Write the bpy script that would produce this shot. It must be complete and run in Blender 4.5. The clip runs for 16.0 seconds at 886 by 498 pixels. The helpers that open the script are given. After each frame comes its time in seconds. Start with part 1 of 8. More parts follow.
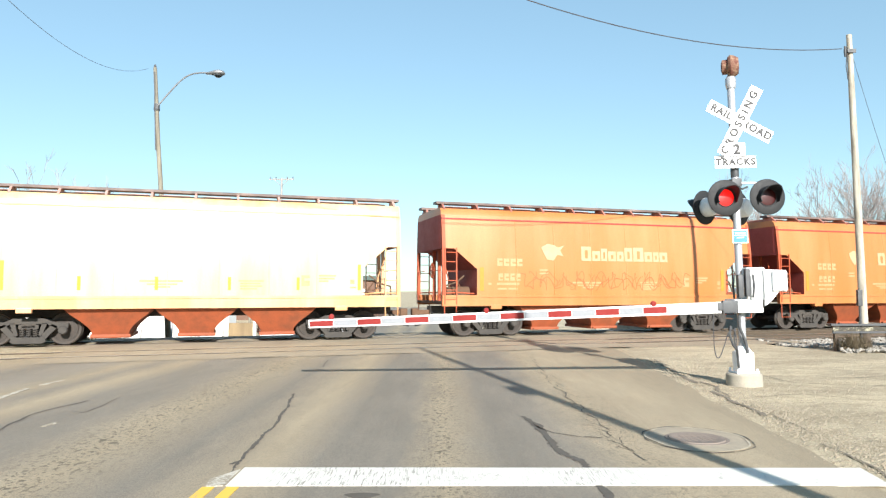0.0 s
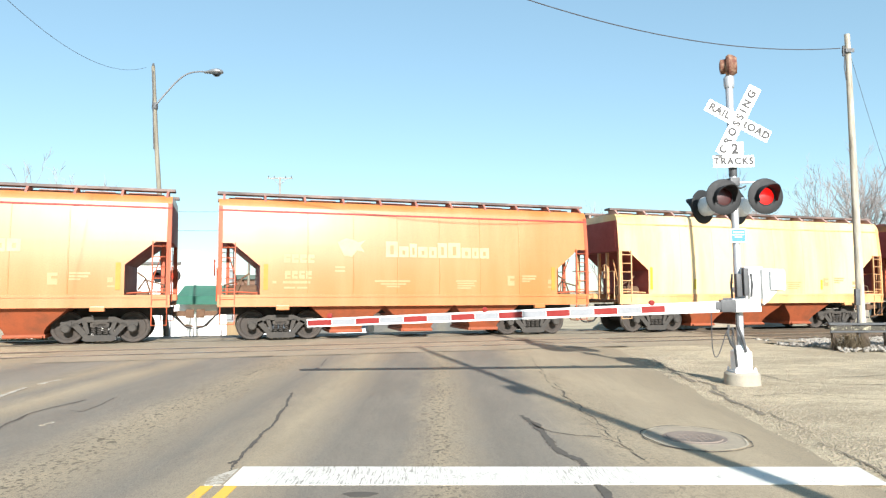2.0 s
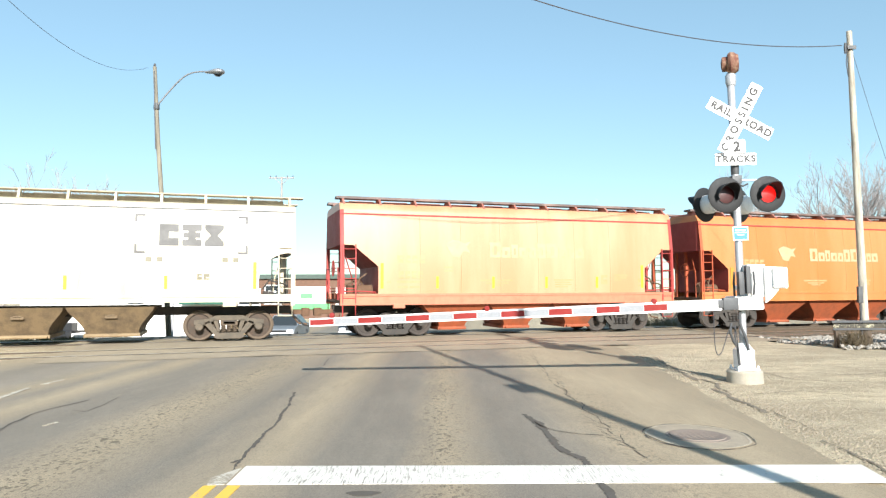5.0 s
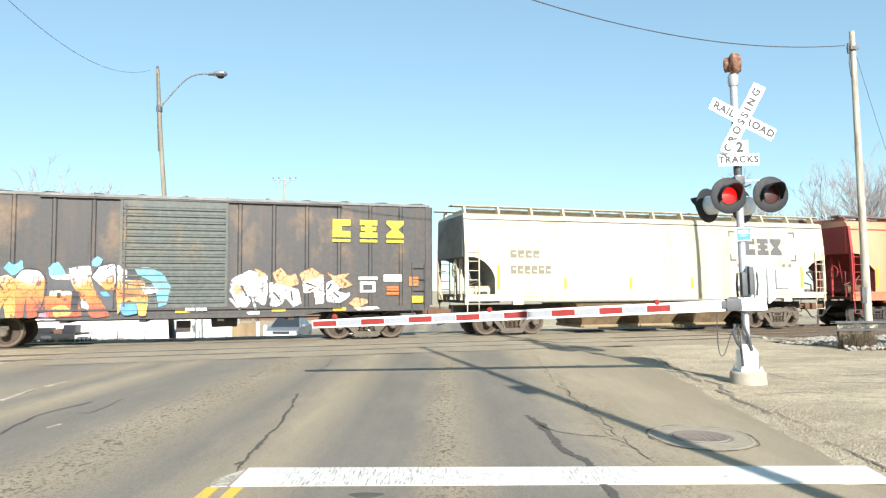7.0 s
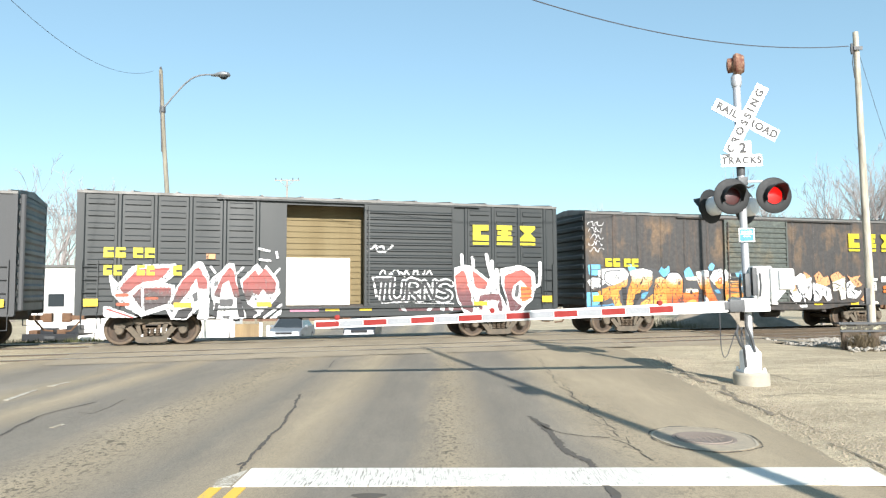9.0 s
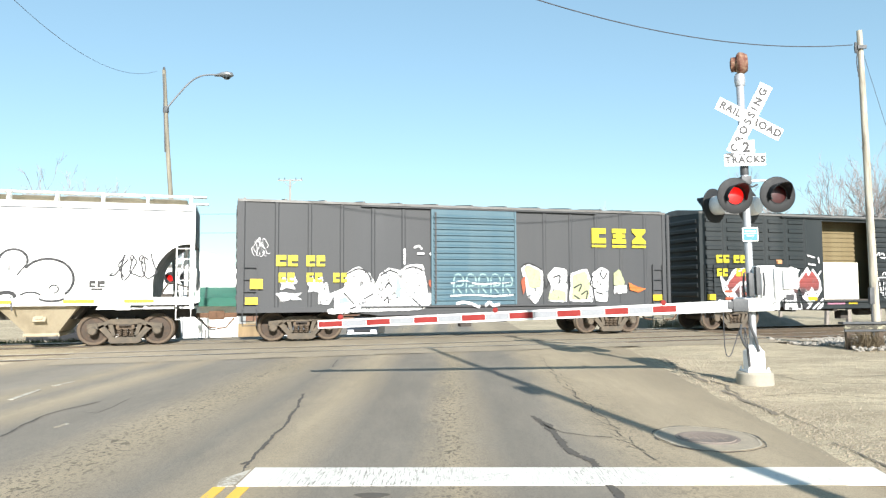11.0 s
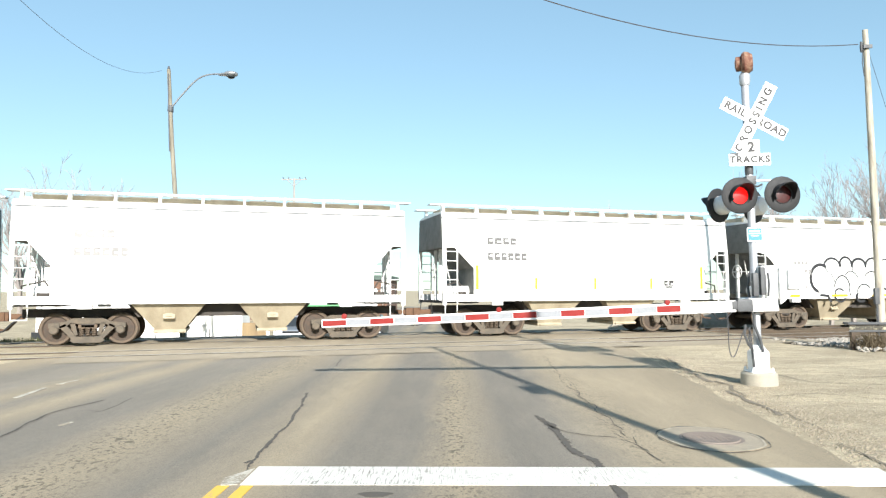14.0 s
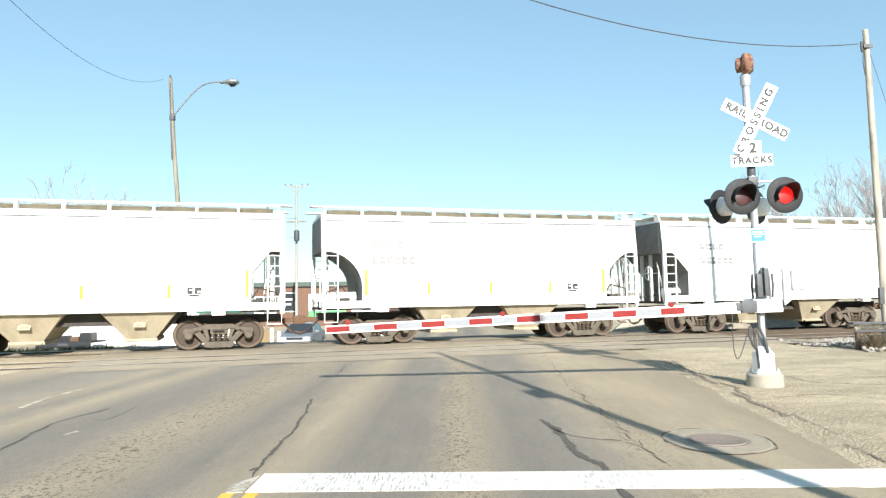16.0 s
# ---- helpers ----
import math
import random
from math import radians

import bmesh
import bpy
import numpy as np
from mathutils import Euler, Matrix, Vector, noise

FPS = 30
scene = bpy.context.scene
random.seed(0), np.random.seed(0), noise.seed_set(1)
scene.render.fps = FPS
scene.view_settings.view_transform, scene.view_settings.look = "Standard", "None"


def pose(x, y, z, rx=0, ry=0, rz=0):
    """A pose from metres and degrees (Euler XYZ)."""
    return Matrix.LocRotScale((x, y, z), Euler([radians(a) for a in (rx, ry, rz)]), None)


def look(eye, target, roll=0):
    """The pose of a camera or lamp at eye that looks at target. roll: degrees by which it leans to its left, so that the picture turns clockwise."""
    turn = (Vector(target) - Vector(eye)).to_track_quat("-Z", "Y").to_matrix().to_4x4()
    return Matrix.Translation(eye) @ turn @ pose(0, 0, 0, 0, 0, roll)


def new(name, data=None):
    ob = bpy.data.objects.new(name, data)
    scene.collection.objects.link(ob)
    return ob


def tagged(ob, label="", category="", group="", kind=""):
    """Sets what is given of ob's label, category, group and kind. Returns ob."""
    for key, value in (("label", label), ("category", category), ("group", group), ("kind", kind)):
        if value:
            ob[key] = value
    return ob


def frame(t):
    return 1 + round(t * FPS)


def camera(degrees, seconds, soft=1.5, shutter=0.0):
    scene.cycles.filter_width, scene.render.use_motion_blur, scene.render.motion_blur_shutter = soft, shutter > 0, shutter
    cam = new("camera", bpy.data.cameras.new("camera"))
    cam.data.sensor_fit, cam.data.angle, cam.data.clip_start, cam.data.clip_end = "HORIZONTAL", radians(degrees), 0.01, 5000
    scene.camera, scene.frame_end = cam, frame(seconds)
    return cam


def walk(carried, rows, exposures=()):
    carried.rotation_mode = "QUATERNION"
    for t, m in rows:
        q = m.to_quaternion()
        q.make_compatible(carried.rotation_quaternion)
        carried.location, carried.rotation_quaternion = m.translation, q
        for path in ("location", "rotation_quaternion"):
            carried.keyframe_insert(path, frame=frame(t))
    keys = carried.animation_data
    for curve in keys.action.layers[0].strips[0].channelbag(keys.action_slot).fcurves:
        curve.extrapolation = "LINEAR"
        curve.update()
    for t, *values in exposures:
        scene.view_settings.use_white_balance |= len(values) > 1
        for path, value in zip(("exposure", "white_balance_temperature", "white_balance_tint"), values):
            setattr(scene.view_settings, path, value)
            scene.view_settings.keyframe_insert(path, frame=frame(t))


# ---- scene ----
# ---------------------------------------------------------------- camera
cam = camera(66.0, 16.0, soft=1.3)
EYE = Vector((0.0, 0.0, 1.62))
TURNS = [  # seconds, yaw to the right, tilt up, lean to the left (degrees)
    (0.0, 0.004, 3.505, -0.003), (0.5, 0.077, 3.520, -0.010), (1.0, 0.103, 3.468, -0.077), (1.5, 0.135, 3.473, -0.019),
    (2.0, 0.138, 3.433, 0.015), (2.5, 0.146, 3.424, -0.154), (3.0, 0.131, 3.364, -0.134), (3.5, 0.090, 3.351, -0.151),
    (4.0, 0.054, 3.324, -0.065), (6.5, -0.169, 3.431, -0.422), (7.0, -0.239, 3.462, -0.298), (7.5, -0.303, 3.519, -0.324),
    (8.0, -0.355, 3.541, -0.360), (8.5, -0.413, 3.535, -0.296), (9.0, -0.456, 3.524, -0.248), (11.5, -0.758, 3.491, -0.286),
    (12.0, -0.808, 3.479, -0.251), (12.5, -0.908, 3.454, -0.194), (13.0, -0.976, 3.445, -0.289), (13.5, -1.013, 3.436, -0.372),
    (14.0, -1.028, 3.452, -0.160), (14.5, -1.052, 3.493, -0.519), (15.0, -1.140, 3.600, -0.911), (15.5, -1.210, 3.746, -0.915),
    (16.0, -1.257, 3.853, -0.847)]


def turned(yaw, tilt, lean):
    y, p = radians(yaw), radians(tilt)
    return look(EYE, EYE + Vector((math.sin(y) * math.cos(p), math.cos(y) * math.cos(p), math.sin(p))), lean)


walk(cam, [(t, turned(a, b, c)) for t, a, b, c in TURNS], exposures=((0.0, 1.15), (16.0, 1.15)))

# ---------------------------------------------------------------- light
SUN_ELEVATION = radians(24.5)
SUN_FROM = Vector((0.250, -0.968, 0.0)).normalized()      # towards the sun, on the ground
world = bpy.data.worlds.new("sky")
scene.world = world
world.use_nodes = True
wn = world.node_tree
wn.nodes.clear()
sky = wn.nodes.new("ShaderNodeTexSky")
sky.sky_type, sky.sun_disc = "NISHITA", False
sky.sun_elevation = SUN_ELEVATION
sky.sun_rotation = math.atan2(SUN_FROM.x, SUN_FROM.y)
sky.altitude, sky.air_density, sky.dust_density, sky.ozone_density = 200, 1.0, 0.15, 1.2
bg = wn.nodes.new("ShaderNodeBackground")
bg.inputs["Strength"].default_value = 0.12
wo = wn.nodes.new("ShaderNodeOutputWorld")
air = wn.nodes.new("ShaderNodeMix")            # a slightly greener, clearer blue
air.data_type, air.blend_type = "RGBA", "MULTIPLY"
air.inputs[0].default_value = 1.0
air.inputs[7].default_value = (0.985, 1.272, 1.345, 1)
soften = wn.nodes.new("ShaderNodeGamma")       # evens the sky out between its height and the horizon
soften.inputs[1].default_value = 0.6
wn.links.new(sky.outputs[0], soften.inputs[0])
wn.links.new(soften.outputs[0], air.inputs[6])
wn.links.new(air.outputs[2], bg.inputs[0])
wn.links.new(bg.outputs[0], wo.inputs[0])
sun = new("sun", bpy.data.lights.new("sun", "SUN"))
sun.data.energy, sun.data.angle, sun.data.color = 4.9, radians(0.53), (1.0, 0.96, 0.905)
sun.matrix_world = look(SUN_FROM * 60 + Vector((0, 0, 60 * math.tan(SUN_ELEVATION))), (0, 0, 0))


# ---------------------------------------------------------------- materials
def nodes_of(name):
    m = bpy.data.materials.new(name)
    m.use_nodes = True
    nt = m.node_tree
    return m, nt, nt.nodes["Principled BSDF"]


def noise_tex(nt, scale, detail=4.0, rough=0.6, stretch=None, coord="Object"):
    tc = nt.nodes.new("ShaderNodeTexCoord")
    mp = nt.nodes.new("ShaderNodeMapping")
    if stretch:
        mp.inputs["Scale"].default_value = stretch
    nt.links.new(tc.outputs[coord], mp.inputs[0])
    n = nt.nodes.new("ShaderNodeTexNoise")
    n.inputs["Scale"].default_value, n.inputs["Detail"].default_value, n.inputs["Roughness"].default_value = scale, detail, rough
    nt.links.new(mp.outputs[0], n.inputs["Vector"])
    return n


def ramp(nt, source, stops):
    r = nt.nodes.new("ShaderNodeValToRGB")
    e = r.color_ramp.elements
    while len(e) < len(stops):
        e.new(0.5)
    for k, (p, c) in enumerate(stops):
        e[k].position = p
        e[k].color = (*c, 1) if len(c) == 3 else c
    nt.links.new(source, r.inputs[0])
    return r.outputs[0]


def mix(nt, fac, a, b, mode="MIX"):
    x = nt.nodes.new("ShaderNodeMix")
    x.data_type, x.blend_type = "RGBA", mode
    for sock, v in ((x.inputs[0], fac), (x.inputs[6], a), (x.inputs[7], b)):
        if isinstance(v, bpy.types.NodeSocket):
            nt.links.new(v, sock)
        else:
            sock.default_value = v if isinstance(v, float) else (*v, 1)
    return x.outputs[2]


def bump(nt, bsdf, height, strength, distance):
    b = nt.nodes.new("ShaderNodeBump")
    b.inputs["Strength"].default_value, b.inputs["Distance"].default_value = strength, distance
    nt.links.new(height, b.inputs["Height"])
    nt.links.new(b.outputs[0], bsdf.inputs["Normal"])


GLOSSY = ("faded_orange_paint", "sun_bleached_orange_paint", "bleached_cream_paint", "faded_red_paint", "light_grey_cream_paint", "white_car_paint")


def surface(name, color, rough=0.6, metal=0.0, wear=None, amount=0.35, scale=3.0, grain=60.0, relief=0.15, streaks=False, vary=0.0):
    """Paint, metal, stone or wood: a base colour, stains at two scales towards a wear colour, and fine relief."""
    m, nt, b = nodes_of(name)
    wear = wear or tuple(c * 0.55 for c in color)
    big = noise_tex(nt, scale, 5.0, 0.65, (1.0, 1.0, 0.12) if streaks else None)
    fine = noise_tex(nt, grain, 3.0, 0.6)
    f1 = ramp(nt, big.outputs["Fac"], [(0.42, (0, 0, 0)), (0.72, (amount,) * 3)])
    c = mix(nt, f1, color, wear)
    f2 = ramp(nt, fine.outputs["Fac"], [(0.3, (0.86,) * 3), (0.7, (1.08,) * 3)])
    c = mix(nt, 1.0, c, f2, "MULTIPLY")
    if vary:
        oi = nt.nodes.new("ShaderNodeObjectInfo")
        c = mix(nt, 1.0, c, ramp(nt, oi.outputs["Random"], [(0, (1 - vary,) * 3), (1, (1 + vary,) * 3)]), "MULTIPLY")
    nt.links.new(c, b.inputs["Base Color"])
    b.inputs["Metallic"].default_value = metal
    nt.links.new(ramp(nt, big.outputs["Fac"], [(0.3, (rough,) * 3), (0.8, (min(1, rough + 0.2),) * 3)]), b.inputs["Roughness"])
    if name in GLOSSY:
        b.inputs["Coat Weight"].default_value, b.inputs["Coat Roughness"].default_value = 0.45, 0.36
    if relief:
        bump(nt, b, fine.outputs["Fac"], relief, 0.004)
    return m


def rusted_paint(name, paint, rust, stain):
    """Old dark paint: soft rust blooms between the posts, high on the side, and thin brown runs."""
    m, nt, b = nodes_of(name)
    bloom = noise_tex(nt, 0.95, 4.0, 0.6, (1.0, 1.0, 0.6))
    runs = noise_tex(nt, 3.2, 5.0, 0.7, (1.6, 1.0, 0.10))
    dust = noise_tex(nt, 7.0, 5.0, 0.7)
    tc = nt.nodes.new("ShaderNodeTexCoord")
    sx = nt.nodes.new("ShaderNodeSeparateXYZ")
    nt.links.new(tc.outputs["Object"], sx.inputs[0])
    mr = nt.nodes.new("ShaderNodeMapRange")
    mr.inputs["From Min"].default_value, mr.inputs["From Max"].default_value = 1.0, 4.5
    nt.links.new(sx.outputs[2], mr.inputs[0])
    high = ramp(nt, mr.outputs[0], [(0.40, (0.15,) * 3), (0.62, (1, 1, 1)), (0.86, (1, 1, 1)), (0.95, (0.3,) * 3)])
    f = mix(nt, 1.0, ramp(nt, bloom.outputs["Fac"], [(0.52, (0, 0, 0)), (0.69, (0.8,) * 3)]), high, "MULTIPLY")
    c = mix(nt, ramp(nt, runs.outputs["Fac"], [(0.50, (0, 0, 0)), (0.72, (0.65,) * 3)]), paint, stain)
    c = mix(nt, f, c, rust)
    c = mix(nt, 1.0, c, ramp(nt, dust.outputs["Fac"], [(0.34, (0.68,) * 3), (0.5, (1.0,) * 3), (0.66, (1.42,) * 3)]), "MULTIPLY")
    nt.links.new(c, b.inputs["Base Color"])
    nt.links.new(ramp(nt, dust.outputs["Fac"], [(0.3, (0.5,) * 3), (0.8, (0.75,) * 3)]), b.inputs["Roughness"])
    bump(nt, b, dust.outputs["Fac"], 0.12, 0.006)
    return m


def asphalt(name, base, dark, light, lanes=True):
    """Worn asphalt: aggregate, patches, and along the road the smooth dark wheel paths."""
    m, nt, b = nodes_of(name)
    agg = noise_tex(nt, 95.0, 2.0, 0.7)
    mid = noise_tex(nt, 1.1, 6.0, 0.7, (1.0, 0.35, 1.0))
    rough_patch = noise_tex(nt, 22.0, 3.0, 0.7, (1.0, 0.7, 1.0))
    c = ramp(nt, agg.outputs["Fac"], [(0.25, dark), (0.5, base), (0.8, light)])
    if lanes:
        tc = nt.nodes.new("ShaderNodeTexCoord")
        sx = nt.nodes.new("ShaderNodeSeparateXYZ")
        nt.links.new(tc.outputs["Object"], sx.inputs[0])
        wob = nt.nodes.new("ShaderNodeMath")
        wob.operation = "MULTIPLY_ADD"
        nt.links.new(mid.outputs["Fac"], wob.inputs[0])
        wob.inputs[1].default_value = 0.7
        nt.links.new(sx.outputs[0], wob.inputs[2])
        mr = nt.nodes.new("ShaderNodeMapRange")
        mr.inputs["From Min"].default_value, mr.inputs["From Max"].default_value = -11.0, 5.0
        nt.links.new(wob.outputs[0], mr.inputs[0])
        at = lambda x: (x + 0.35 + 11.0) / 16.0
        tone = lambda k: (k * 1.03, k, k * 0.95) if k > 0.9 else (k * 0.955, k, k * 1.12)
        paths = ramp(nt, mr.outputs[0], [(at(x), tone(k)) for x, k in ((-9.6, 1.06), (-8.6, 0.78), (-7.4, 0.86), (-6.9, 1.12), (-6.4, 0.82), (-5.85, 1.17), (-5.3, 0.78), (-4.4, 0.78), (-3.5, 1.16), (-2.6, 0.74), (-1.7, 1.16),
                                                                       (-1.1, 0.72), (-0.45, 0.76), (0.0, 1.15), (0.55, 0.74), (1.25, 0.78), (1.9, 1.20), (3.0, 1.17), (3.7, 1.02), (4.3, 1.0))])
        c = mix(nt, 1.0, c, paths, "MULTIPLY")
        pits = noise_tex(nt, 11.0, 2.0, 0.6, (1.0, 0.55, 1.0))
        torn = mix(nt, 1.0, ramp(nt, rough_patch.outputs["Fac"], [(0.55, (0, 0, 0)), (0.60, (1, 1, 1))]), ramp(nt, pits.outputs["Fac"], [(0.60, (0, 0, 0)), (0.64, (1, 1, 1))]), "LIGHTEN")
        band = ramp(nt, mr.outputs[0], [(at(-4.3), (0, 0, 0)), (at(-3.6), (0.8,) * 3), (at(-2.8), (0, 0, 0)), (at(-0.4), (0, 0, 0)), (at(-0.05), (0.8,) * 3), (at(0.4), (0, 0, 0)),
                                        (at(1.4), (0, 0, 0)), (at(1.9), (0.4,) * 3), (at(2.5), (0, 0, 0))])
        both = mix(nt, 1.0, torn, band, "MULTIPLY")
        c = mix(nt, both, c, tuple(v * 0.5 for v in dark))
        streak = noise_tex(nt, 3.2, 5.0, 0.75, (2.2, 0.16, 1.0))      # tyre-drawn streaks along the lane
        c = mix(nt, 1.0, c, ramp(nt, streak.outputs["Fac"], [(0.32, (0.94,) * 3), (0.5, (1.0,) * 3), (0.68, (1.05, 1.045, 1.035))]), "MULTIPLY")
    c = mix(nt, 1.0, c, ramp(nt, mid.outputs["Fac"], [(0.3, (0.84,) * 3), (0.7, (1.14,) * 3)]), "MULTIPLY")
    blotch = noise_tex(nt, 5.0, 6.0, 0.75)
    c = mix(nt, ramp(nt, blotch.outputs["Fac"], [(0.60, (0, 0, 0)), (0.75, (0.45,) * 3)]), c, tuple(v * 0.8 for v in dark))
    nt.links.new(c, b.inputs["Base Color"])
    nt.links.new(ramp(nt, mid.outputs["Fac"], [(0.3, (0.72,) * 3), (0.7, (0.92,) * 3)]), b.inputs["Roughness"])
    b.inputs["Specular IOR Level"].default_value = 0.3
    hsum = nt.nodes.new("ShaderNodeMath")
    hsum.operation = "ADD"
    nt.links.new(agg.outputs["Fac"], hsum.inputs[0])
    nt.links.new(rough_patch.outputs["Fac"], hsum.inputs[1])
    if lanes:                                # the torn spots lie deeper
        deep = nt.nodes.new("ShaderNodeMath")
        deep.operation = "MULTIPLY_ADD"
        nt.links.new(both, deep.inputs[0])
        deep.inputs[1].default_value = -2.2
        nt.links.new(hsum.outputs[0], deep.inputs[2])
        hsum = deep
    bump(nt, b, hsum.outputs[0], 0.5, 0.007)
    return m


def glow(name, color, strength):
    m, nt, b = nodes_of(name)
    b.inputs["Base Color"].default_value = (*color, 1)
    b.inputs["Emission Color"].default_value = (*color, 1)
    b.inputs["Emission Strength"].default_value = strength
    b.inputs["Roughness"].default_value = 0.3
    return m


def worn_paint(name, paint, under, cover=0.45, scratched=False):
    """Road paint with the asphalt showing through where it is worn off."""
    m, nt, b = nodes_of(name)
    n = noise_tex(nt, 24.0, 8.0, 0.8)
    stretch = noise_tex(nt, 1.3, 5.0, 0.75)
    s = nt.nodes.new("ShaderNodeMath")
    s.operation = "MULTIPLY"
    nt.links.new(n.outputs["Fac"], s.inputs[0])
    nt.links.new(stretch.outputs["Fac"], s.inputs[1])
    worn = ramp(nt, s.outputs[0], [(cover * 0.68, (0, 0, 0)), (cover * 0.86, (1, 1, 1))])
    if scratched:                            # fine wandering scratches in places
        fine = noise_tex(nt, 17.0, 5.0, 0.75, (4.4, 0.30, 1.0))
        tc = nt.nodes.new("ShaderNodeTexCoord")
        sx = nt.nodes.new("ShaderNodeSeparateXYZ")
        nt.links.new(tc.outputs["Object"], sx.inputs[0])
        mr = nt.nodes.new("ShaderNodeMapRange")
        mr.inputs["From Min"].default_value, mr.inputs["From Max"].default_value = -2.0, 4.0
        nt.links.new(sx.outputs[0], mr.inputs[0])
        tyres = ramp(nt, mr.outputs[0], [((x + 2.0) / 6.0, (k,) * 3) for x, k in ((-1.7, 0.0), (-1.3, 0.9), (-0.7, 1.0), (-0.2, 0.75), (0.3, 0.25), (0.85, 0.3), (1.15, 0.8), (1.6, 0.5), (1.9, 0.08), (3.6, 0.1))])
        lines = ramp(nt, fine.outputs["Fac"], [(0.54, (0, 0, 0)), (0.575, (0.9,) * 3)])
        worn = mix(nt, 1.0, worn, mix(nt, 1.0, lines, tyres, "MULTIPLY"), "LIGHTEN")
    c = mix(nt, worn, paint, under)
    nt.links.new(c, b.inputs["Base Color"])
    b.inputs["Roughness"].default_value = 0.8
    bump(nt, b, n.outputs["Fac"], 0.3, 0.004)
    return m


M_ROAD = asphalt("road_asphalt", (0.278, 0.234, 0.167), (0.155, 0.132, 0.096), (0.388, 0.325, 0.231))
M_CROSSING = asphalt("crossing_asphalt", (0.307, 0.257, 0.184), (0.168, 0.141, 0.102), (0.418, 0.351, 0.255), lanes=False)
def packed_gravel(name, base, dark, light):
    """Packed gravel and dirt: worn pale patches, ridges drawn by tyres, and loose stones of two sizes."""
    m, nt, b = nodes_of(name)
    broad = noise_tex(nt, 0.55, 5.0, 0.7, (0.6, 1.5, 1.0))
    ridge = noise_tex(nt, 2.2, 6.0, 0.75, (0.62, 1.35, 1.0))
    crumbs = noise_tex(nt, 21.0, 4.0, 0.75)
    grain = noise_tex(nt, 90.0, 2.0, 0.7)
    c = ramp(nt, grain.outputs["Fac"], [(0.25, dark), (0.5, base), (0.8, light)])
    c = mix(nt, 1.0, c, ramp(nt, broad.outputs["Fac"], [(0.40, (0.82, 0.81, 0.80)), (0.5, (1.0,) * 3), (0.60, (1.20, 1.19, 1.17))]), "MULTIPLY")
    c = mix(nt, ramp(nt, ridge.outputs["Fac"], [(0.535, (0, 0, 0)), (0.565, (0.6,) * 3), (0.60, (0.08,) * 3)]), c, tuple(v * 0.72 for v in dark))
    c = mix(nt, ramp(nt, crumbs.outputs["Fac"], [(0.56, (0, 0, 0)), (0.64, (0.7,) * 3)]), c, tuple(v * 0.85 for v in dark))
    c = mix(nt, ramp(nt, crumbs.outputs["Fac"], [(0.34, (0.8,) * 3), (0.43, (0, 0, 0))]), c, tuple(min(v * 1.15, 0.75) for v in light))
    nt.links.new(c, b.inputs["Base Color"])
    b.inputs["Roughness"].default_value = 0.92
    b.inputs["Specular IOR Level"].default_value = 0.25
    add = nt.nodes.new("ShaderNodeMath")
    add.operation = "MULTIPLY_ADD"
    nt.links.new(ridge.outputs["Fac"], add.inputs[0])
    add.inputs[1].default_value = 1.3
    nt.links.new(crumbs.outputs["Fac"], add.inputs[2])
    bump(nt, b, add.outputs[0], 0.75, 0.03)
    return m


M_GROUND = packed_gravel("packed_gravel", (0.43, 0.36, 0.247), (0.26, 0.216, 0.146), (0.575, 0.487, 0.344))
M_STOP = worn_paint("worn_white_paint", (0.64, 0.615, 0.55), (0.17, 0.155, 0.13), 0.47, True)
M_DASH = worn_paint("faint_white_paint", (0.52, 0.48, 0.40), (0.28, 0.24, 0.18), 0.315)
M_YELLOW_LINE = worn_paint("worn_yellow_paint", (0.70, 0.43, 0.06), (0.25, 0.23, 0.2), 0.42)
M_TAR = surface("tar_seal", (0.082, 0.070, 0.055), 0.92, wear=(0.10, 0.095, 0.09), amount=0.6, scale=8)
M_IRON = surface("cast_iron_lid", (0.21, 0.17, 0.14), 0.75, 0.1, wear=(0.23, 0.18, 0.14), scale=9)
M_RING_EDGE = surface("pale_collar_edge", (0.44, 0.385, 0.29), 0.85, wear=(0.25, 0.22, 0.17), amount=0.7, scale=7)
M_COLLAR = surface("patched_collar_concrete", (0.34, 0.285, 0.205), 0.85, wear=(0.2, 0.185, 0.16), amount=0.6, scale=5, relief=0.4)
M_GRIT = surface("tan_grit", (0.29, 0.245, 0.18), 0.9, wear=(0.2, 0.17, 0.13), amount=0.8, scale=6, relief=0.0)
M_CONCRETE = surface("concrete", (0.35, 0.315, 0.25), 0.85, wear=(0.22, 0.21, 0.19), amount=0.5, scale=4, relief=0.4)
M_RUST_RAIL = surface("rusty_rail", (0.082, 0.064, 0.046), 0.75, 0.3, wear=(0.14, 0.105, 0.075), amount=0.7, scale=3)
M_RAIL_TOP = surface("polished_rail_head", (0.5, 0.48, 0.46), 0.3, 1.0, scale=6)
M_TIE = surface("creosoted_tie", (0.085, 0.062, 0.045), 0.85, wear=(0.17, 0.13, 0.10), amount=0.6, scale=5)
M_BALLAST = surface("ballast_stone", (0.30, 0.275, 0.235), 0.85, wear=(0.20, 0.19, 0.175), amount=0.7, scale=6, relief=0.3)
M_WHITE_ALU = surface("white_enamel", (0.8, 0.8, 0.79), 0.4, wear=(0.5, 0.48, 0.45), amount=0.35, scale=6)
M_SILVER = surface("aluminium_paint", (0.40, 0.41, 0.43), 0.42, 0.45, wear=(0.35, 0.35, 0.36), amount=0.6, scale=7)
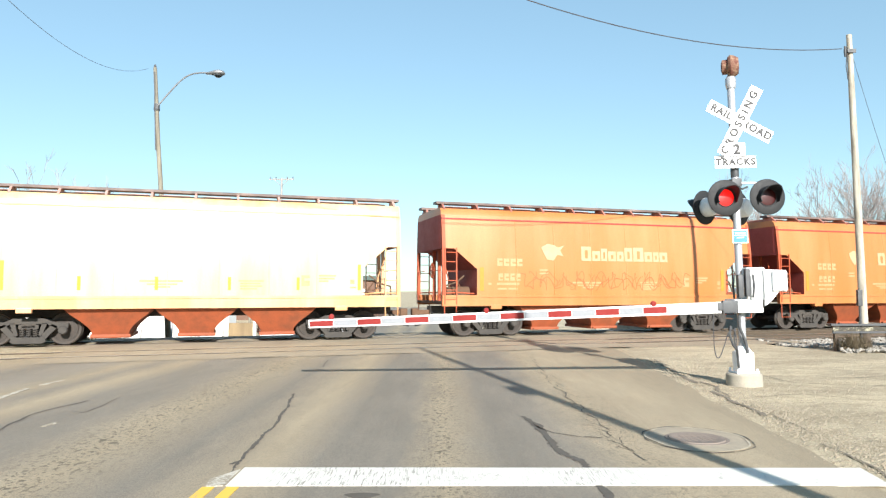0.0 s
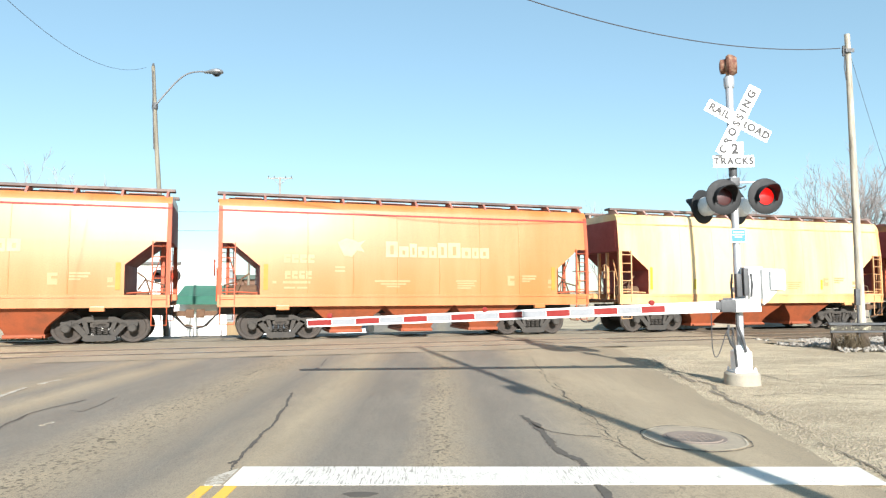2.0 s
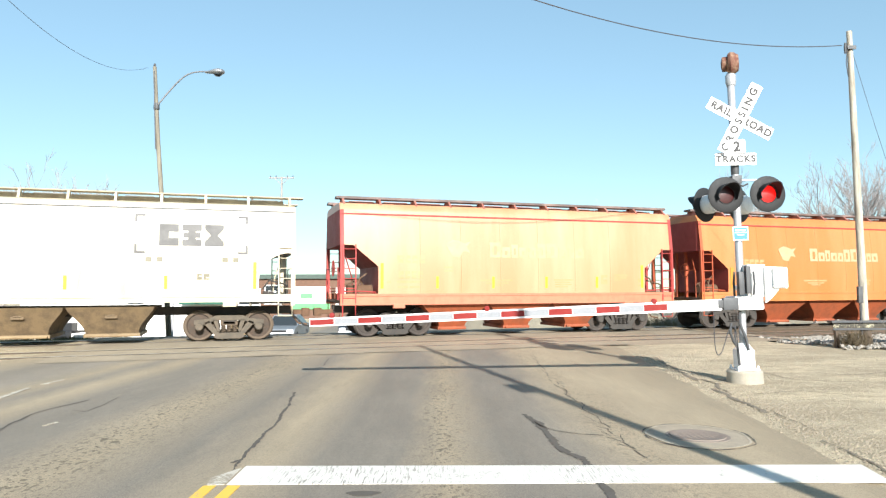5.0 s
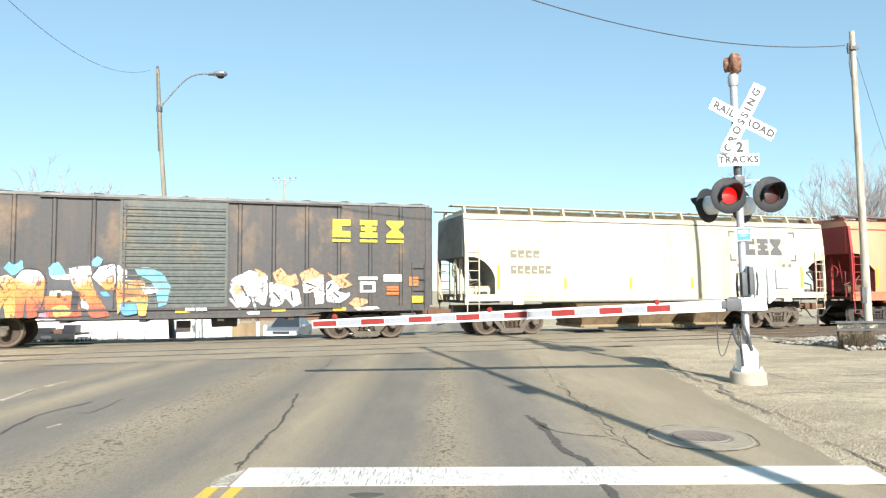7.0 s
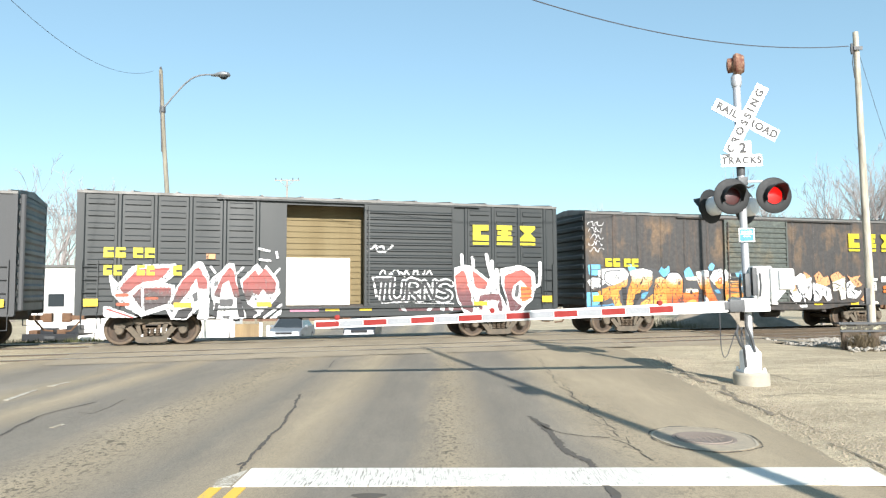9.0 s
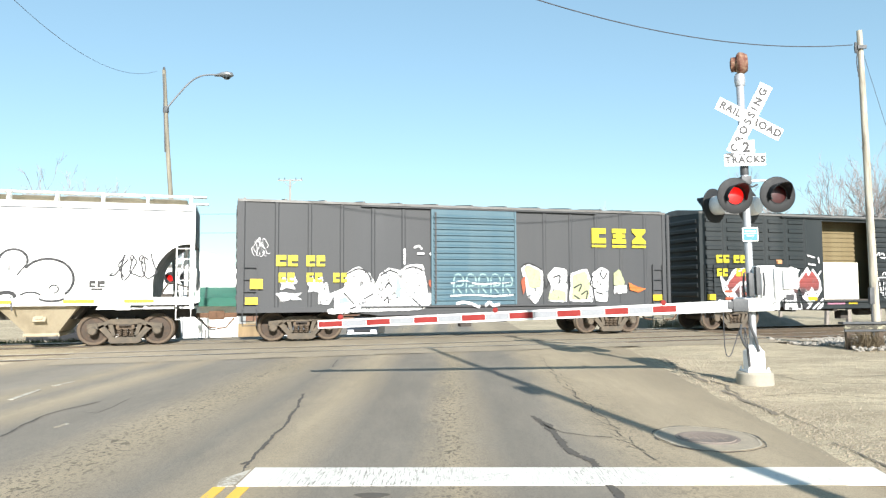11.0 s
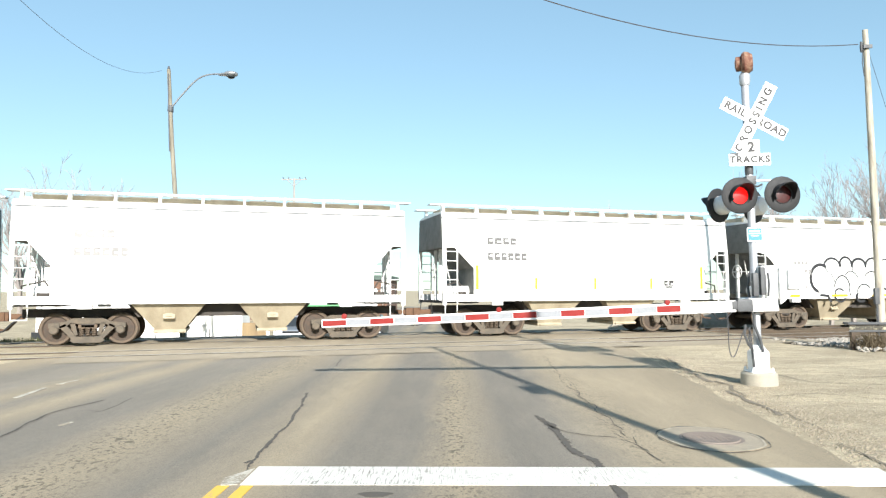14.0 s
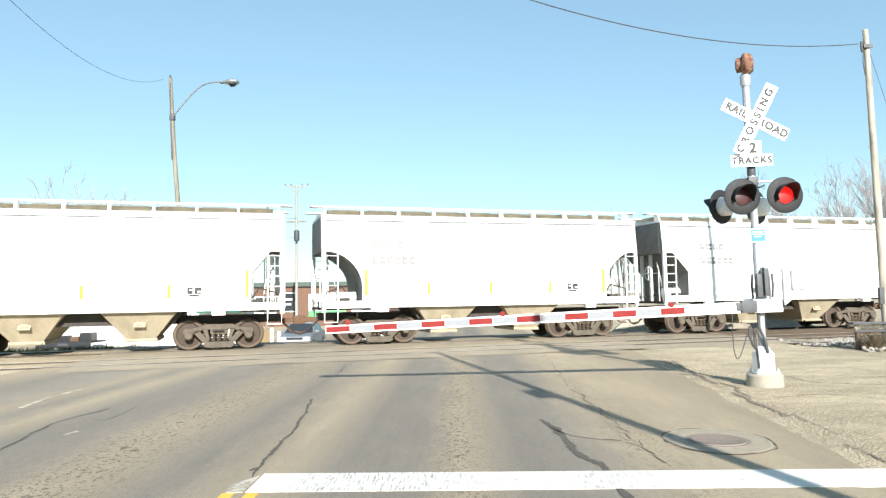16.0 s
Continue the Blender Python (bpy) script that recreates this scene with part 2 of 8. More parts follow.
M_BLACK = surface("black_enamel", (0.011, 0.012, 0.013), 0.6, wear=(0.022, 0.022, 0.024), amount=0.5, scale=9)
M_GREYDARK = surface("dark_grey_steel", (0.075, 0.078, 0.082), 0.5, 0.3, scale=8)
M_BELL = surface("rusty_bell", (0.125, 0.042, 0.026), 0.75, 0.1, wear=(0.42, 0.30, 0.20), amount=0.8, scale=9)
M_SIGN_WHITE = surface("sign_white", (0.82, 0.82, 0.8), 0.35, scale=5, amount=0.12, relief=0.0)
M_SIGN_BLACK = surface("sign_black", (0.02, 0.02, 0.022), 0.5, relief=0.0)
M_BLUE = surface("sign_blue", (0.035, 0.2, 0.5), 0.4, relief=0.0, amount=0.15)
M_RED_STRIPE = surface("reflective_red", (0.21, 0.011, 0.008), 0.7, amount=0.2, relief=0.0)
M_WHITE_STRIPE = surface("reflective_white", (0.24, 0.25, 0.265), 0.7, amount=0.2, relief=0.0)
M_LAMP_LIT = glow("lit_red_lens", (0.35, 0.004, 0.003), 1.5)
M_LAMP_DARK = surface("unlit_red_lens", (0.045, 0.006, 0.006), 0.25, relief=0.0)
M_POLE = surface("weathered_pole_wood", (0.43, 0.395, 0.325), 0.85, wear=(0.15, 0.13, 0.10), amount=0.95, scale=9, streaks=True, relief=0.4)
M_POLE_DARK = surface("brown_pole_wood", (0.235, 0.215, 0.165), 0.85, wear=(0.07, 0.062, 0.052), amount=0.8, scale=6, streaks=True, relief=0.4)
M_FAR_POLE = surface("silvered_pole_wood", (0.30, 0.29, 0.27), 0.85, wear=(0.2, 0.19, 0.18), amount=0.6, scale=4, streaks=True)
M_GALV = surface("galvanised_steel", (0.33, 0.34, 0.35), 0.45, 0.7, scale=9)
M_WIRE = surface("black_cable", (0.05, 0.05, 0.055), 0.6, relief=0.0)
M_BARK = surface("grey_bark", (0.25, 0.225, 0.2), 0.9, wear=(0.12, 0.10, 0.085), amount=0.7, scale=6, relief=0.3)
M_TWIG = surface("thin_twigs", (0.27, 0.245, 0.235), 0.9, relief=0.0)
M_WEED = surface("dry_brown_weeds", (0.13, 0.10, 0.06), 0.9, relief=0.0)
M_BRUSH = surface("dry_brush_stems", (0.21, 0.17, 0.10), 0.9, wear=(0.12, 0.12, 0.05), amount=0.7, scale=3, relief=0.0)
M_GRASS = surface("olive_grass", (0.09, 0.10, 0.035), 0.9, relief=0.0)
M_BUILD_WHITE = surface("white_siding", (0.8, 0.79, 0.76), 0.7, wear=(0.6, 0.58, 0.54), amount=0.4, scale=1.2, streaks=True)
M_GREEN = surface("green_awning", (0.018, 0.1, 0.068), 0.6, wear=(0.03, 0.14, 0.1), amount=0.5, scale=2)
M_BRICKBROWN = surface("brown_brick_wall", (0.155, 0.088, 0.06), 0.85, wear=(0.10, 0.062, 0.045), amount=0.5, scale=2)
M_DARKGREEN = surface("dark_green_roof_edge", (0.07, 0.10, 0.085), 0.7)
M_SIGN_GREEN = surface("sign_green", (0.12, 0.42, 0.16), 0.5, relief=0.0)
M_GLASS_DARK = surface("dark_window_glass", (0.03, 0.036, 0.04), 0.12, relief=0.0, amount=0.1)
M_CAR_SLATE = surface("slate_car_paint", (0.22, 0.24, 0.26), 0.3, 0.3, amount=0.1, relief=0.0)
M_CAR_DARK = surface("dark_car_paint", (0.03, 0.032, 0.036), 0.3, 0.2, amount=0.1, relief=0.0)
M_RUBBER = surface("tyre_rubber", (0.025, 0.025, 0.025), 0.85)
M_HEADLAMP = surface("headlamp_lens", (0.8, 0.82, 0.85), 0.15, relief=0.0, amount=0.05)
M_DIRT_DARK = surface("dark_soil", (0.17, 0.14, 0.10), 0.95, wear=(0.22, 0.185, 0.135), amount=0.9, scale=9, relief=0.4)
M_BED = surface("brown_track_dirt", (0.155, 0.108, 0.060), 0.95, wear=(0.085, 0.058, 0.034), amount=0.8, scale=3.5, grain=25, relief=0.6)
M_DIRT = surface("heaped_dirt", (0.26, 0.22, 0.17), 0.95, wear=(0.16, 0.135, 0.10), amount=0.8, scale=2, relief=0.5)
# train
M_TRUCK = surface("dusty_grey_cast_steel", (0.046, 0.042, 0.038), 0.8, 0.1, wear=(0.09, 0.079, 0.066), amount=0.6, scale=5)
M_WHEEL_BROWN = surface("brown_wheel_steel", (0.10, 0.075, 0.053), 0.8, 0.1, wear=(0.16, 0.115, 0.077), amount=0.6, scale=6)
M_TRUCK_BROWN = surface("dusty_cast_steel", (0.088, 0.075, 0.058), 0.85, 0.05, wear=(0.18, 0.14, 0.10), amount=0.6, scale=5)
M_WHEEL = surface("rusty_wheel_steel", (0.045, 0.038, 0.033), 0.75, 0.1, wear=(0.10, 0.078, 0.062), amount=0.6, scale=6)
M_WHEEL_PLATE = surface("oily_wheel_plate", (0.055, 0.042, 0.032), 0.75, 0.1, wear=(0.10, 0.066, 0.045), amount=0.8, scale=9)
M_TREAD = surface("bright_wheel_tread", (0.42, 0.40, 0.38), 0.35, 0.9)
M_UNDER = surface("sooty_underframe", (0.045, 0.040, 0.036), 0.85, wear=(0.09, 0.075, 0.06), amount=0.6)
M_COUPLER = surface("rusty_coupler", (0.14, 0.078, 0.045), 0.8, 0.2, wear=(0.08, 0.048, 0.032), amount=0.7, scale=7)
M_ORANGE = surface("faded_orange_paint", (0.43, 0.135, 0.030), 0.38, wear=(0.5, 0.21, 0.08), amount=0.6, scale=0.8, grain=30, relief=0.05, streaks=True)
M_ORANGE_DEEP = surface("orange_red_paint", (0.4, 0.075, 0.026), 0.55, wear=(0.28, 0.055, 0.02), amount=0.6, scale=1.5, relief=0.05, streaks=True)
M_ORANGE_LIGHT = surface("sun_bleached_orange_paint", (0.58, 0.27, 0.1), 0.38, wear=(0.66, 0.42, 0.24), amount=0.8, scale=0.7, grain=30, relief=0.05, streaks=True)
M_PALE = surface("bleached_cream_paint", (0.70, 0.49, 0.26), 0.38, wear=(0.56, 0.33, 0.10), amount=0.9, scale=0.75, grain=30, relief=0.05, streaks=True)
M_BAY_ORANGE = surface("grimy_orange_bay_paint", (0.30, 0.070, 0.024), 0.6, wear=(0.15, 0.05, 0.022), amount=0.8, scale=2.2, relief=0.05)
M_WALK_DARK = surface("dull_dark_walkway_steel", (0.085, 0.062, 0.057), 0.55, 0.1, wear=(0.30, 0.21, 0.18), amount=0.8, scale=1.3)
M_LETTER_FADED = surface("faded_pale_lettering", (0.53, 0.29, 0.165), 0.45, wear=(0.48, 0.22, 0.09), amount=0.6, scale=2.5, relief=0.0)
M_LETTER_FAINT = surface("faint_peach_lettering", (0.51, 0.25, 0.12), 0.45, wear=(0.47, 0.19, 0.07), amount=0.6, scale=2.5, relief=0.0)
M_EDGE_AMBER = surface("faded_amber_strip", (0.50, 0.20, 0.02), 0.5, amount=0.3, relief=0.0)
# orange cars' ends and slopes: maroon, darkened for the shade they lie in
M_MAROON = surface("shaded_maroon_paint", (0.27, 0.042, 0.033), 0.6, wear=(0.16, 0.028, 0.022), amount=0.5, scale=2)
M_SALMON_SILL = surface("faded_pink_sill_paint", (0.48, 0.155, 0.085), 0.5, wear=(0.36, 0.10, 0.05), amount=0.5, scale=4)
M_SALMON = surface("faded_red_paint", (0.52, 0.20, 0.095), 0.40, wear=(0.58, 0.31, 0.185), amount=0.7, scale=0.8, relief=0.05, streaks=True)
M_RED = surface("red_paint", (0.33, 0.035, 0.03), 0.55, wear=(0.22, 0.03, 0.024), amount=0.5, scale=2, streaks=True)
M_CREAM = surface("light_grey_cream_paint", (0.50, 0.455, 0.35), 0.38, wear=(0.42, 0.32, 0.165), amount=0.9, scale=0.9, grain=30, relief=0.05, streaks=True)
M_WHITE = surface("white_car_paint", (0.80, 0.80, 0.78), 0.38, wear=(0.70, 0.67, 0.60), amount=0.5, scale=0.9, grain=30, relief=0.05, streaks=True)
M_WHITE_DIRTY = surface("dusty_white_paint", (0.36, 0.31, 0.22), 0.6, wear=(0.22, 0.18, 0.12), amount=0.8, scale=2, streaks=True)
M_ROOF_PINK = surface("faded_pink_roof_paint", (0.34, 0.15, 0.11), 0.6, wear=(0.20, 0.04, 0.03), amount=0.9, scale=2.5)
M_WALK_PINK = surface("pale_galvanised_walkway", (0.40, 0.25, 0.21), 0.55, wear=(0.30, 0.12, 0.09), amount=0.6, scale=2.0)
M_BAY_TAN = surface("dusty_tan_paint", (0.25, 0.18, 0.095), 0.65, wear=(0.12, 0.085, 0.05), amount=0.8, scale=1.5, streaks=True)
# the cream car's bays: tan with the shade under the body mixed in
M_BAY_DUSK = surface("shaded_tan_bay_paint", (0.165, 0.114, 0.060), 0.7, wear=(0.055, 0.04, 0.026), amount=0.8, scale=2.5)
# ends of the white and cream cars: this grey has their shade in it
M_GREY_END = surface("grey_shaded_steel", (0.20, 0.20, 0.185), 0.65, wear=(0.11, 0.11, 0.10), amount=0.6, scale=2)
M_BROWN_BOX = rusted_paint("dark_brown_boxcar_paint", (0.036, 0.034, 0.033), (0.17, 0.105, 0.052), (0.085, 0.052, 0.032))
M_BLACK_BOX = surface("faded_black_boxcar_paint", (0.0125, 0.0165, 0.0175), 0.45, wear=(0.028, 0.032, 0.033), amount=0.6, scale=0.9, grain=40, relief=0.08, streaks=True)
M_GREY_BOX = surface("weathered_grey_black_paint", (0.043, 0.045, 0.048), 0.6, wear=(0.066, 0.067, 0.068), amount=0.6, scale=0.9, grain=40, relief=0.08, streaks=True)
M_DOOR_GREY = rusted_paint("grey_green_door_paint", (0.066, 0.075, 0.066), (0.125, 0.098, 0.056), (0.040, 0.050, 0.052))
M_DOOR_BLUE = surface("faded_blue_door_paint", (0.05, 0.105, 0.135), 0.55, wear=(0.1, 0.15, 0.17), amount=0.6, scale=1.0, streaks=True)
M_ROOF_GREY = surface("dull_roof_steel", (0.15, 0.148, 0.142), 0.5, 0.3, wear=(0.08, 0.07, 0.06), amount=0.6, scale=2)
M_LINING = surface("tan_plywood_lining", (0.17, 0.132, 0.066), 0.75, wear=(0.12, 0.09, 0.045), amount=0.5, scale=2, streaks=True)
M_CARTON = surface("cream_bulkhead_board", (0.80, 0.77, 0.66), 0.7, amount=0.15)
M_LETTER_YELLOW = surface("yellow_lettering", (0.42, 0.36, 0.015), 0.5, amount=0.25, relief=0.0)
M_LETTER_WHITE = surface("white_lettering", (0.82, 0.8, 0.76), 0.5, amount=0.2, relief=0.0)
M_LETTER_BLACK = surface("black_lettering", (0.03, 0.029, 0.027), 0.5, amount=0.3, relief=0.0)
M_LETTER_GREY = surface("faded_grey_lettering", (0.22, 0.215, 0.205), 0.5, amount=0.4, relief=0.0)
M_LETTER_OLIVE = surface("faded_olive_lettering", (0.17, 0.155, 0.105), 0.5, amount=0.4, relief=0.0)
M_LETTER_DIM = surface("dark_grey_lettering", (0.10, 0.098, 0.095), 0.5, amount=0.4, relief=0.0)
M_REFLECT = surface("yellow_reflector_strip", (0.55, 0.38, 0.015), 0.45, amount=0.2, relief=0.0)
M_SPRAY = {k: surface("spray_paint_" + k, c, 0.5, amount=0.35, scale=5, relief=0.0) for k, c in (
    ("white", (0.70, 0.70, 0.70)), ("orange", (0.50, 0.13, 0.025)), ("red", (0.25, 0.04, 0.035)), ("black", (0.02, 0.02, 0.022)), ("blue", (0.08, 0.24, 0.40)),
    ("pink", (0.40, 0.17, 0.25)), ("teal", (0.22, 0.34, 0.33)), ("peach", (0.50, 0.24, 0.11)), ("lime", (0.34, 0.37, 0.20)), ("grey", (0.05, 0.05, 0.053)), ("rust", (0.27, 0.06, 0.025)))}


def pressed(nt, b):
    """The pressed ribs of the sheet under the paint."""
    tc = nt.nodes.new("ShaderNodeTexCoord")
    wv = nt.nodes.new("ShaderNodeTexWave")
    wv.bands_direction = "Z"
    wv.inputs["Scale"].default_value, wv.inputs["Distortion"].default_value = 1.53, 0.15
    nt.links.new(tc.outputs["Object"], wv.inputs["Vector"])
    bump(nt, b, ramp(nt, wv.outputs["Fac"], [(0.05, (0, 0, 0)), (0.3, (1, 1, 1))]), 0.8, 0.02)


for k in ("white", "orange", "black", "blue", "pink"):
    if k in M_SPRAY:
        pressed(M_SPRAY[k].node_tree, M_SPRAY[k].node_tree.nodes["Principled BSDF"])


def faded_spray(name, stops, z0, z1):
    """Spray paint that fades from one colour to the next with height on the car's side."""
    m, nt, b = nodes_of(name)
    tc = nt.nodes.new("ShaderNodeTexCoord")
    sx = nt.nodes.new("ShaderNodeSeparateXYZ")
    nt.links.new(tc.outputs["Object"], sx.inputs[0])
    n = noise_tex(nt, 2.6, 4.0, 0.6)
    a = nt.nodes.new("ShaderNodeMath")
    a.operation = "MULTIPLY_ADD"
    nt.links.new(n.outputs["Fac"], a.inputs[0])
    a.inputs[1].default_value = 0.7
    nt.links.new(sx.outputs[2], a.inputs[2])
    mr = nt.nodes.new("ShaderNodeMapRange")
    mr.inputs["From Min"].default_value, mr.inputs["From Max"].default_value = z0 + 0.35, z1 + 0.35
    nt.links.new(a.outputs[0], mr.inputs[0])
    nt.links.new(ramp(nt, mr.outputs[0], stops), b.inputs["Base Color"])
    b.inputs["Roughness"].default_value = 0.5
    pressed(nt, b)
    return m


M_SPRAY["fire"] = faded_spray("spray_paint_fire", [(0.0, (0.38, 0.06, 0.022)), (0.3, (0.52, 0.15, 0.028)), (0.5, (0.50, 0.20, 0.045)), (0.74, (0.72, 0.7, 0.68))], 1.1, 2.5)
M_SPRAY["amber"] = faded_spray("spray_paint_amber", [(0.0, (0.52, 0.27, 0.07)), (0.22, (0.50, 0.21, 0.04)), (0.5, (0.48, 0.18, 0.03)), (0.70, (0.60, 0.40, 0.20)), (0.85, (0.74, 0.73, 0.7))], 1.05, 2.5)
M_SPRAY["cream"] = surface("spray_paint_cream", (0.66, 0.60, 0.48), 0.5, amount=0.4, scale=5, relief=0.0)
M_SPRAY["sky"] = surface("spray_paint_sky", (0.085, 0.29, 0.46), 0.5, wear=(0.20, 0.42, 0.54), amount=0.7, scale=4, relief=0.0)
M_SPRAY["blood"] = faded_spray("spray_paint_blood", [(0.0, (0.02, 0.02, 0.022)), (0.38, (0.045, 0.028, 0.028)), (0.55, (0.17, 0.04, 0.036)), (1.0, (0.30, 0.055, 0.045))], 0.9, 2.4)
M_SPRAY["wine"] = faded_spray("spray_paint_wine", [(0.0, (0.075, 0.03, 0.036)), (0.45, (0.12, 0.042, 0.046)), (0.62, (0.28, 0.07, 0.055)), (1.0, (0.34, 0.07, 0.055))], 0.9, 2.4)
M_SPRAY["pale"] = faded_spray("spray_paint_pale", [(0.0, (0.68, 0.70, 0.68)), (0.5, (0.70, 0.70, 0.70)), (0.7, (0.40, 0.55, 0.58)), (1.0, (0.70, 0.70, 0.68))], 1.0, 2.4)


def chipped(m, drawn):
    """Spray paint flaked off in specks and thin where the can moved fast; drawn: fine dark lines inside the letters."""
    nt = m.node_tree
    b = nt.nodes["Principled BSDF"]
    specks = noise_tex(nt, 13.0, 6.0, 0.85, (1.0, 1.0, 0.7))
    broad = noise_tex(nt, 2.1, 4.0, 0.7)
    gone = mix(nt, 1.0, ramp(nt, specks.outputs["Fac"], [(0.36, (1, 1, 1)), (0.45, (0, 0, 0))]), ramp(nt, broad.outputs["Fac"], [(0.36, (1, 1, 1)), (0.58, (0.35,) * 3)]), "MULTIPLY")
    if drawn:
        lines = noise_tex(nt, 2.7, 2.0, 0.5, (1.3, 1.0, 0.8))
        gone = mix(nt, 1.0, gone, ramp(nt, lines.outputs["Fac"], [(0.478, (0, 0, 0)), (0.490, (0.85,) * 3), (0.506, (0.85,) * 3), (0.518, (0, 0, 0))]), "LIGHTEN")
    keep = nt.nodes.new("ShaderNodeInvert")
    nt.links.new(gone, keep.inputs["Color"])
    nt.links.new(keep.outputs["Color"], b.inputs["Alpha"])


for k, m in M_SPRAY.items():
    if k not in ("black", "grey"):
        chipped(m, k in ("white", "cream", "peach", "pale", "amber", "fire"))


# ---------------------------------------------------------------- mesh helpers
def bulge(z):
    """Half the width of a hopper car at the height z: the sides lean inwards towards the roof."""
    pts = ((0.0, 1.59), (1.42, 1.59), (2.0, 1.608), (2.3, 1.605), (2.6, 1.598), (2.85, 1.587), (3.1, 1.572), (3.35, 1.552), (3.6, 1.530), (3.9, 1.496), (4.2, 1.46), (9.0, 1.46))
    for (a, p), (b, q) in zip(pts, pts[1:]):
        if z <= b:
            return p + (q - p) * (z - a) / (b - a)
    return 1.46


class Geo:
    """Collects vertices and faces of one mesh, with a material number for each face."""

    def __init__(self):
        self.v, self.f, self.m = [], [], []

    def add(self, verts, faces, mi=0):
        o = len(self.v)
        self.v += [tuple(p) for p in verts]
        self.f += [tuple(i + o for i in f) for f in faces]
        self.m += [mi] * len(faces)
        return self

    def box(self, x0, x1, y0, y1, z0, z1, mi=0, c=0.0):
        if c <= 0:
            vs = [(x, y, z) for z in (z0, z1) for y in (y0, y1) for x in (x0, x1)]
            return self.add(vs, [(0, 2, 3, 1), (4, 5, 7, 6), (0, 1, 5, 4), (2, 6, 7, 3), (0, 4, 6, 2), (1, 3, 7, 5)], mi)
        b = bmesh.new()
        bmesh.ops.create_cube(b, size=1.0, matrix=Matrix.Translation(((x0 + x1) / 2, (y0 + y1) / 2, (z0 + z1) / 2)) @ Matrix.Diagonal((x1 - x0, y1 - y0, z1 - z0, 1)))
        bmesh.ops.bevel(b, geom=b.edges[:], offset=c, segments=2, affect="EDGES", profile=0.7)
        b.verts.index_update()
        self.add([v.co for v in b.verts], [[v.index for v in f.verts] for f in b.faces], mi)
        b.free()
        return self

    def tube(self, pts, r, n=8, mi=0, r1=None, caps=True):
        pts = [Vector(p) for p in pts]
        rings = []
        for k, p in enumerate(pts):
            d = (pts[min(k + 1, len(pts) - 1)] - pts[max(k - 1, 0)]).normalized()
            a = d.cross(Vector((0, 0, 1)) if abs(d.z) < 0.95 else Vector((1, 0, 0))).normalized()
            b = d.cross(a)
            rr = r if r1 is None else r + (r1 - r) * k / (len(pts) - 1)
            rings.append([p + (a * math.cos(2 * math.pi * j / n) + b * math.sin(2 * math.pi * j / n)) * rr for j in range(n)])
        fs = [(k * n + j, k * n + (j + 1) % n, (k + 1) * n + (j + 1) % n, (k + 1) * n + j) for k in range(len(pts) - 1) for j in range(n)]
        if caps:
            fs += [tuple(range(n))[::-1], tuple(range((len(pts) - 1) * n, len(pts) * n))]
        return self.add([v for ring in rings for v in ring], fs, mi)

    def lathe(self, profile, axis="z", n=24, at=(0, 0, 0), mi=0, close=True):
        vs, fs = [], []
        for r, h in profile:
            for j in range(n):
                a = 2 * math.pi * j / n
                p = {"z": (r * math.cos(a), r * math.sin(a), h), "y": (r * math.cos(a), h, r * math.sin(a)), "x": (h, r * math.cos(a), r * math.sin(a))}[axis]
                vs.append((p[0] + at[0], p[1] + at[1], p[2] + at[2]))
        for k in range(len(profile) - 1):
            fs += [(k * n + j, k * n + (j + 1) % n, (k + 1) * n + (j + 1) % n, (k + 1) * n + j) for j in range(n)]
        if close:
            fs += [tuple(range(n))[::-1], tuple(range((len(profile) - 1) * n, len(profile) * n))]
        return self.add(vs, fs, mi)

    def prism(self, poly, a0, a1, plane="xz", mi=0):
        """A flat outline given a thickness: plane xz runs along y, yz along x, xy along z."""
        put = {"xz": lambda p, a: (p[0], a, p[1]), "yz": lambda p, a: (a, p[0], p[1]), "xy": lambda p, a: (p[0], p[1], a)}[plane]
        n = len(poly)
        vs = [put(p, a0) for p in poly] + [put(p, a1) for p in poly]
        fs = [tuple(range(n)), tuple(range(n, 2 * n))[::-1]] + [(j, (j + 1) % n, n + (j + 1) % n, n + j) for j in range(n)]
        return self.add(vs, fs, mi)

    def ribbon(self, pts, w, y, mi=0, closed=False):
        """A painted line of width w on the upright plane at y, along points (x, z)."""
        n = len(pts)
        vs = []
        for k, (x, z) in enumerate(pts):
            a = pts[(k - 1) % n] if closed or k else pts[0]
            b = pts[(k + 1) % n] if closed or k < n - 1 else pts[-1]
            d = Vector((b[0] - a[0], b[1] - a[1]))
            d = d.normalized() if d.length > 1e-6 else Vector((1, 0))
            vs += [(x - d.y * w / 2, y, z + d.x * w / 2), (x + d.y * w / 2, y, z - d.x * w / 2)]
        m = n if closed else n - 1
        return self.add(vs, [(2 * k, 2 * k + 1, (2 * k + 3) % (2 * n), (2 * k + 2) % (2 * n)) for k in range(m)], mi)

    def hug(self, half):
        """Lay what was built on the plane at -half against the bulging side of a hopper car."""
        self.v = [(x, y + half - (bulge(z) if z > 1.46 else 1.643), z) for x, y, z in self.v]
        return self

    def mesh(self, name, mats, smooth=False):
        me = bpy.data.meshes.new(name)
        me.from_pydata(self.v, [], self.f)
        for m in (mats if isinstance(mats, (list, tuple)) else [mats]):
            me.materials.append(m)
        me.polygons.foreach_set("material_index", self.m)
        b = bmesh.new()
        b.from_mesh(me)
        bmesh.ops.recalc_face_normals(b, faces=b.faces[:])
        if smooth:
            for f in b.faces:
                f.smooth = True
            for e in b.edges:
                e.smooth = not (len(e.link_faces) == 2 and e.calc_face_angle(0) > radians(35))
        b.to_mesh(me)
        b.free()
        return me


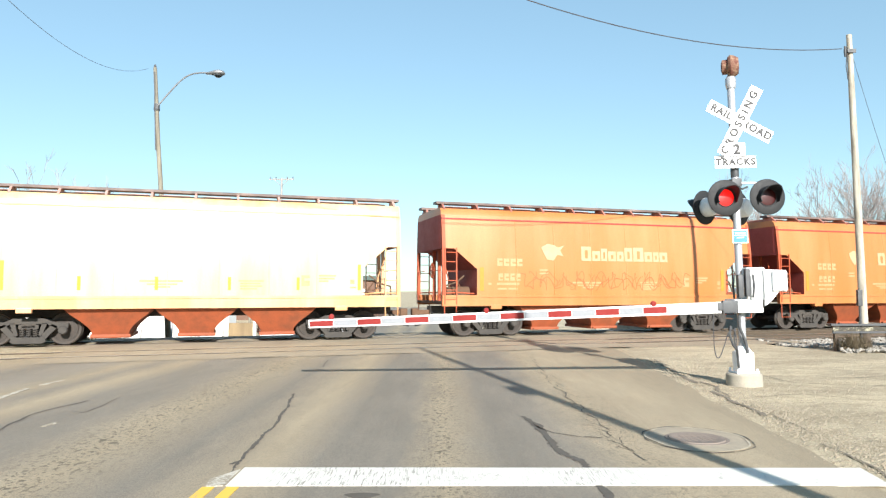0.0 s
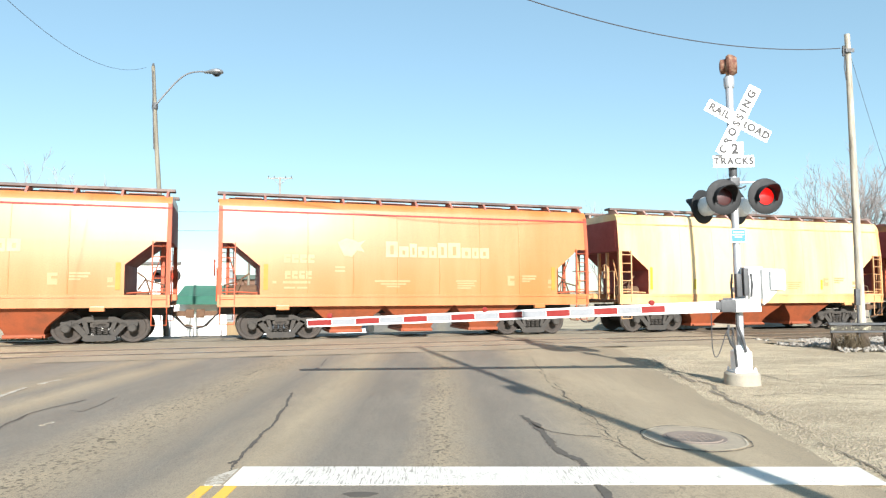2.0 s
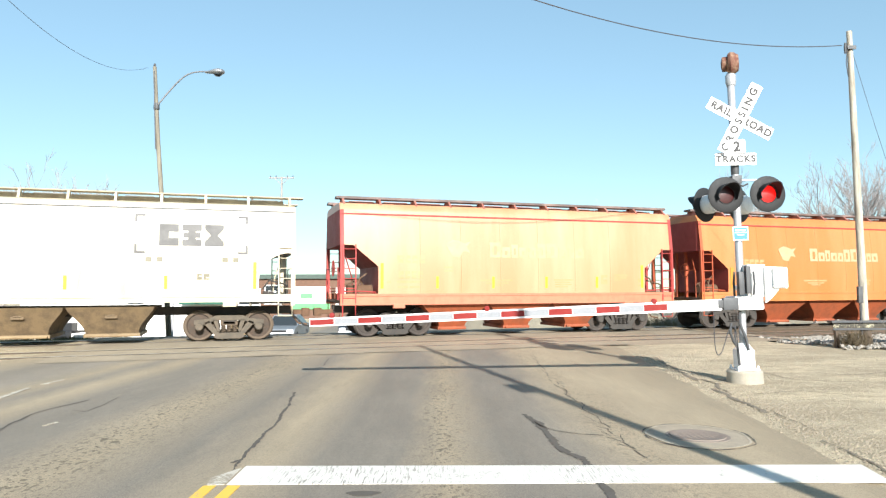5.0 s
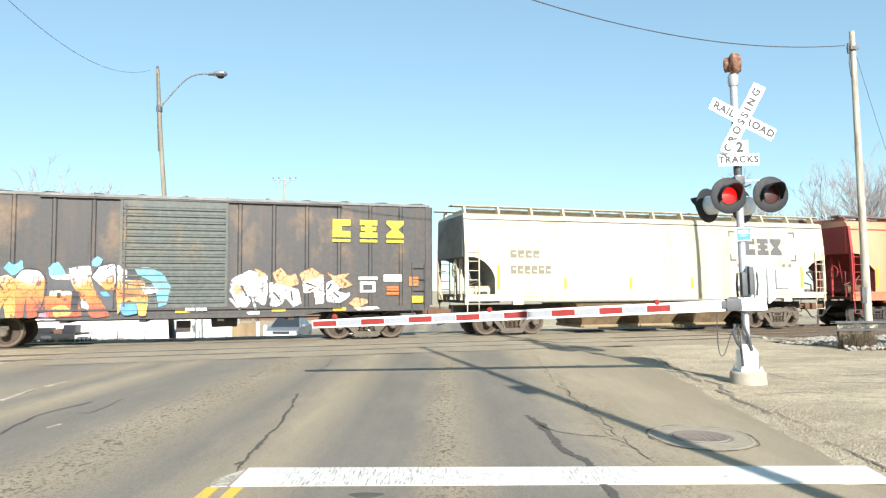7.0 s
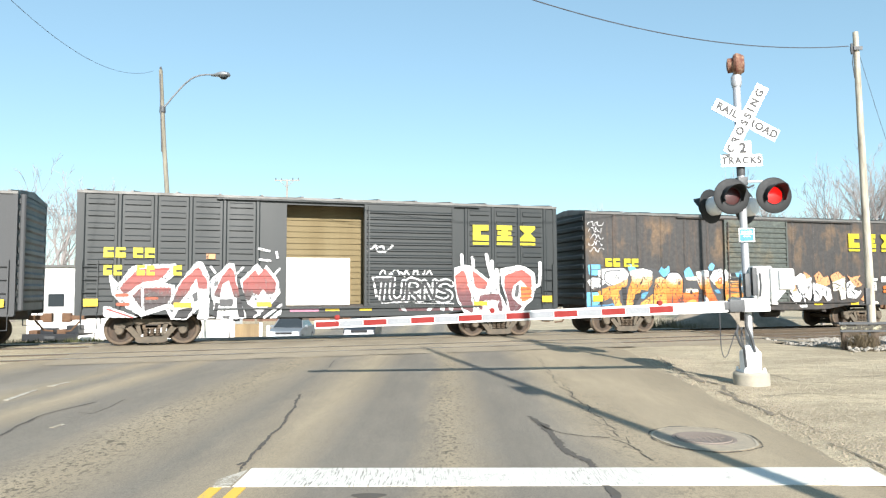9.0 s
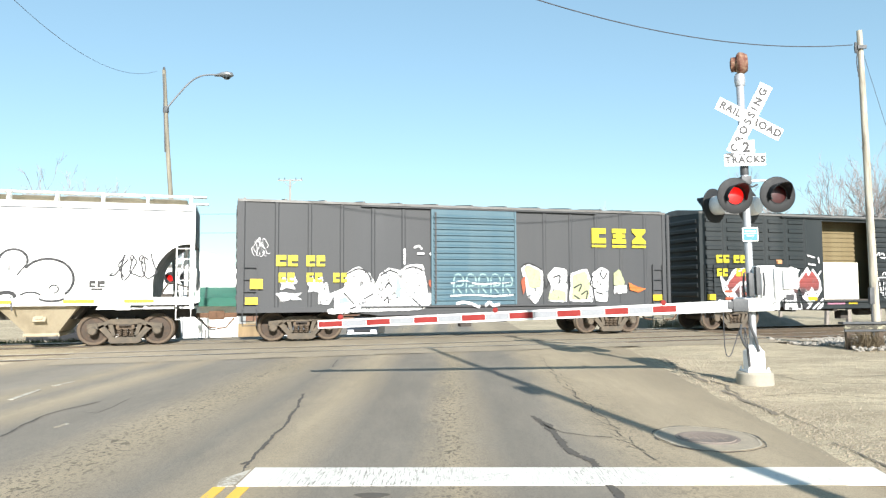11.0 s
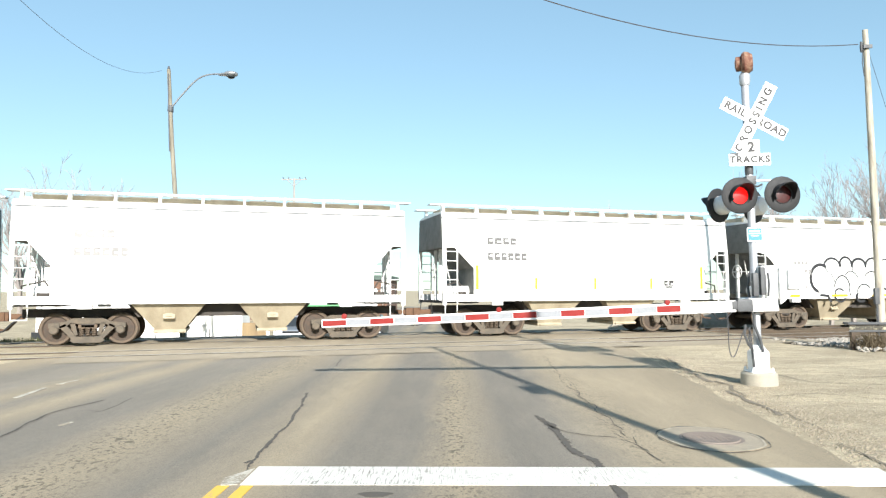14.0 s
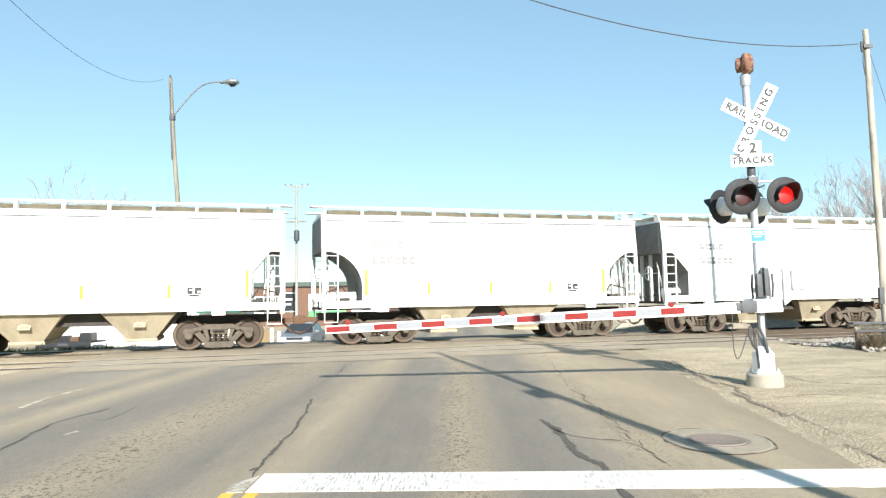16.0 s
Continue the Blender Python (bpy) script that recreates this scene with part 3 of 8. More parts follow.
def part(name, geo, mats, parent, label="", smooth=False, at=None):
    """One mesh object under a thing or under a part."""
    ob = new(name, geo.mesh(name, mats, smooth) if isinstance(geo, Geo) else geo)
    ob.parent = parent
    if at is not None:
        ob.matrix_basis = at
    return tagged(ob, label)


def thing(name, label, category, m=None, group="", kind=""):
    ob = new(name)
    ob.empty_display_size = 0.2
    if m is not None:
        ob.matrix_basis = m
    return tagged(ob, label, category, group, kind)


def single(name, geo, mats, label, category, group="", kind="", smooth=False):
    return tagged(new(name, geo.mesh(name, mats, smooth)), label, category, group, kind)


def lettering(text, size, depth=0.002, spacing=1.0):
    """A mesh of some words in the built-in font, centred, upright, readable from -y."""
    cu = bpy.data.curves.new("words", "FONT")
    cu.offset = size * 0.046
    cu.body, cu.size, cu.extrude, cu.align_x, cu.align_y, cu.space_character = text, size, depth, "CENTER", "CENTER", spacing
    ob = new("words", cu)
    bpy.context.view_layer.update()
    me = bpy.data.meshes.new_from_object(ob)
    bpy.data.objects.remove(ob)
    me.transform(Matrix.Rotation(radians(90), 4, "X"))
    return me
# ---------------------------------------------------------------- plan
TRACK = radians(17.8)                       # the tracks' turn against the x axis
ALONG = Vector((math.cos(TRACK), math.sin(TRACK), 0))
ACROSS = Vector((-math.sin(TRACK), math.cos(TRACK), 0))
FAR_TRACK = Vector((0, 24.68, 0))           # a point on the far track's centre line
NEAR_TRACK = FAR_TRACK - ACROSS * 4.05


def on_track(s, q, z=0.0, base=FAR_TRACK):
    return base + ALONG * s + ACROSS * q + Vector((0, 0, z))


def beyond(x, y):
    """How far a place lies beyond the far track's centre line."""
    return (Vector((x, y, 0)) - FAR_TRACK).dot(ACROSS)


def level(x, y):
    """Ground height: flat up to the tracks, falling about a metre beyond them."""
    q = beyond(x, y)
    k = min(max((q - 1.6) / 10.0, 0.0), 1.0)
    side = min(max((x - 9.9) / 0.9, 0.0), 1.0) * min(max((q + 8.0) / 1.5, 0.0), 1.0)
    return -1.35 * k * k * (3 - 2 * k) - 0.12 * side * (1 - k)


# ---------------------------------------------------------------- ground, road, tracks
def ground_sheet():
    qs = [-900, -200, -60, -25, -12, -9.0] + [-8.5 + 0.35 * k for k in range(29)] + [1.6 + 10.0 * k / 10 for k in range(1, 11)] + [30, 100, 400, 1500, 3000]
    ss = [-2500, -600, -150, -60, -30, -15, -6, 0, 4] + [7 + 0.35 * k for k in range(36)] + [22, 26, 30, 60, 150, 600, 2500]
    g = Geo()
    vs = []
    for q in qs:
        for s in ss:
            p = on_track(s, q)
            vs.append((p.x, p.y, level(p.x, p.y) - 0.02))
    n = len(ss)
    g.add(vs, [(a * n + b, a * n + b + 1, (a + 1) * n + b + 1, (a + 1) * n + b) for a in range(len(qs) - 1) for b in range(n - 1)])
    return single("ground", g, M_GROUND, "packed pale gravel and dirt beside the road", "ground", kind="structure", smooth=True)


def right_edge(y):
    return 3.72 + 0.105 * (y - 5.0) * (1 if y > 5 else 0) * 0.9 + 0.10 * noise.noise(Vector((0, y * 0.9, 3))) + 0.04 * noise.noise(Vector((0, y * 4.0, 7)))


def left_edge(y):
    return -10.2 - 0.02 * y + 0.12 * noise.noise(Vector((5, y * 0.8, 1)))


def road_sheet():
    g = Geo()
    ys = [-40 + 1.0 * k for k in range(40)] + [0.2 * k for k in range(0, 230)] + [46 + 2 * k for k in range(40)]
    nx = 24
    vs = []
    for y in ys:
        a, b = left_edge(y), right_edge(min(y, 24))
        for k in range(nx + 1):
            x = a + (b - a) * k / nx
            vs.append((x, y, level(x, y) + (0.004 if 0 < k < nx else -0.03)))
    g.add(vs, [(r * (nx + 1) + k, r * (nx + 1) + k + 1, (r + 1) * (nx + 1) + k + 1, (r + 1) * (nx + 1) + k) for r in range(len(ys) - 1) for k in range(nx)])
    return single("road", g, M_ROAD, "worn grey asphalt road with darker wheel paths", "road", kind="structure", smooth=True)


def strip_on_ground(name, pts, width, mat, label, z=0.010, parent=None, seed=0.0):
    """A flat mark on the ground along points (x, y), of uneven width."""
    g = Geo()
    fine = []
    for (x0, y0), (x1, y1) in zip(pts, pts[1:]):
        n = max(2, int(math.hypot(x1 - x0, y1 - y0) / 0.025))
        fine += [(x0 + (x1 - x0) * k / n, y0 + (y1 - y0) * k / n) for k in range(n)]
    fine.append(pts[-1])
    vs = []
    for k, (x, y) in enumerate(fine):
        a, b = fine[max(k - 1, 0)], fine[min(k + 1, len(fine) - 1)]
        d = Vector((b[0] - a[0], b[1] - a[1], 0)).normalized()
        w = width * max(0.12, 0.75 + 0.6 * noise.noise(Vector((x * 3 + seed, y * 3, 2))) + 0.75 * noise.noise(Vector((x * 19 + seed, y * 19, 4))))
        o = 0.05 * noise.noise(Vector((x * 2.5, y * 2.5, 9 + seed))) + 0.012 * noise.noise(Vector((x * 14, y * 14, 5 + seed)))
        c = Vector((x, y, 0)) + Vector((-d.y, d.x, 0)) * o
        for sgn in (-1, 1):
            p = c + Vector((-d.y, d.x, 0)) * (sgn * w / 2)
            vs.append((p.x, p.y, level(p.x, p.y) + z))
    g.add(vs, [(2 * k, 2 * k + 1, 2 * k + 3, 2 * k + 2) for k in range(len(fine) - 1)])
    ob = new(name, g.mesh(name, mat))
    if parent:
        ob.parent = parent
        return tagged(ob, label)
    return tagged(ob, label, "road marking", kind="structure")


def flat_quad(name, pts, mat, label, z=0.011, parent=None):
    g = Geo().prism(pts, -0.002, z, "xy")
    ob = new(name, g.mesh(name, mat))
    ob.parent = parent
    return tagged(ob, label)


ground_sheet()
road = road_sheet()
flat_quad("stop_line", [(-1.81, 6.34), (-1.80, 5.76), (3.72, 5.78), (3.80, 6.32)], M_STOP, "worn white stop line across the lane", parent=road)
flat_quad("stop_line", [(-2.0, 5.95), (-1.96, 5.74), (-1.82, 5.76), (-1.83, 6.28)], M_DASH, "worn end of the stop line", parent=road)
for x in (-1.98, -1.78):
    flat_quad("centre_line", [(x, 5.72), (x, -12), (x + 0.10, -12), (x + 0.10, 5.72)], M_YELLOW_LINE, "yellow centre line", parent=road)
for x0, y0, x1, y1 in ((-6.72, 10.35, -6.92, 11.40), (-6.94, 11.85, -6.90, 12.42)):
    flat_quad("lane_dash", [(x0, y0), (x0 + 0.09, y0), (x1 + 0.09, y1), (x1, y1)], M_DASH, "faint worn white lane dash", parent=road)
flat_quad("lane_dash", [(-4.79, 8.24), (-4.73, 8.24), (-4.72, 8.46), (-4.78, 8.46)], M_DASH, "faint worn white lane dash", parent=road)
for k, (pts, w) in enumerate((
        ([(-1.90, 6.1), (-1.94, 6.7), (-1.99, 7.49), (-2.05, 8.61), (-2.34, 10.85)], 0.046),
        ([(-1.98, 6.46), (-1.93, 6.56)], 0.05),
        ([(1.02, 8.9), (1.14, 8.25), (1.16, 7.1), (1.21, 6.83), (1.30, 6.6), (1.28, 5.95), (1.30, 5.68), (1.30, 5.2)], 0.098),
        ([(1.08, 8.45), (1.26, 7.86), (1.49, 7.68), (1.76, 7.60)], 0.026),
        ([(-4.9, 6.9), (-5.02, 7.45), (-5.2, 8.17), (-5.36, 9.0), (-5.36, 9.49), (-5.23, 10.15)], 0.046),
        ([(-5.0, 9.28), (-4.76, 9.18), (-4.77, 9.63), (-4.90, 10.4)], 0.024),
        *(([(2.14 - 0.022 * min(k, 12) + 0.03 * (k % 3), 17.0 - 0.36 * k), (2.19 - 0.022 * min(k, 12) - 0.04 * (k % 2), 16.66 - 0.36 * k)], 0.017) for k in range(29)),
        *(([(2.08 - 0.022 * min(k, 12) - 0.04 * (k % 2), 13.4 - 0.31 * k), (2.10 - 0.022 * min(k, 12) + 0.05 * (k % 3), 13.16 - 0.31 * k)], 0.013) for k in range(21)),
        ([(-2.55, 14.6), (-2.7, 16.2)], 0.03))):
    strip_on_ground("sealed_crack", pts, w, M_TAR, "dark tar-sealed crack", parent=road, seed=k * 3.1, z=0.009)


def broken_edge(y):
    return right_edge(y) + 0.10 + 0.10 * noise.noise(Vector((1, y * 1.3, 8)))


for k, (y0, y1, w) in enumerate(((5.2, 7.4, 0.035), (7.9, 9.2, 0.03), (9.0, 11.2, 0.09), (10.6, 12.4, 0.06), (12.2, 14.6, 0.10), (14.9, 16.4, 0.07))):
    n = int((y1 - y0) / 0.2)
    strip_on_ground("torn_edge", [(broken_edge(y0 + (y1 - y0) * j / n) + 0.12 * (k % 2), y0 + (y1 - y0) * j / n) for j in range(n + 1)], w, M_DIRT_DARK, "dark crumbled edge of the asphalt", z=-0.008, parent=road, seed=k * 5.7)
for k, (pts, w) in enumerate((([(6.3, 15.1), (6.17, 13.45), (6.24, 12.3), (6.88, 12.0), (7.69, 11.92)], 0.06), ([(4.77, 10.63), (5.74, 10.97), (6.18, 10.5)], 0.04),
                              ([(7.17, 13.27), (7.62, 12.92), (8.56, 13.25)], 0.055), ([(9.2, 15.6), (10.4, 15.4), (12.0, 15.8)], 0.06))):
    strip_on_ground("rut", pts, w, M_DIRT_DARK, "dark rut in the packed gravel", z=-0.014, parent=road, seed=k * 2.9 + 40)


stain = [(-0.64 + 0.13 * (1 + 0.2 * math.sin(3 * a)) * math.cos(a), 5.50 + 0.07 * math.sin(a)) for a in (6.2832 * k / 20 for k in range(20))]
flat_quad("oil_stain", stain, M_TAR, "dark oily stain", 0.008, road)


def manhole():
    t = thing("manhole", "round iron manhole lid in a pale concrete ring", "manhole", pose(2.77, 7.56, 0.0))
    ring = [(0.52 * math.cos(a) * (1 + 0.03 * math.sin(5 * a)), 0.60 * math.sin(a) * (1 + 0.03 * math.cos(3 * a))) for a in (2 * math.pi * k / 40 for k in range(40))]
    part("collar", Geo().prism(ring, -0.02, 0.009, "xy"), M_COLLAR, t)
    edge = Geo()
    vs = []
    for k in range(40):
        x, y = ring[k]
        k2 = 1.02 + 0.035 * abs(noise.noise(Vector((x * 4, y * 4, 3))))
        vs += [(x * 0.985, y * 0.985, 0.013), (x * k2, y * k2, 0.013)]
    edge.add(vs, [(2 * k, 2 * k + 1, (2 * k + 3) % 80, (2 * k + 2) % 80) for k in range(40)])
    part("joint", edge, M_RING_EDGE, t, "crumbling pale edge of the ring")
    gap, vs = Geo(), []
    for k in range(160):
        a = 2 * math.pi * k / 160
        c, d = math.cos(a), math.sin(a)
        r = 1.075 + 0.045 * noise.noise(Vector((c * 3, d * 3, 6)))
        w = max(0.0, 0.012 + 0.05 * noise.noise(Vector((c * 2.2, d * 2.2, 11))) + 0.022 * noise.noise(Vector((c * 11, d * 11, 2))))
        vs += [(0.52 * c * (r - w), 0.60 * d * (r - w), 0.010), (0.52 * c * (r + w), 0.60 * d * (r + w), 0.010)]
    gap.add(vs, [(2 * k, 2 * k + 1, (2 * k + 3) % 320, (2 * k + 2) % 320) for k in range(160)])
    part("crack", gap, M_TAR, t, "dark broken crack round the ring")
    part("frame_ring", Geo().lathe([(0.30, 0.0), (0.30, 0.013), (0.335, 0.013), (0.34, 0.0)], n=40, close=False), M_IRON, t)
    lid = Geo().lathe([(0.0, 0.018), (0.24, 0.018), (0.25, 0.022), (0.29, 0.022), (0.297, 0.012)], n=40, close=False)
    for k in range(-3, 4):
        for j in range(-3, 4):
            if k * k + j * j < 10:
                lid.box(k * 0.065 - 0.02, k * 0.065 + 0.02, j * 0.065 - 0.02, j * 0.065 + 0.02, 0.018, 0.0205)
    part("lid", lid, M_IRON, t, "round cast-iron lid", smooth=True)


manhole()


def rail(base, q, name_parent):
    """A rail of T section along the track, with its head flush in the crossing."""
    sec = [(-0.07, -0.17), (0.07, -0.17), (0.065, -0.15), (0.012, -0.13), (0.012, -0.045), (0.036, -0.035), (0.036, -0.004), (0.028, 0.0), (-0.028, 0.0), (-0.036, -0.004), (-0.036, -0.035), (-0.012, -0.045), (-0.012, -0.13), (-0.065, -0.15)]
    g = Geo()
    g.prism([(y + q, z + 0.02) for y, z in sec], -140, 140, "yz")
    for k, f in enumerate(g.f):
        zs = [g.v[i][2] for i in f]
        if min(zs) > 0.015:
            g.m[k] = 1
    ob = part("rail", g, [M_RUST_RAIL, M_RAIL_TOP], name_parent)
    return ob


def track(base, ties, lift):
    t = tagged(new("railway_track"), "rusty railway track on timber ties and pale ballast", "railway track", kind="structure")
    t.matrix_basis = Matrix.Translation(base + Vector((0, 0, lift))) @ pose(0, 0, 0, 0, 0, math.degrees(TRACK))
    for q in (-0.7525, 0.7525):
        rail(base, q, t)
    tie = Geo().box(-0.115, 0.115, -1.3, 1.3, -0.33, -0.165, c=0.012).mesh("tie", M_TIE)
    for k in range(-70, 90):
        s = k * 0.56 + random.uniform(-0.03, 0.03)
        x = (base + ALONG * s).x
        if -10.6 < x < 9.8:
            continue                         # the crossing surface hides them
        ob = part("tie", tie, None, t, at=pose(s, random.uniform(-0.05, 0.05), 0.04, 0, 0, random.uniform(-1.5, 1.5)))
    return t


track(FAR_TRACK, True, 0.0)
track(NEAR_TRACK, True, 0.0)


def crossing_panels():
    """Paving between and beside the rails where the road crosses."""
    t = tagged(new("crossing_surface"), "patched tan asphalt between the rails of the crossing", "pavement", kind="structure")
    for base in (NEAR_TRACK, FAR_TRACK):
        for q0, q1 in ((-2.3, -0.80), (-0.64, 0.64), (0.80, 2.0)):
            a, b = -11.5, (10.2 if base is NEAR_TRACK else 9.8)
            n = 80
            g = Geo()
            vs = []
            for k in range(n + 1):
                s = a + (b - a) * k / n
                for q in (q0, q1):
                    p = on_track(s, q, 0, base)
                    vs.append((p.x, p.y, (0.012 if p.x < 5.4 else -0.014) + 0.003 * noise.noise(Vector((s, q, 4)))))
            g.add(vs, [(2 * k, 2 * k + 1, 2 * k + 3, 2 * k + 2) for k in range(n)])
            part("paving_strip", g, M_CROSSING, t)


crossing_panels()


def torn_edges():
    """Broken dark edges of the asphalt along the rails."""
    rnd = random.Random(12)
    host = bpy.data.objects["crossing_surface"]
    for base, q, n in ((NEAR_TRACK, -0.86, 16), (NEAR_TRACK, 0.60, 12), (NEAR_TRACK, -2.28, 12), (FAR_TRACK, -0.90, 8), (FAR_TRACK, -2.2, 8)):
        for k in range(n):
            s0, l = rnd.uniform(-11.2, 7.0), rnd.uniform(0.25, 1.3)
            a, m, b = (on_track(s0 + l * u, q + rnd.uniform(-0.10, 0.10), 0, base) for u in (0.0, 0.5, 1.0))
            strip_on_ground("torn_edge", [(a.x, a.y), (m.x, m.y), (b.x, b.y)], rnd.uniform(0.02, 0.07), M_TAR if k % 3 else M_GRIT, "", z=0.019, parent=host, seed=k * 1.7 + q)


torn_edges()


def track_bed():
    """Brown dirt packed round the ties beside the crossing."""
    g, vs, n = Geo(), [], 120
    qs = (-1.5, -1.2, -0.85, 0.0, 0.85, 2.0, 3.2, 4.05, 4.9, 5.6)
    for k in range(n + 1):
        s0 = 7.6 + 52.0 * (k / n) ** 1.6
        for q in qs:
            s1 = s0 + 0.35 * noise.noise(Vector((q * 2, 3, 1))) * (k < 3)
            p = on_track(s1, q, 0, NEAR_TRACK)
            edge = -0.16 if q in (qs[0], qs[-1]) else 0.0
            vs.append((p.x, p.y, -0.085 + edge + 0.03 * noise.noise(Vector((s1 * 1.7, q * 1.7, 2))) - (0.05 if k == 0 else 0.0)))
    m = len(qs)
    g.add(vs, [(a * m + b, a * m + b + 1, (a + 1) * m + b + 1, (a + 1) * m + b) for a in range(n) for b in range(m - 1)])
    single("track_bed", g, M_BED, "brown packed dirt round the ties", "ground", kind="structure", smooth=True)


track_bed()


def ballast():
    """Loose pale stones along the tracks outside the crossing."""
    shapes = []
    for k in range(5):
        b = bmesh.new()
        bmesh.ops.create_icosphere(b, subdivisions=1, radius=1.0)
        for v in b.verts:
            v.co *= 0.72 + 0.5 * random.random()
            v.co.z *= 0.7
        b.verts.index_update()
        shapes.append(([v.co.copy() for v in b.verts], [[v.index for v in f.verts] for f in b.faces]))
        b.free()
    vs, fs = [], []

    def stone(p, r):
        co, fc = random.choice(shapes)
        m = Euler((random.uniform(-0.5, 0.5), random.uniform(-0.5, 0.5), random.uniform(0, 6.28))).to_matrix() * r
        o = len(vs)
        vs.extend(tuple(p + m @ c) for c in co)
        fs.extend(tuple(i + o for i in f) for f in fc)

    for _ in range(19000):
        s = random.uniform(6.6, 32)
        q = random.uniform(-6.2, -0.85)
        p = on_track(s, q, 0, NEAR_TRACK)
        if p.x < (10.85 if p.y < 20.5 else 10.45) + 0.5 * noise.noise(Vector((s, q, 0))) or p.y < 17.95 + 0.25 * noise.noise(Vector((s, q, 4))):
            continue
        stone(p + Vector((0, 0, level(p.x, p.y) + random.uniform(-0.01, 0.07))), random.uniform(0.03, 0.075))
    for _ in range(2600):
        s, q = random.uniform(5, 30), random.uniform(-1.6, 2.4)
        p = on_track(s, q)
        if p.x > 10.3 and q > 1.2:
            stone(p + Vector((0, 0, -0.13)), random.uniform(0.025, 0.05))
    for _ in range(2600):
        s, q = random.uniform(-40, -10.5), random.uniform(-1.6, 2.6)
        p = on_track(s, q, 0, random.choice((NEAR_TRACK, FAR_TRACK)))
        if p.x < -10.8:
            stone(p + Vector((0, 0, -0.09)), random.uniform(0.025, 0.05))
    me = bpy.data.meshes.new("ballast")
    me.from_pydata(vs, [], fs)
    me.materials.append(M_BALLAST)
    tagged(new("ballast", me), "pale crushed stone beside the rails", "ballast", kind="stuff")
    vs.clear()
    fs.clear()
    for _ in range(5200):                    # loose grit in a band along the road's edge
        y = random.uniform(3.2, 17)
        x = right_edge(y) + 0.25 + abs(random.gauss(0.1, 0.55)) + 0.3 * noise.noise(Vector((0, y, 2)))
        stone(Vector((x, y, -0.020)), random.uniform(0.004, 0.014))
    for _ in range(5200):                    # thinning out over the packed apron
        y = random.uniform(4, 18)
        stone(Vector((4.2 + 9.0 * random.random() ** 1.7, y, -0.020)), random.uniform(0.005, 0.017))
    for _ in range(1500):                    # darker crumbs close to the pavement
        y = random.uniform(5.5, 17)
        x = right_edge(y) + random.gauss(0.12, 0.16)
        stone(Vector((x, y, -0.016)), random.uniform(0.006, 0.017))
    me = bpy.data.meshes.new("grit")
    me.from_pydata(vs, [], fs)
    me.materials.append(M_GRIT)
    tagged(new("grit", me), "fine tan grit scattered along the road's edge", "grit", kind="stuff")


ballast()


# ---------------------------------------------------------------- crossing signal
def ring_hood(g, x, z, r, y0, length, mi=0, n=20):
    """A visor round the upper part of a lens, longest at the top."""
    vs = []
    for k in range(n + 1):
        a = radians(-30 + 240 * k / n)
        ca, sa = math.cos(a), math.sin(a)
        l = length * (0.35 + 0.65 * max(0.0, sa))
        for rr, yy in ((r, y0), (r, y0 - l), (r + 0.012, y0 - l), (r + 0.012, y0)):
            vs.append((x + rr * ca, yy, z + rr * sa))
    fs = []
    for k in range(n):
        for j in range(4):
            fs.append((4 * k + j, 4 * k + (j + 1) % 4, 4 * k + 4 + (j + 1) % 4, 4 * k + 4 + j))
    g.add(vs, fs, mi)


def signal_head(parent, x, y, z, yaw=0.0, lit=True, r=0.315):
    """A lamp with its round black backboard, visor, white housing and turning lens."""
    m = pose(x, y, z, 0, 0, yaw)
    board = Geo().lathe([(0.165, -0.02), (r - 0.02, -0.02), (r, -0.008), (r, 0.004), (r - 0.02, 0.012), (0.165, 0.012)], "y", 40, close=False)
    ob = part("backboard", board, M_BLACK, parent, "round black backboard", True, m)
    hood = Geo()
    ring_hood(hood, 0, 0, 0.172, -0.015, 0.31)
    part("visor", hood, M_BLACK, parent, smooth=True, at=m)
    body = Geo().lathe([(0.165, 0.012), (0.175, 0.03), (0.175, 0.14), (0.14, 0.2), (0.05, 0.22), (0.0, 0.222)], "y", 24, close=False)
    part("housing", body, M_WHITE_ALU, parent, "white lamp housing", True, m)
    liner = Geo().lathe([(0.157, -0.012), (0.157, 0.155), (0.0, 0.156)], "y", 24, close=False)
    part("reflector", liner, M_BLACK, parent, "dark inside of the lamp", at=m)
    rim = Geo().lathe([(0.15, -0.02), (0.165, -0.03), (0.168, -0.02)], "y", 32, close=False)
    part("rim", rim, M_BLACK, parent, smooth=True, at=m)
    lens = Geo()
    lens.lathe([(0.0, -0.012), (0.10, -0.010), (0.148, -0.002)], "y", 32, mi=0, close=False)
    lens.lathe([(0.0, 0.012), (0.10, 0.010), (0.148, 0.002)], "y", 32, mi=1, close=False)
    lens.lathe([(0.148, -0.002), (0.148, 0.002)], "y", 32, mi=1, close=False)
    return part("lens", lens, [M_LAMP_LIT, M_LAMP_DARK] if lit else [M_LAMP_DARK, M_LAMP_DARK], parent, "round red lens, flashing", True, m)


def board_with_words(parent, name, x, z, w, h, turn, text, size, spacing, y=-0.10):
    m = pose(x, y, z, 0, -turn, 0)
    ob = part(name, Geo().box(-w / 2, w / 2, -0.006, 0.006, -h / 2, h / 2, c=0.003), M_SIGN_WHITE, parent, "white reflective board with black words", at=m)
    for word, off in text:
        wd = new("lettering", lettering(word, size, 0.001, spacing))
        wd.data.materials.append(M_SIGN_BLACK)
        wd.parent = ob
        wd.matrix_basis = pose(off, -0.009, 0)
    return ob


LENSES = []


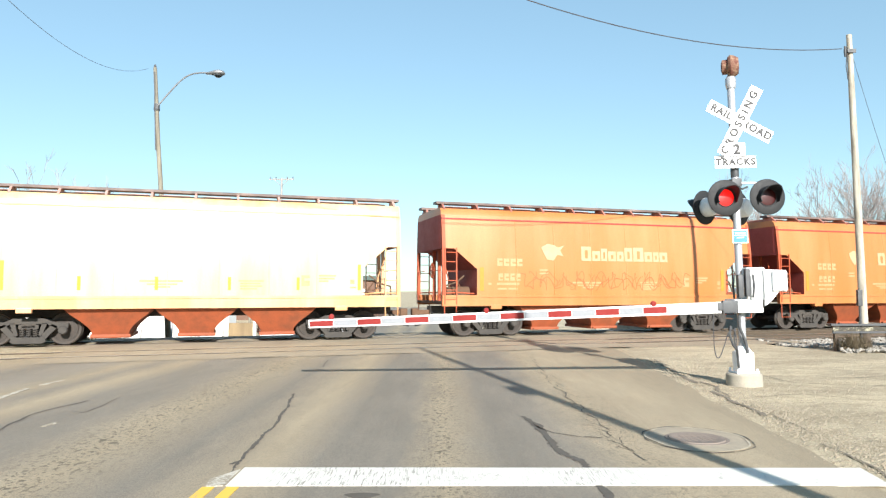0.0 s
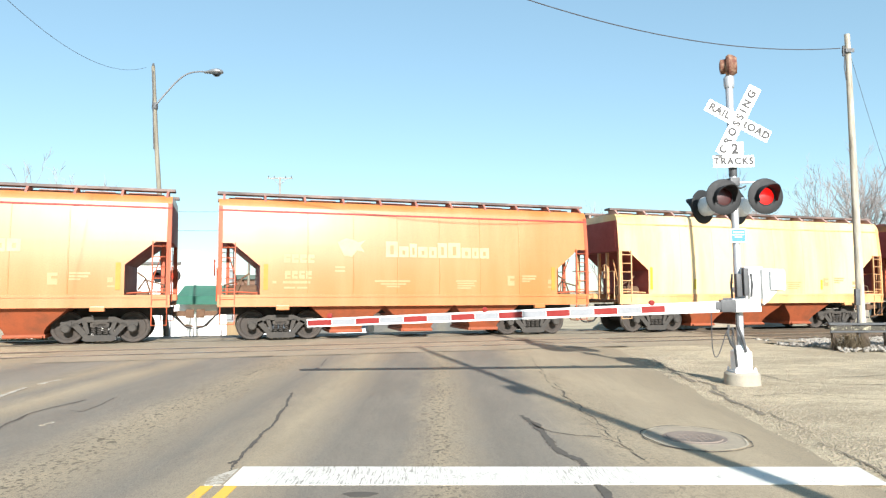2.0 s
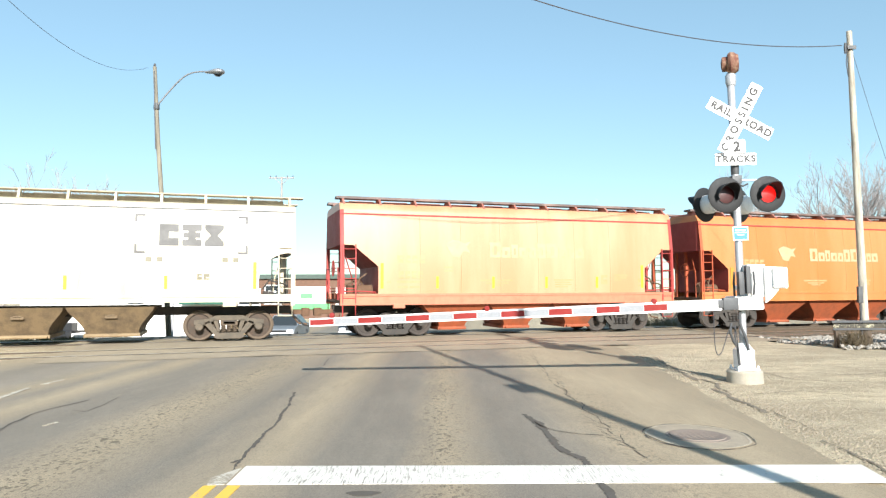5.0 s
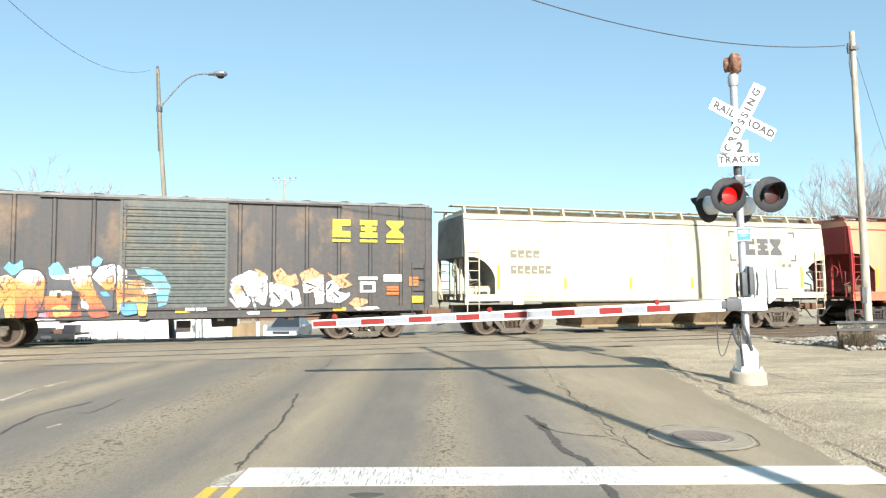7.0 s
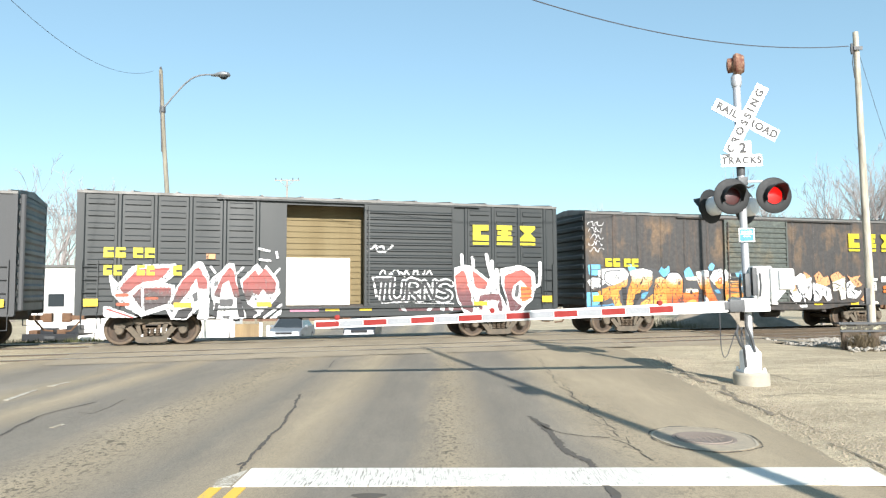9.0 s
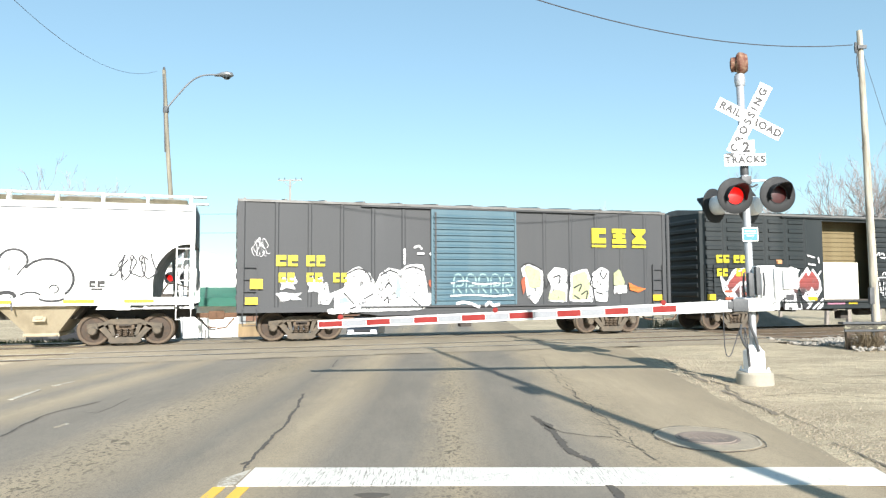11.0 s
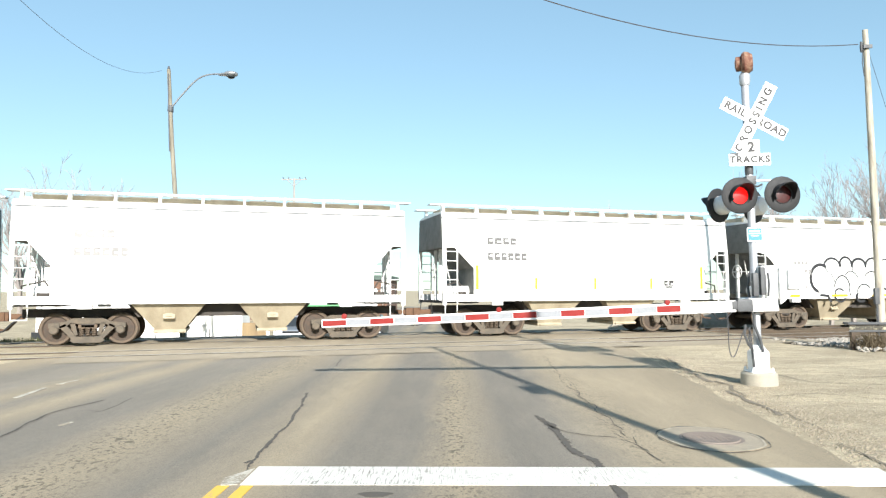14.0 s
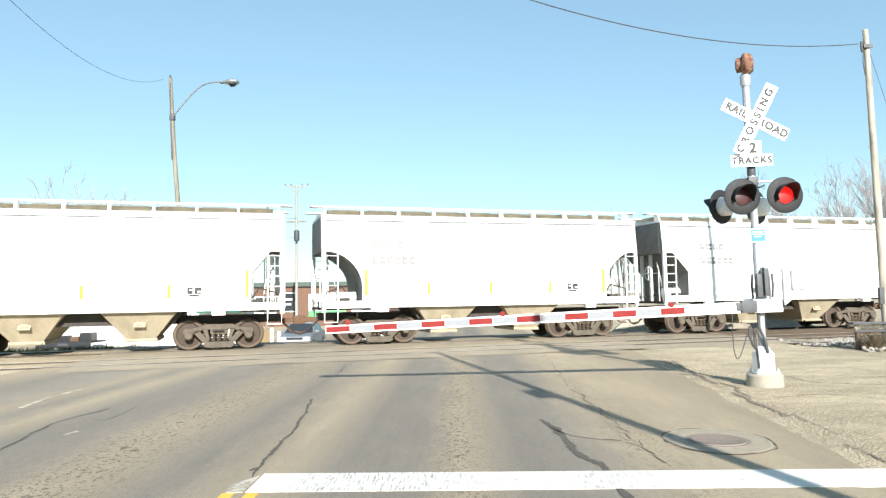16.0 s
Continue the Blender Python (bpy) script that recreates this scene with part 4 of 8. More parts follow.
def smooth_curve(pts, n=5):
    """Points in between on a soft curve through the given ones."""
    out = []
    for k in range(len(pts) - 1):
        a, b, c, d = (Vector(pts[max(k - 1, 0)]), Vector(pts[k]), Vector(pts[k + 1]), Vector(pts[min(k + 2, len(pts) - 1)]))
        for i in range(n):
            u = i / n
            out.append(0.5 * (2 * b + (c - a) * u + (2 * a - 5 * b + 4 * c - d) * u * u + (3 * b - a - 3 * c + d) * u ** 3))
    return out + [Vector(pts[-1])]


def crossing_signal():
    t = thing("crossing_signal", "railroad crossing mast with crossbuck, red flashers and lowered gate", "crossing signal", pose(5.24, 11.98, 0, 0, -1.1, 0))
    part("foundation", Geo().lathe([(0.305, -0.1), (0.295, 0.17), (0.27, 0.20), (0.0, 0.20)], n=28, close=False), M_CONCRETE, t, "round pale concrete foundation", True)
    g = Geo()
    g.box(-0.19, 0.19, -0.19, 0.19, 0.20, 0.225, c=0.006)
    g.box(-0.137, 0.137, -0.137, 0.137, 0.225, 0.56, c=0.03)
    g.lathe([(0.15, 0.56), (0.10, 0.63), (0.085, 0.66)], n=20)
    for sx in (-1, 1):
        for sy in (-1, 1):
            g.lathe([(0.022, 0.225), (0.022, 0.265), (0.01, 0.28)], n=8, at=(sx * 0.165, sy * 0.165, 0))
    part("base_casting", g, M_WHITE_ALU, t, "white cast base", True)
    part("mast", Geo().lathe([(0.064, 0.6), (0.064, 5.28), (0.05, 5.30)], n=20), M_SILVER, t, "silver painted steel mast", True)
    # bell on top
    b = Geo().lathe([(0.075, 5.22), (0.09, 5.28), (0.09, 5.40), (0.06, 5.45)], n=18)
    part("bell_bracket", b, M_SILVER, t, smooth=True)
    bell = Geo().lathe([(0.03, -0.15), (0.14, -0.14), (0.19, -0.07), (0.205, -0.01), (0.18, 0.03), (0.13, 0.05), (0.13, 0.13), (0.05, 0.15)], "y", 24)
    part("bell", bell, M_BELL, t, "rusty brown warning bell", True, pose(0.0, 0, 5.62, 0, 0, 68))
    # crossbuck
    board_with_words(t, "crossbuck_blade", 0.085, 4.60, 1.24, 0.23, -29.5, (("RAIL", -0.365), ("ROAD", 0.34)), 0.178, 1.14)
    board_with_words(t, "crossbuck_blade", 0.085, 4.60, 1.36, 0.23, 61.0, (("CROSSING", -0.025),), 0.18, 1.60, y=-0.116)
    board_with_words(t, "track_count_plate", -0.005, 4.09, 0.30, 0.26, 0, (("2", 0.0),), 0.24, 1.0, y=-0.128)
    board_with_words(t, "track_count_plate", -0.035, 3.875, 0.72, 0.21, 0, (("TRACKS", 0.0),), 0.16, 1.25, y=-0.128)
    part("plate_clip", Geo().prism([(-0.38, 3.99), (-0.22, 4.0), (-0.25, 3.93), (-0.29, 3.965)], -0.15, -0.138), M_GREYDARK, t, "bent dark clip on the plate")
    # cross arm with four lamps
    arm = Geo().box(-0.27, 0.46, -0.02, 0.02, 3.50, 3.535, c=0.008)
    clamp = Geo().box(-0.085, 0.085, -0.085, 0.085, 3.45, 3.60, c=0.02).tube([(-0.05, -0.09, 3.46), (0.08, -0.1, 3.40), (0.2, -0.03, 3.45)], 0.018, 6)
    part("arm_clamp", clamp, M_GREYDARK, t, "dark clamp with a cable", True)
    part("lamp_arm", arm, M_GALV, t, smooth=True)
    # a slightly wider dark tube colours the mast below the plates
    part("mast_dark_stretch", Geo().lathe([(0.066, 3.62), (0.07, 3.64), (0.07, 3.98), (0.066, 4.0)], n=20, close=False), M_GREYDARK, t, "dark stretch of the mast", True)
    LENSES.append(signal_head(t, -0.27, -0.20, 3.24, 3))
    LENSES.append(signal_head(t, 0.46, -0.20, 3.24, 3))
    signal_head(t, -0.38, 0.46, 3.15, -148, False)
    signal_head(t, 0.28, 0.54, 3.13, -148, False)
    for x in (-0.27, 0.46):
        part("lamp_bracket", Geo().tube([(x, -0.06, 3.27), (x, -0.03, 3.45), (x, 0, 3.52)], 0.025, 8), M_SILVER, t, smooth=True)
    # blue notice: unreadable bars
    n = part("notice_plate", Geo().box(-0.135, 0.135, -0.004, 0.004, -0.12, 0.12, c=0.002), M_BLUE, t, "small blue notice plate", at=pose(0.005, -0.09, 2.57))
    part("printed_bars", Geo().box(-0.09, 0.09, -0.008, -0.005, 0.05, 0.07).box(-0.10, 0.10, -0.008, -0.005, 0.01, 0.025).box(-0.06, 0.06, -0.008, -0.005, -0.03, -0.015), M_SIGN_WHITE, n)
    part("plate_border", Geo().box(-0.135, 0.135, -0.007, -0.004, 0.105, 0.12).box(-0.135, 0.135, -0.007, -0.004, -0.12, -0.105).box(-0.135, -0.12, -0.007, -0.004, -0.105, 0.105).box(0.12, 0.135, -0.007, -0.004, -0.105, 0.105), M_SIGN_WHITE, n)
    # gate machine
    part("gate_machine", Geo().box(-0.20, 0.30, -0.22, 0.22, 1.24, 1.48, c=0.03).box(0.02, 0.34, -0.24, 0.20, 1.46, 2.02, c=0.03), M_WHITE_ALU, t, "white gate machine housing", True)
    cw = Geo().prism([(0.30, 1.36), (0.40, 1.44), (0.54, 1.60), (0.67, 1.60), (0.67, 1.96), (0.30, 1.98)], -0.30, -0.245)
    cw.prism([(0.42, 1.62), (0.655, 1.62), (0.655, 1.94), (0.42, 1.94)], -0.36, -0.30)
    part("counterweight", cw, M_WHITE_ALU, t, "white counterweight arm", True)
    cw = Geo().prism([(0.16, 1.36), (0.28, 1.44), (0.52, 1.60), (0.66, 1.60), (0.66, 1.96), (0.16, 1.98)], 0.40, 0.455)
    cw.prism([(0.30, 1.62), (0.645, 1.62), (0.645, 1.94), (0.30, 1.94)], 0.455, 0.515).tube([(0.10, -0.245, 1.62), (0.10, 0.44, 1.62)], 0.05, 10)
    part("counterweight", cw, M_WHITE_ALU, t, "white counterweight arm", True)
    dk = Geo().box(-0.04, 0.045, -0.34, -0.245, 1.52, 2.0, c=0.02).box(-0.15, -0.06, -0.3, -0.2, 1.50, 1.9, c=0.02)
    dk.tube([(0.09, -0.30, 1.50), (0.10, -0.33, 1.70), (0.10, -0.30, 1.90)], 0.02, 8)
    part("gate_bracket", dk, M_GREYDARK, t, "dark grey steel bracket", True)
    part("conduit", Geo().tube([(-0.08, -0.1, 1.22), (-0.10, -0.14, 1.0), (0.0, -0.12, 0.75), (0.02, -0.16, 0.55)], 0.025, 8).tube([(-0.13, -0.08, 1.9), (-0.17, -0.12, 1.7), (-0.15, -0.1, 1.45)], 0.02, 8), M_GREYDARK, t, smooth=True)
    loop = [(-0.60, -0.28, 1.27), (-0.605, -0.28, 0.95), (-0.60, -0.27, 0.66), (-0.565, -0.27, 0.50), (-0.50, -0.26, 0.52), (-0.42, -0.25, 0.70), (-0.35, -0.24, 0.88), (-0.27, -0.22, 0.97), (-0.20, -0.2, 0.88), (-0.17, -0.2, 0.5)]
    part("hanging_cable", Geo().tube(smooth_curve(loop), 0.008, 6), M_WIRE, t, smooth=True)
    part("cable_sheath", Geo().tube([(-0.26, -0.16, 1.02), (-0.29, -0.18, 0.86), (-0.24, -0.18, 0.70), (-0.17, -0.17, 0.60), (-0.15, -0.17, 0.30)], 0.022, 7).tube([(-0.19, -0.16, 0.98), (-0.22, -0.19, 0.80), (-0.19, -0.18, 0.62)], 0.014, 6), M_GREYDARK, t, "slack dark cables", True)
    part("arm_clamp", Geo().box(-0.44, -0.18, -0.32, -0.22, 1.25, 1.46, c=0.015).box(-0.52, -0.42, -0.31, -0.23, 1.29, 1.43, c=0.01), M_GREYDARK, t, "dark steel arm clamp", True)
    # the lowered arm: each band is a piece
    a = part("gate_arm", Geo().prism([(0.02, -0.095), (7.07, -0.068), (7.07, 0.068), (0.02, 0.095)], -0.02, 0.02), M_WHITE_ALU, t, "lowered gate arm with red and white bands", at=pose(-0.44, -0.27, 1.345, 0, 1.2, 180))
    length = 7.07
    edges = [0.95 + 0.407 * k for k in range(16)]
    edges[-1] = length - 0.01
    for k, (e0, e1) in enumerate(zip(edges, edges[1:])):
        hh = 0.056 - 0.010 * e0 / length
        part("band", Geo().box(e0 + 0.004, e1 - 0.004, 0.020, 0.024, -hh, hh), M_RED_STRIPE if k % 2 == 0 else M_WHITE_STRIPE, a)
    for x in (1.17, 4.03, 6.68):
        lamp = part("arm_lamp", Geo().box(x - 0.03, x + 0.03, -0.03, 0.03, 0.065, 0.08).lathe([(0.03, -0.035), (0.045, -0.03), (0.045, 0.03), (0.03, 0.035)], "y", 14, at=(x, 0, 0.11)), M_RED_STRIPE, a, "small red arm lamp", True)
    part("lamp_cable", Geo().tube([(0.5, -0.03, 0.0), (3.0, -0.028, -0.05), (6.9, -0.026, -0.03)], 0.006, 6), M_WIRE, a)
    return t


crossing_signal()


# ---------------------------------------------------------------- poles and wires
def street_lamp():
    t = thing("street_lamp", "leaning wooden pole with a curved street lamp arm", "street lamp", pose(-10.28, 25.0, -0.4))
    top = (-0.46, 0, 10.33)
    part("pole", Geo().tube([(0.30, 0, -0.2), (0.0, 0, 4.2), (-0.27, 0, 7.4), top], 0.105, 14, r1=0.066), M_POLE_DARK, t, smooth=True)
    bend = [(-0.36 + 2.0 * u, -0.02 - 0.4 * u, 8.82 + 1.2 * v) for u, v in ((0, 0), (0.2, 0.36), (0.4, 0.69), (0.48, 0.80), (0.56, 0.89), (0.64, 0.95), (0.74, 0.99), (0.86, 1.0), (1.0, 0.985))]
    part("arm", Geo().tube(bend, 0.030, 8), M_GALV, t, "galvanised curved arm", True)
    head = Geo().lathe([(0.03, -0.40), (0.07, -0.38), (0.11, -0.18), (0.19, 0.02), (0.20, 0.18), (0.13, 0.32), (0.03, 0.36)], "x", 18)
    head.v = [(x, y, z * 0.55) for x, y, z in head.v]
    part("lamp_head", head, M_GALV, t, "grey cobra-head lamp", True, pose(1.95, -0.45, 9.98, 0, 2, -12))
    bowl = Geo().lathe([(0.15, 0.0), (0.14, -0.06), (0.08, -0.11), (0.0, -0.12)], "z", 16, close=False)
    part("refractor", bowl, M_GLASS_DARK, t, "dull glass lamp bowl", True, pose(2.06, -0.48, 9.92))
    part("insulator", Geo().lathe([(0.03, 0), (0.05, 0.06), (0.03, 0.14)], "z", 10), M_GREYDARK, t, at=pose(-0.46, 0, 10.31))
    part("band", Geo().lathe([(0.10, 8.70), (0.11, 8.75), (0.10, 8.95)], n=14, at=(-0.36, 0, 0), close=False), M_GREYDARK, t)
    part("riser", Geo().tube([(-0.32, -0.1, 7.2), (-0.40, -0.1, 9.0), (-0.43, -0.08, 10.15)], 0.02, 6), M_GREYDARK, t)


def utility_pole():
    t = thing("utility_pole", "pale weathered wooden utility pole with a conduit", "utility pole", pose(11.62, 18.9, -0.1))
    part("base_wrap", Geo().lathe([(0.15, -0.1), (0.15, 0.62), (0.118, 0.66)], n=16, close=False), M_TIE, t, "dark tarred pole base", True)
    part("pole", Geo().tube([(0, 0, -0.2), (-0.07, 0, 4.5), (-0.13, 0, 8.95)], 0.115, 16, r1=0.072), M_POLE, t, smooth=True)
    part("conduit", Geo().tube([(-0.15, -0.10, 0.1), (-0.17, -0.10, 1.6)], 0.03, 8).box(-0.24, -0.12, -0.16, -0.06, 1.3, 1.75, c=0.01), M_GREYDARK, t, smooth=True)
    part("hardware", Geo().box(-0.26, -0.02, -0.13, -0.09, 8.4, 8.5).lathe([(0.03, 8.3), (0.045, 8.45), (0.03, 8.6)], n=8, at=(-0.28, -0.05, 0)), M_GREYDARK, t, smooth=True)
    part("guy_line", Geo().tube([(-0.25, -0.08, 8.45), (-0.30, -0.1, 8.0), (-0.27, -0.12, 7.6)], 0.012, 6), M_WIRE, t)


def road_pole():
    """The pole by the road whose long shadow lies across the lane."""
    t = thing("utility_pole", "tall wooden utility pole beside the road", "utility pole", pose(4.93, -2.25, -0.05))
    part("pole", Geo().tube([(0, 0, -0.2), (0, 0, 5), (0, 0, 10.35)], 0.125, 16, r1=0.075), M_POLE_DARK, t, smooth=True)
    part("junction_box", Geo().box(-0.35, -0.1, -0.12, 0.12, 6.2, 6.55, c=0.03), M_GREYDARK, t, smooth=True)


def wire(name, start, way, fall, rise, end, r=0.012, label="thin black overhead wire"):
    """A sagging wire: from start along way, up to end times that way, its height start + fall u + rise u u."""
    x, y, z = start
    pts = [(x + way[0] * u, y + way[1] * u, z + fall * u + rise * u * u) for u in (end * k / 48 for k in range(49))]
    return single(name, Geo().tube(pts, r, 6), M_WIRE, label, "overhead wire", smooth=True)


street_lamp()
utility_pole()
road_pole()
wire("overhead_wire", (-10.96, 24.9, 9.86), (2.47, -11.9), -4.79, 2.22, 2.1, 0.0055)
wire("overhead_wire", (11.25, 18.85, 8.43), (-9.39, -4.35), -2.048, 1.555, 1.85, 0.012)
wire("overhead_wire", (11.5, 18.9, 8.5), (4.0, 3.1), -7.3, 1.2, 1.0, 0.006)


def guard_barrier():
    t = thing("guard_barrier", "low barrier of peeling white planks on posts", "barrier", pose(10.68, 18.75, 0, 0, 0, 3))
    for x in (0.05, 1.55, 3.0):
        part("post", Geo().prism([(x - 0.03, -0.2), (x + 0.07, -0.2), (x + 0.045, 0.66), (x - 0.055, 0.66)], -0.05, 0.05), M_TIE, t, "weathered grey post")
    part("top_plank", Geo().box(-0.12, 3.4, -0.10, 0.14, 0.66, 0.72, c=0.01), M_GREYDARK, t, "dark top plank")
    part("front_plank", Geo().box(-0.08, 3.4, -0.095, -0.052, 0.525, 0.635, c=0.008), worn_paint("peeling_white_paint", (0.40, 0.37, 0.26), (0.045, 0.04, 0.03), 0.26), t, "peeling white plank")
    part("lower_plank", Geo().box(-0.08, 3.4, -0.085, -0.052, 0.46, 0.515, c=0.006), M_GREYDARK, t)


def weeds():
    g = Geo()
    for _ in range(760):
        x, y = 11.12 + random.gauss(0, 0.19), 18.55 + random.gauss(0, 0.12)
        a, l = random.uniform(0, 6.28), random.uniform(0.15, 0.62)
        d = Vector((math.cos(a) * 0.6, math.sin(a) * 0.4, 1)).normalized() * l
        s = Vector((-math.sin(a), math.cos(a), 0)) * 0.006
        p = Vector((x, y, 0.0))
        m = p + d * 0.6
        g.add([p - s, p + s, m + s, m - s, p + d + Vector((math.cos(a) * 0.08, math.sin(a) * 0.08, -0.03))], [(0, 1, 2, 3), (3, 2, 4)])
    single("dry_weeds", g, M_WEED, "dry brown weeds under the barrier", "weeds", kind="stuff")


def grass():
    g = Geo()
    for _ in range(1400):
        p = on_track(random.uniform(-15.5, -10.6), random.uniform(1.75, 2.7))
        p.z = level(p.x, p.y) - 0.02
        a, l = random.uniform(0, 6.28), random.uniform(0.06, 0.2)
        s = Vector((-math.sin(a), math.cos(a), 0)) * 0.008
        d = Vector((math.cos(a) * 0.4, math.sin(a) * 0.4, 1)).normalized() * l
        g.add([p - s, p + s, p + d], [(0, 1, 2)])
    single("grass", g, M_GRASS, "short olive grass beside the far rail", "grass", kind="stuff")


guard_barrier()
weeds()
grass()


# ---------------------------------------------------------------- beyond the tracks
def bare_tree(name, x, y, height, spread, seed, label, twigs=6, forks=(2, 3, 4), thin=0.0125):
    rnd = random.Random(seed)
    t = thing(name, label, "tree", pose(x, y, level(x, y)), group="bare trees")
    trunk, limbs = Geo(), Geo()

    def grow(p, d, l, r, depth):
        q = p + d * l * 0.5 + Vector((rnd.uniform(-1, 1), rnd.uniform(-1, 1), 0)) * l * 0.05
        e = p + d * l
        (trunk if depth == 0 else limbs).tube([p, q, e], r, 5 if depth < 2 else 3, r1=r * 0.62, caps=False)
        if depth >= twigs:
            return
        n = rnd.choice(forks) if depth else 7
        for k in range(n):
            a = rnd.uniform(0, 6.28)
            s = rnd.uniform(0.25, 0.75) * spread
            nd = (d + Vector((math.cos(a) * s, math.sin(a) * s, rnd.uniform(-0.1, 0.35)))).normalized()
            f = rnd.uniform(0.45, 1.0) if k else 1.0
            grow(p + d * l * f, nd, l * rnd.uniform(0.55, 0.82), max(r * 0.54, thin), depth + 1)

    grow(Vector((0, 0, -0.2)), Vector((rnd.uniform(-0.05, 0.05), 0, 1)), height * 0.30, height * 0.016, 0)
    part("trunk", trunk, M_BARK, t, smooth=True)
    part("crown", limbs, M_TWIG, t, "leafless branching twigs")


for x, y, h, seed in ((-45.0, 70, 18.9, 3), (-41.0, 72, 17.6, 14), (-36.5, 74, 15.6, 4)):
    bare_tree("bare_tree", x, y, h, 1.0, seed, "leafless grey tree far beyond the tracks", 6, (2, 3), 0.022)
bare_tree("bare_tree", -26.7, 44, 11.5, 0.9, 9, "leafless tree behind the white building", 6, (2, 3), 0.013)
bare_tree("bare_tree", 35.4, 80, 16.2, 0.9, 8, "leafless grey tree far beyond the tracks", 6, (2, 3, 3), 0.016)
bare_tree("bare_tree", 21.5, 90, 15.6, 0.8, 5, "leafless grey tree far beyond the tracks", 6)
for k, (x, y, h) in enumerate(((31.5, 58, 13.6), (34.5, 60, 15.6), (28.6, 60, 11.4), (40.5, 58, 17.8), (37.6, 61, 18.4))):
    bare_tree("bare_tree", x, y, h, 0.85, 20 + k, "tall leafless tree with fine twigs", 6, (2, 3, 3), 0.0125)


def house_white():
    t = thing("building", "single-storey white building with a green awning", "building", pose(-18.0, 42.0, -1.35))
    part("wall", Geo().prism([(-8.0, -0.2), (4.85, -0.2), (4.85, 4.25), (2.8, 5.4), (2.0, 5.4), (2.0, 4.55), (-8.0, 4.55)], 0.0, 1.6), M_BUILD_WHITE, t, "white painted wall")
    part("roof", Geo().box(-8.2, 2.0, -0.2, 1.8, 4.55, 4.68), M_ROOF_GREY, t, "flat grey roof edge")
    for k in range(10):
        x = -7.15 + k * 1.67
        if x + 1.6 < 4.85:
            part("wall_panel", Geo().box(x + 0.03, x + 1.63, -0.05, -0.002, 0.02, 1.55, c=0.01), M_BUILD_WHITE, t, "white lower wall panel")
        if x < 4.85:
            part("wall_joint", Geo().prism([(x - 0.035, 0.0), (x + 0.035, 0.0), (x + 0.02 + 0.05 * (k % 3), 0.66), (x - 0.02 + 0.05 * (k % 3), 0.66)], -0.08, -0.052), M_GREYDARK, t, "dark joint strip")
    for x in (-6.2, -0.9, 3.2):
        w = part("window", Geo().box(x - 0.5, x + 0.5, -0.03, -0.003, 2.1, 2.9), M_GLASS_DARK, t, "dark window")
        part("lintel", Geo().box(x - 0.58, x + 0.58, -0.05, -0.031, 2.9, 2.98), M_BUILD_WHITE, w)
        part("sill", Geo().box(x - 0.58, x + 0.58, -0.07, -0.031, 2.02, 2.1), M_BUILD_WHITE, w)
    part("awning", Geo().prism([(-0.003, 3.25), (-1.3, 2.6), (-1.3, 2.1), (-0.003, 2.1)], 2.25, 5.2, "yz"), M_GREEN, t, "dark green awning")
    part("yard_wall", Geo().box(4.87, 6.35, 0.0, 0.12, -0.2, 1.0), M_BAY_TAN, t, "low tan yard wall")
    for x, h in ((6.45, 1.1), (6.9, 0.9), (7.2, 0.7)):
        part("yard_post", Geo().box(x - 0.09, x + 0.09, 0.0, 0.12, -0.2, h, c=0.01), M_BUILD_WHITE, t, "white yard post")


def house_brown():
    t = thing("building", "brown brick shop front with framed signs", "building", pose(-16.0, 70.0, -1.4))
    part("wall", Geo().box(-7, 9, 0, 12, -0.1, 4.1), M_BRICKBROWN, t)
    part("roof_edge", Geo().box(-7.2, 9.2, -0.3, 12.2, 4.1, 4.55), M_DARKGREEN, t, "dark green roof edge")
    s = part("shop_sign", Geo().box(-4.9, -2.8, -0.12, 0.0, 1.5, 3.0), M_GLASS_DARK, t, "dark sign with a white frame")
    for x0, x1, z0, z1 in ((-5.0, -2.7, 3.0, 3.12), (-5.0, -2.7, 1.38, 1.5), (-5.0, -4.9, 1.5, 3.0), (-2.8, -2.7, 1.5, 3.0), (-4.6, -3.2, 2.3, 2.5), (-4.4, -3.4, 1.85, 2.05)):
        part("white_strip", Geo().box(x0, x1, -0.15, -0.12, z0, z1), M_SIGN_WHITE, s)
    s = part("shop_sign", Geo().box(-2.2, -0.75, -0.12, 0.0, 1.6, 3.4), M_GLASS_DARK, t, "dark sign with a white frame")
    part("frame", Geo().box(-2.3, -0.65, -0.15, -0.12, 3.4, 3.5).box(-2.3, -0.65, -0.15, -0.12, 1.5, 1.6).box(-2.3, -2.2, -0.15, -0.12, 1.6, 3.4).box(-0.75, -0.65, -0.15, -0.12, 1.6, 3.4).box(-1.9, -1.1, -0.15, -0.12, 2.7, 2.9).box(-1.9, -1.2, -0.15, -0.12, 2.2, 2.4), M_SIGN_WHITE, s)
    s2 = part("shop_sign", Geo().box(0.6, 4.4, -0.12, 0.0, 1.0, 3.3), M_SIGN_WHITE, t, "white and green shop sign")
    part("stripe", Geo().box(0.6, 4.4, -0.15, -0.12, 1.0, 1.6).box(1.4, 2.6, -0.15, -0.12, 2.1, 2.6), M_SIGN_GREEN, s2)
    part("shop_sign", Geo().box(5.0, 8.0, -0.12, 0.0, 1.4, 3.2), M_SIGN_WHITE, t, "white shop sign")


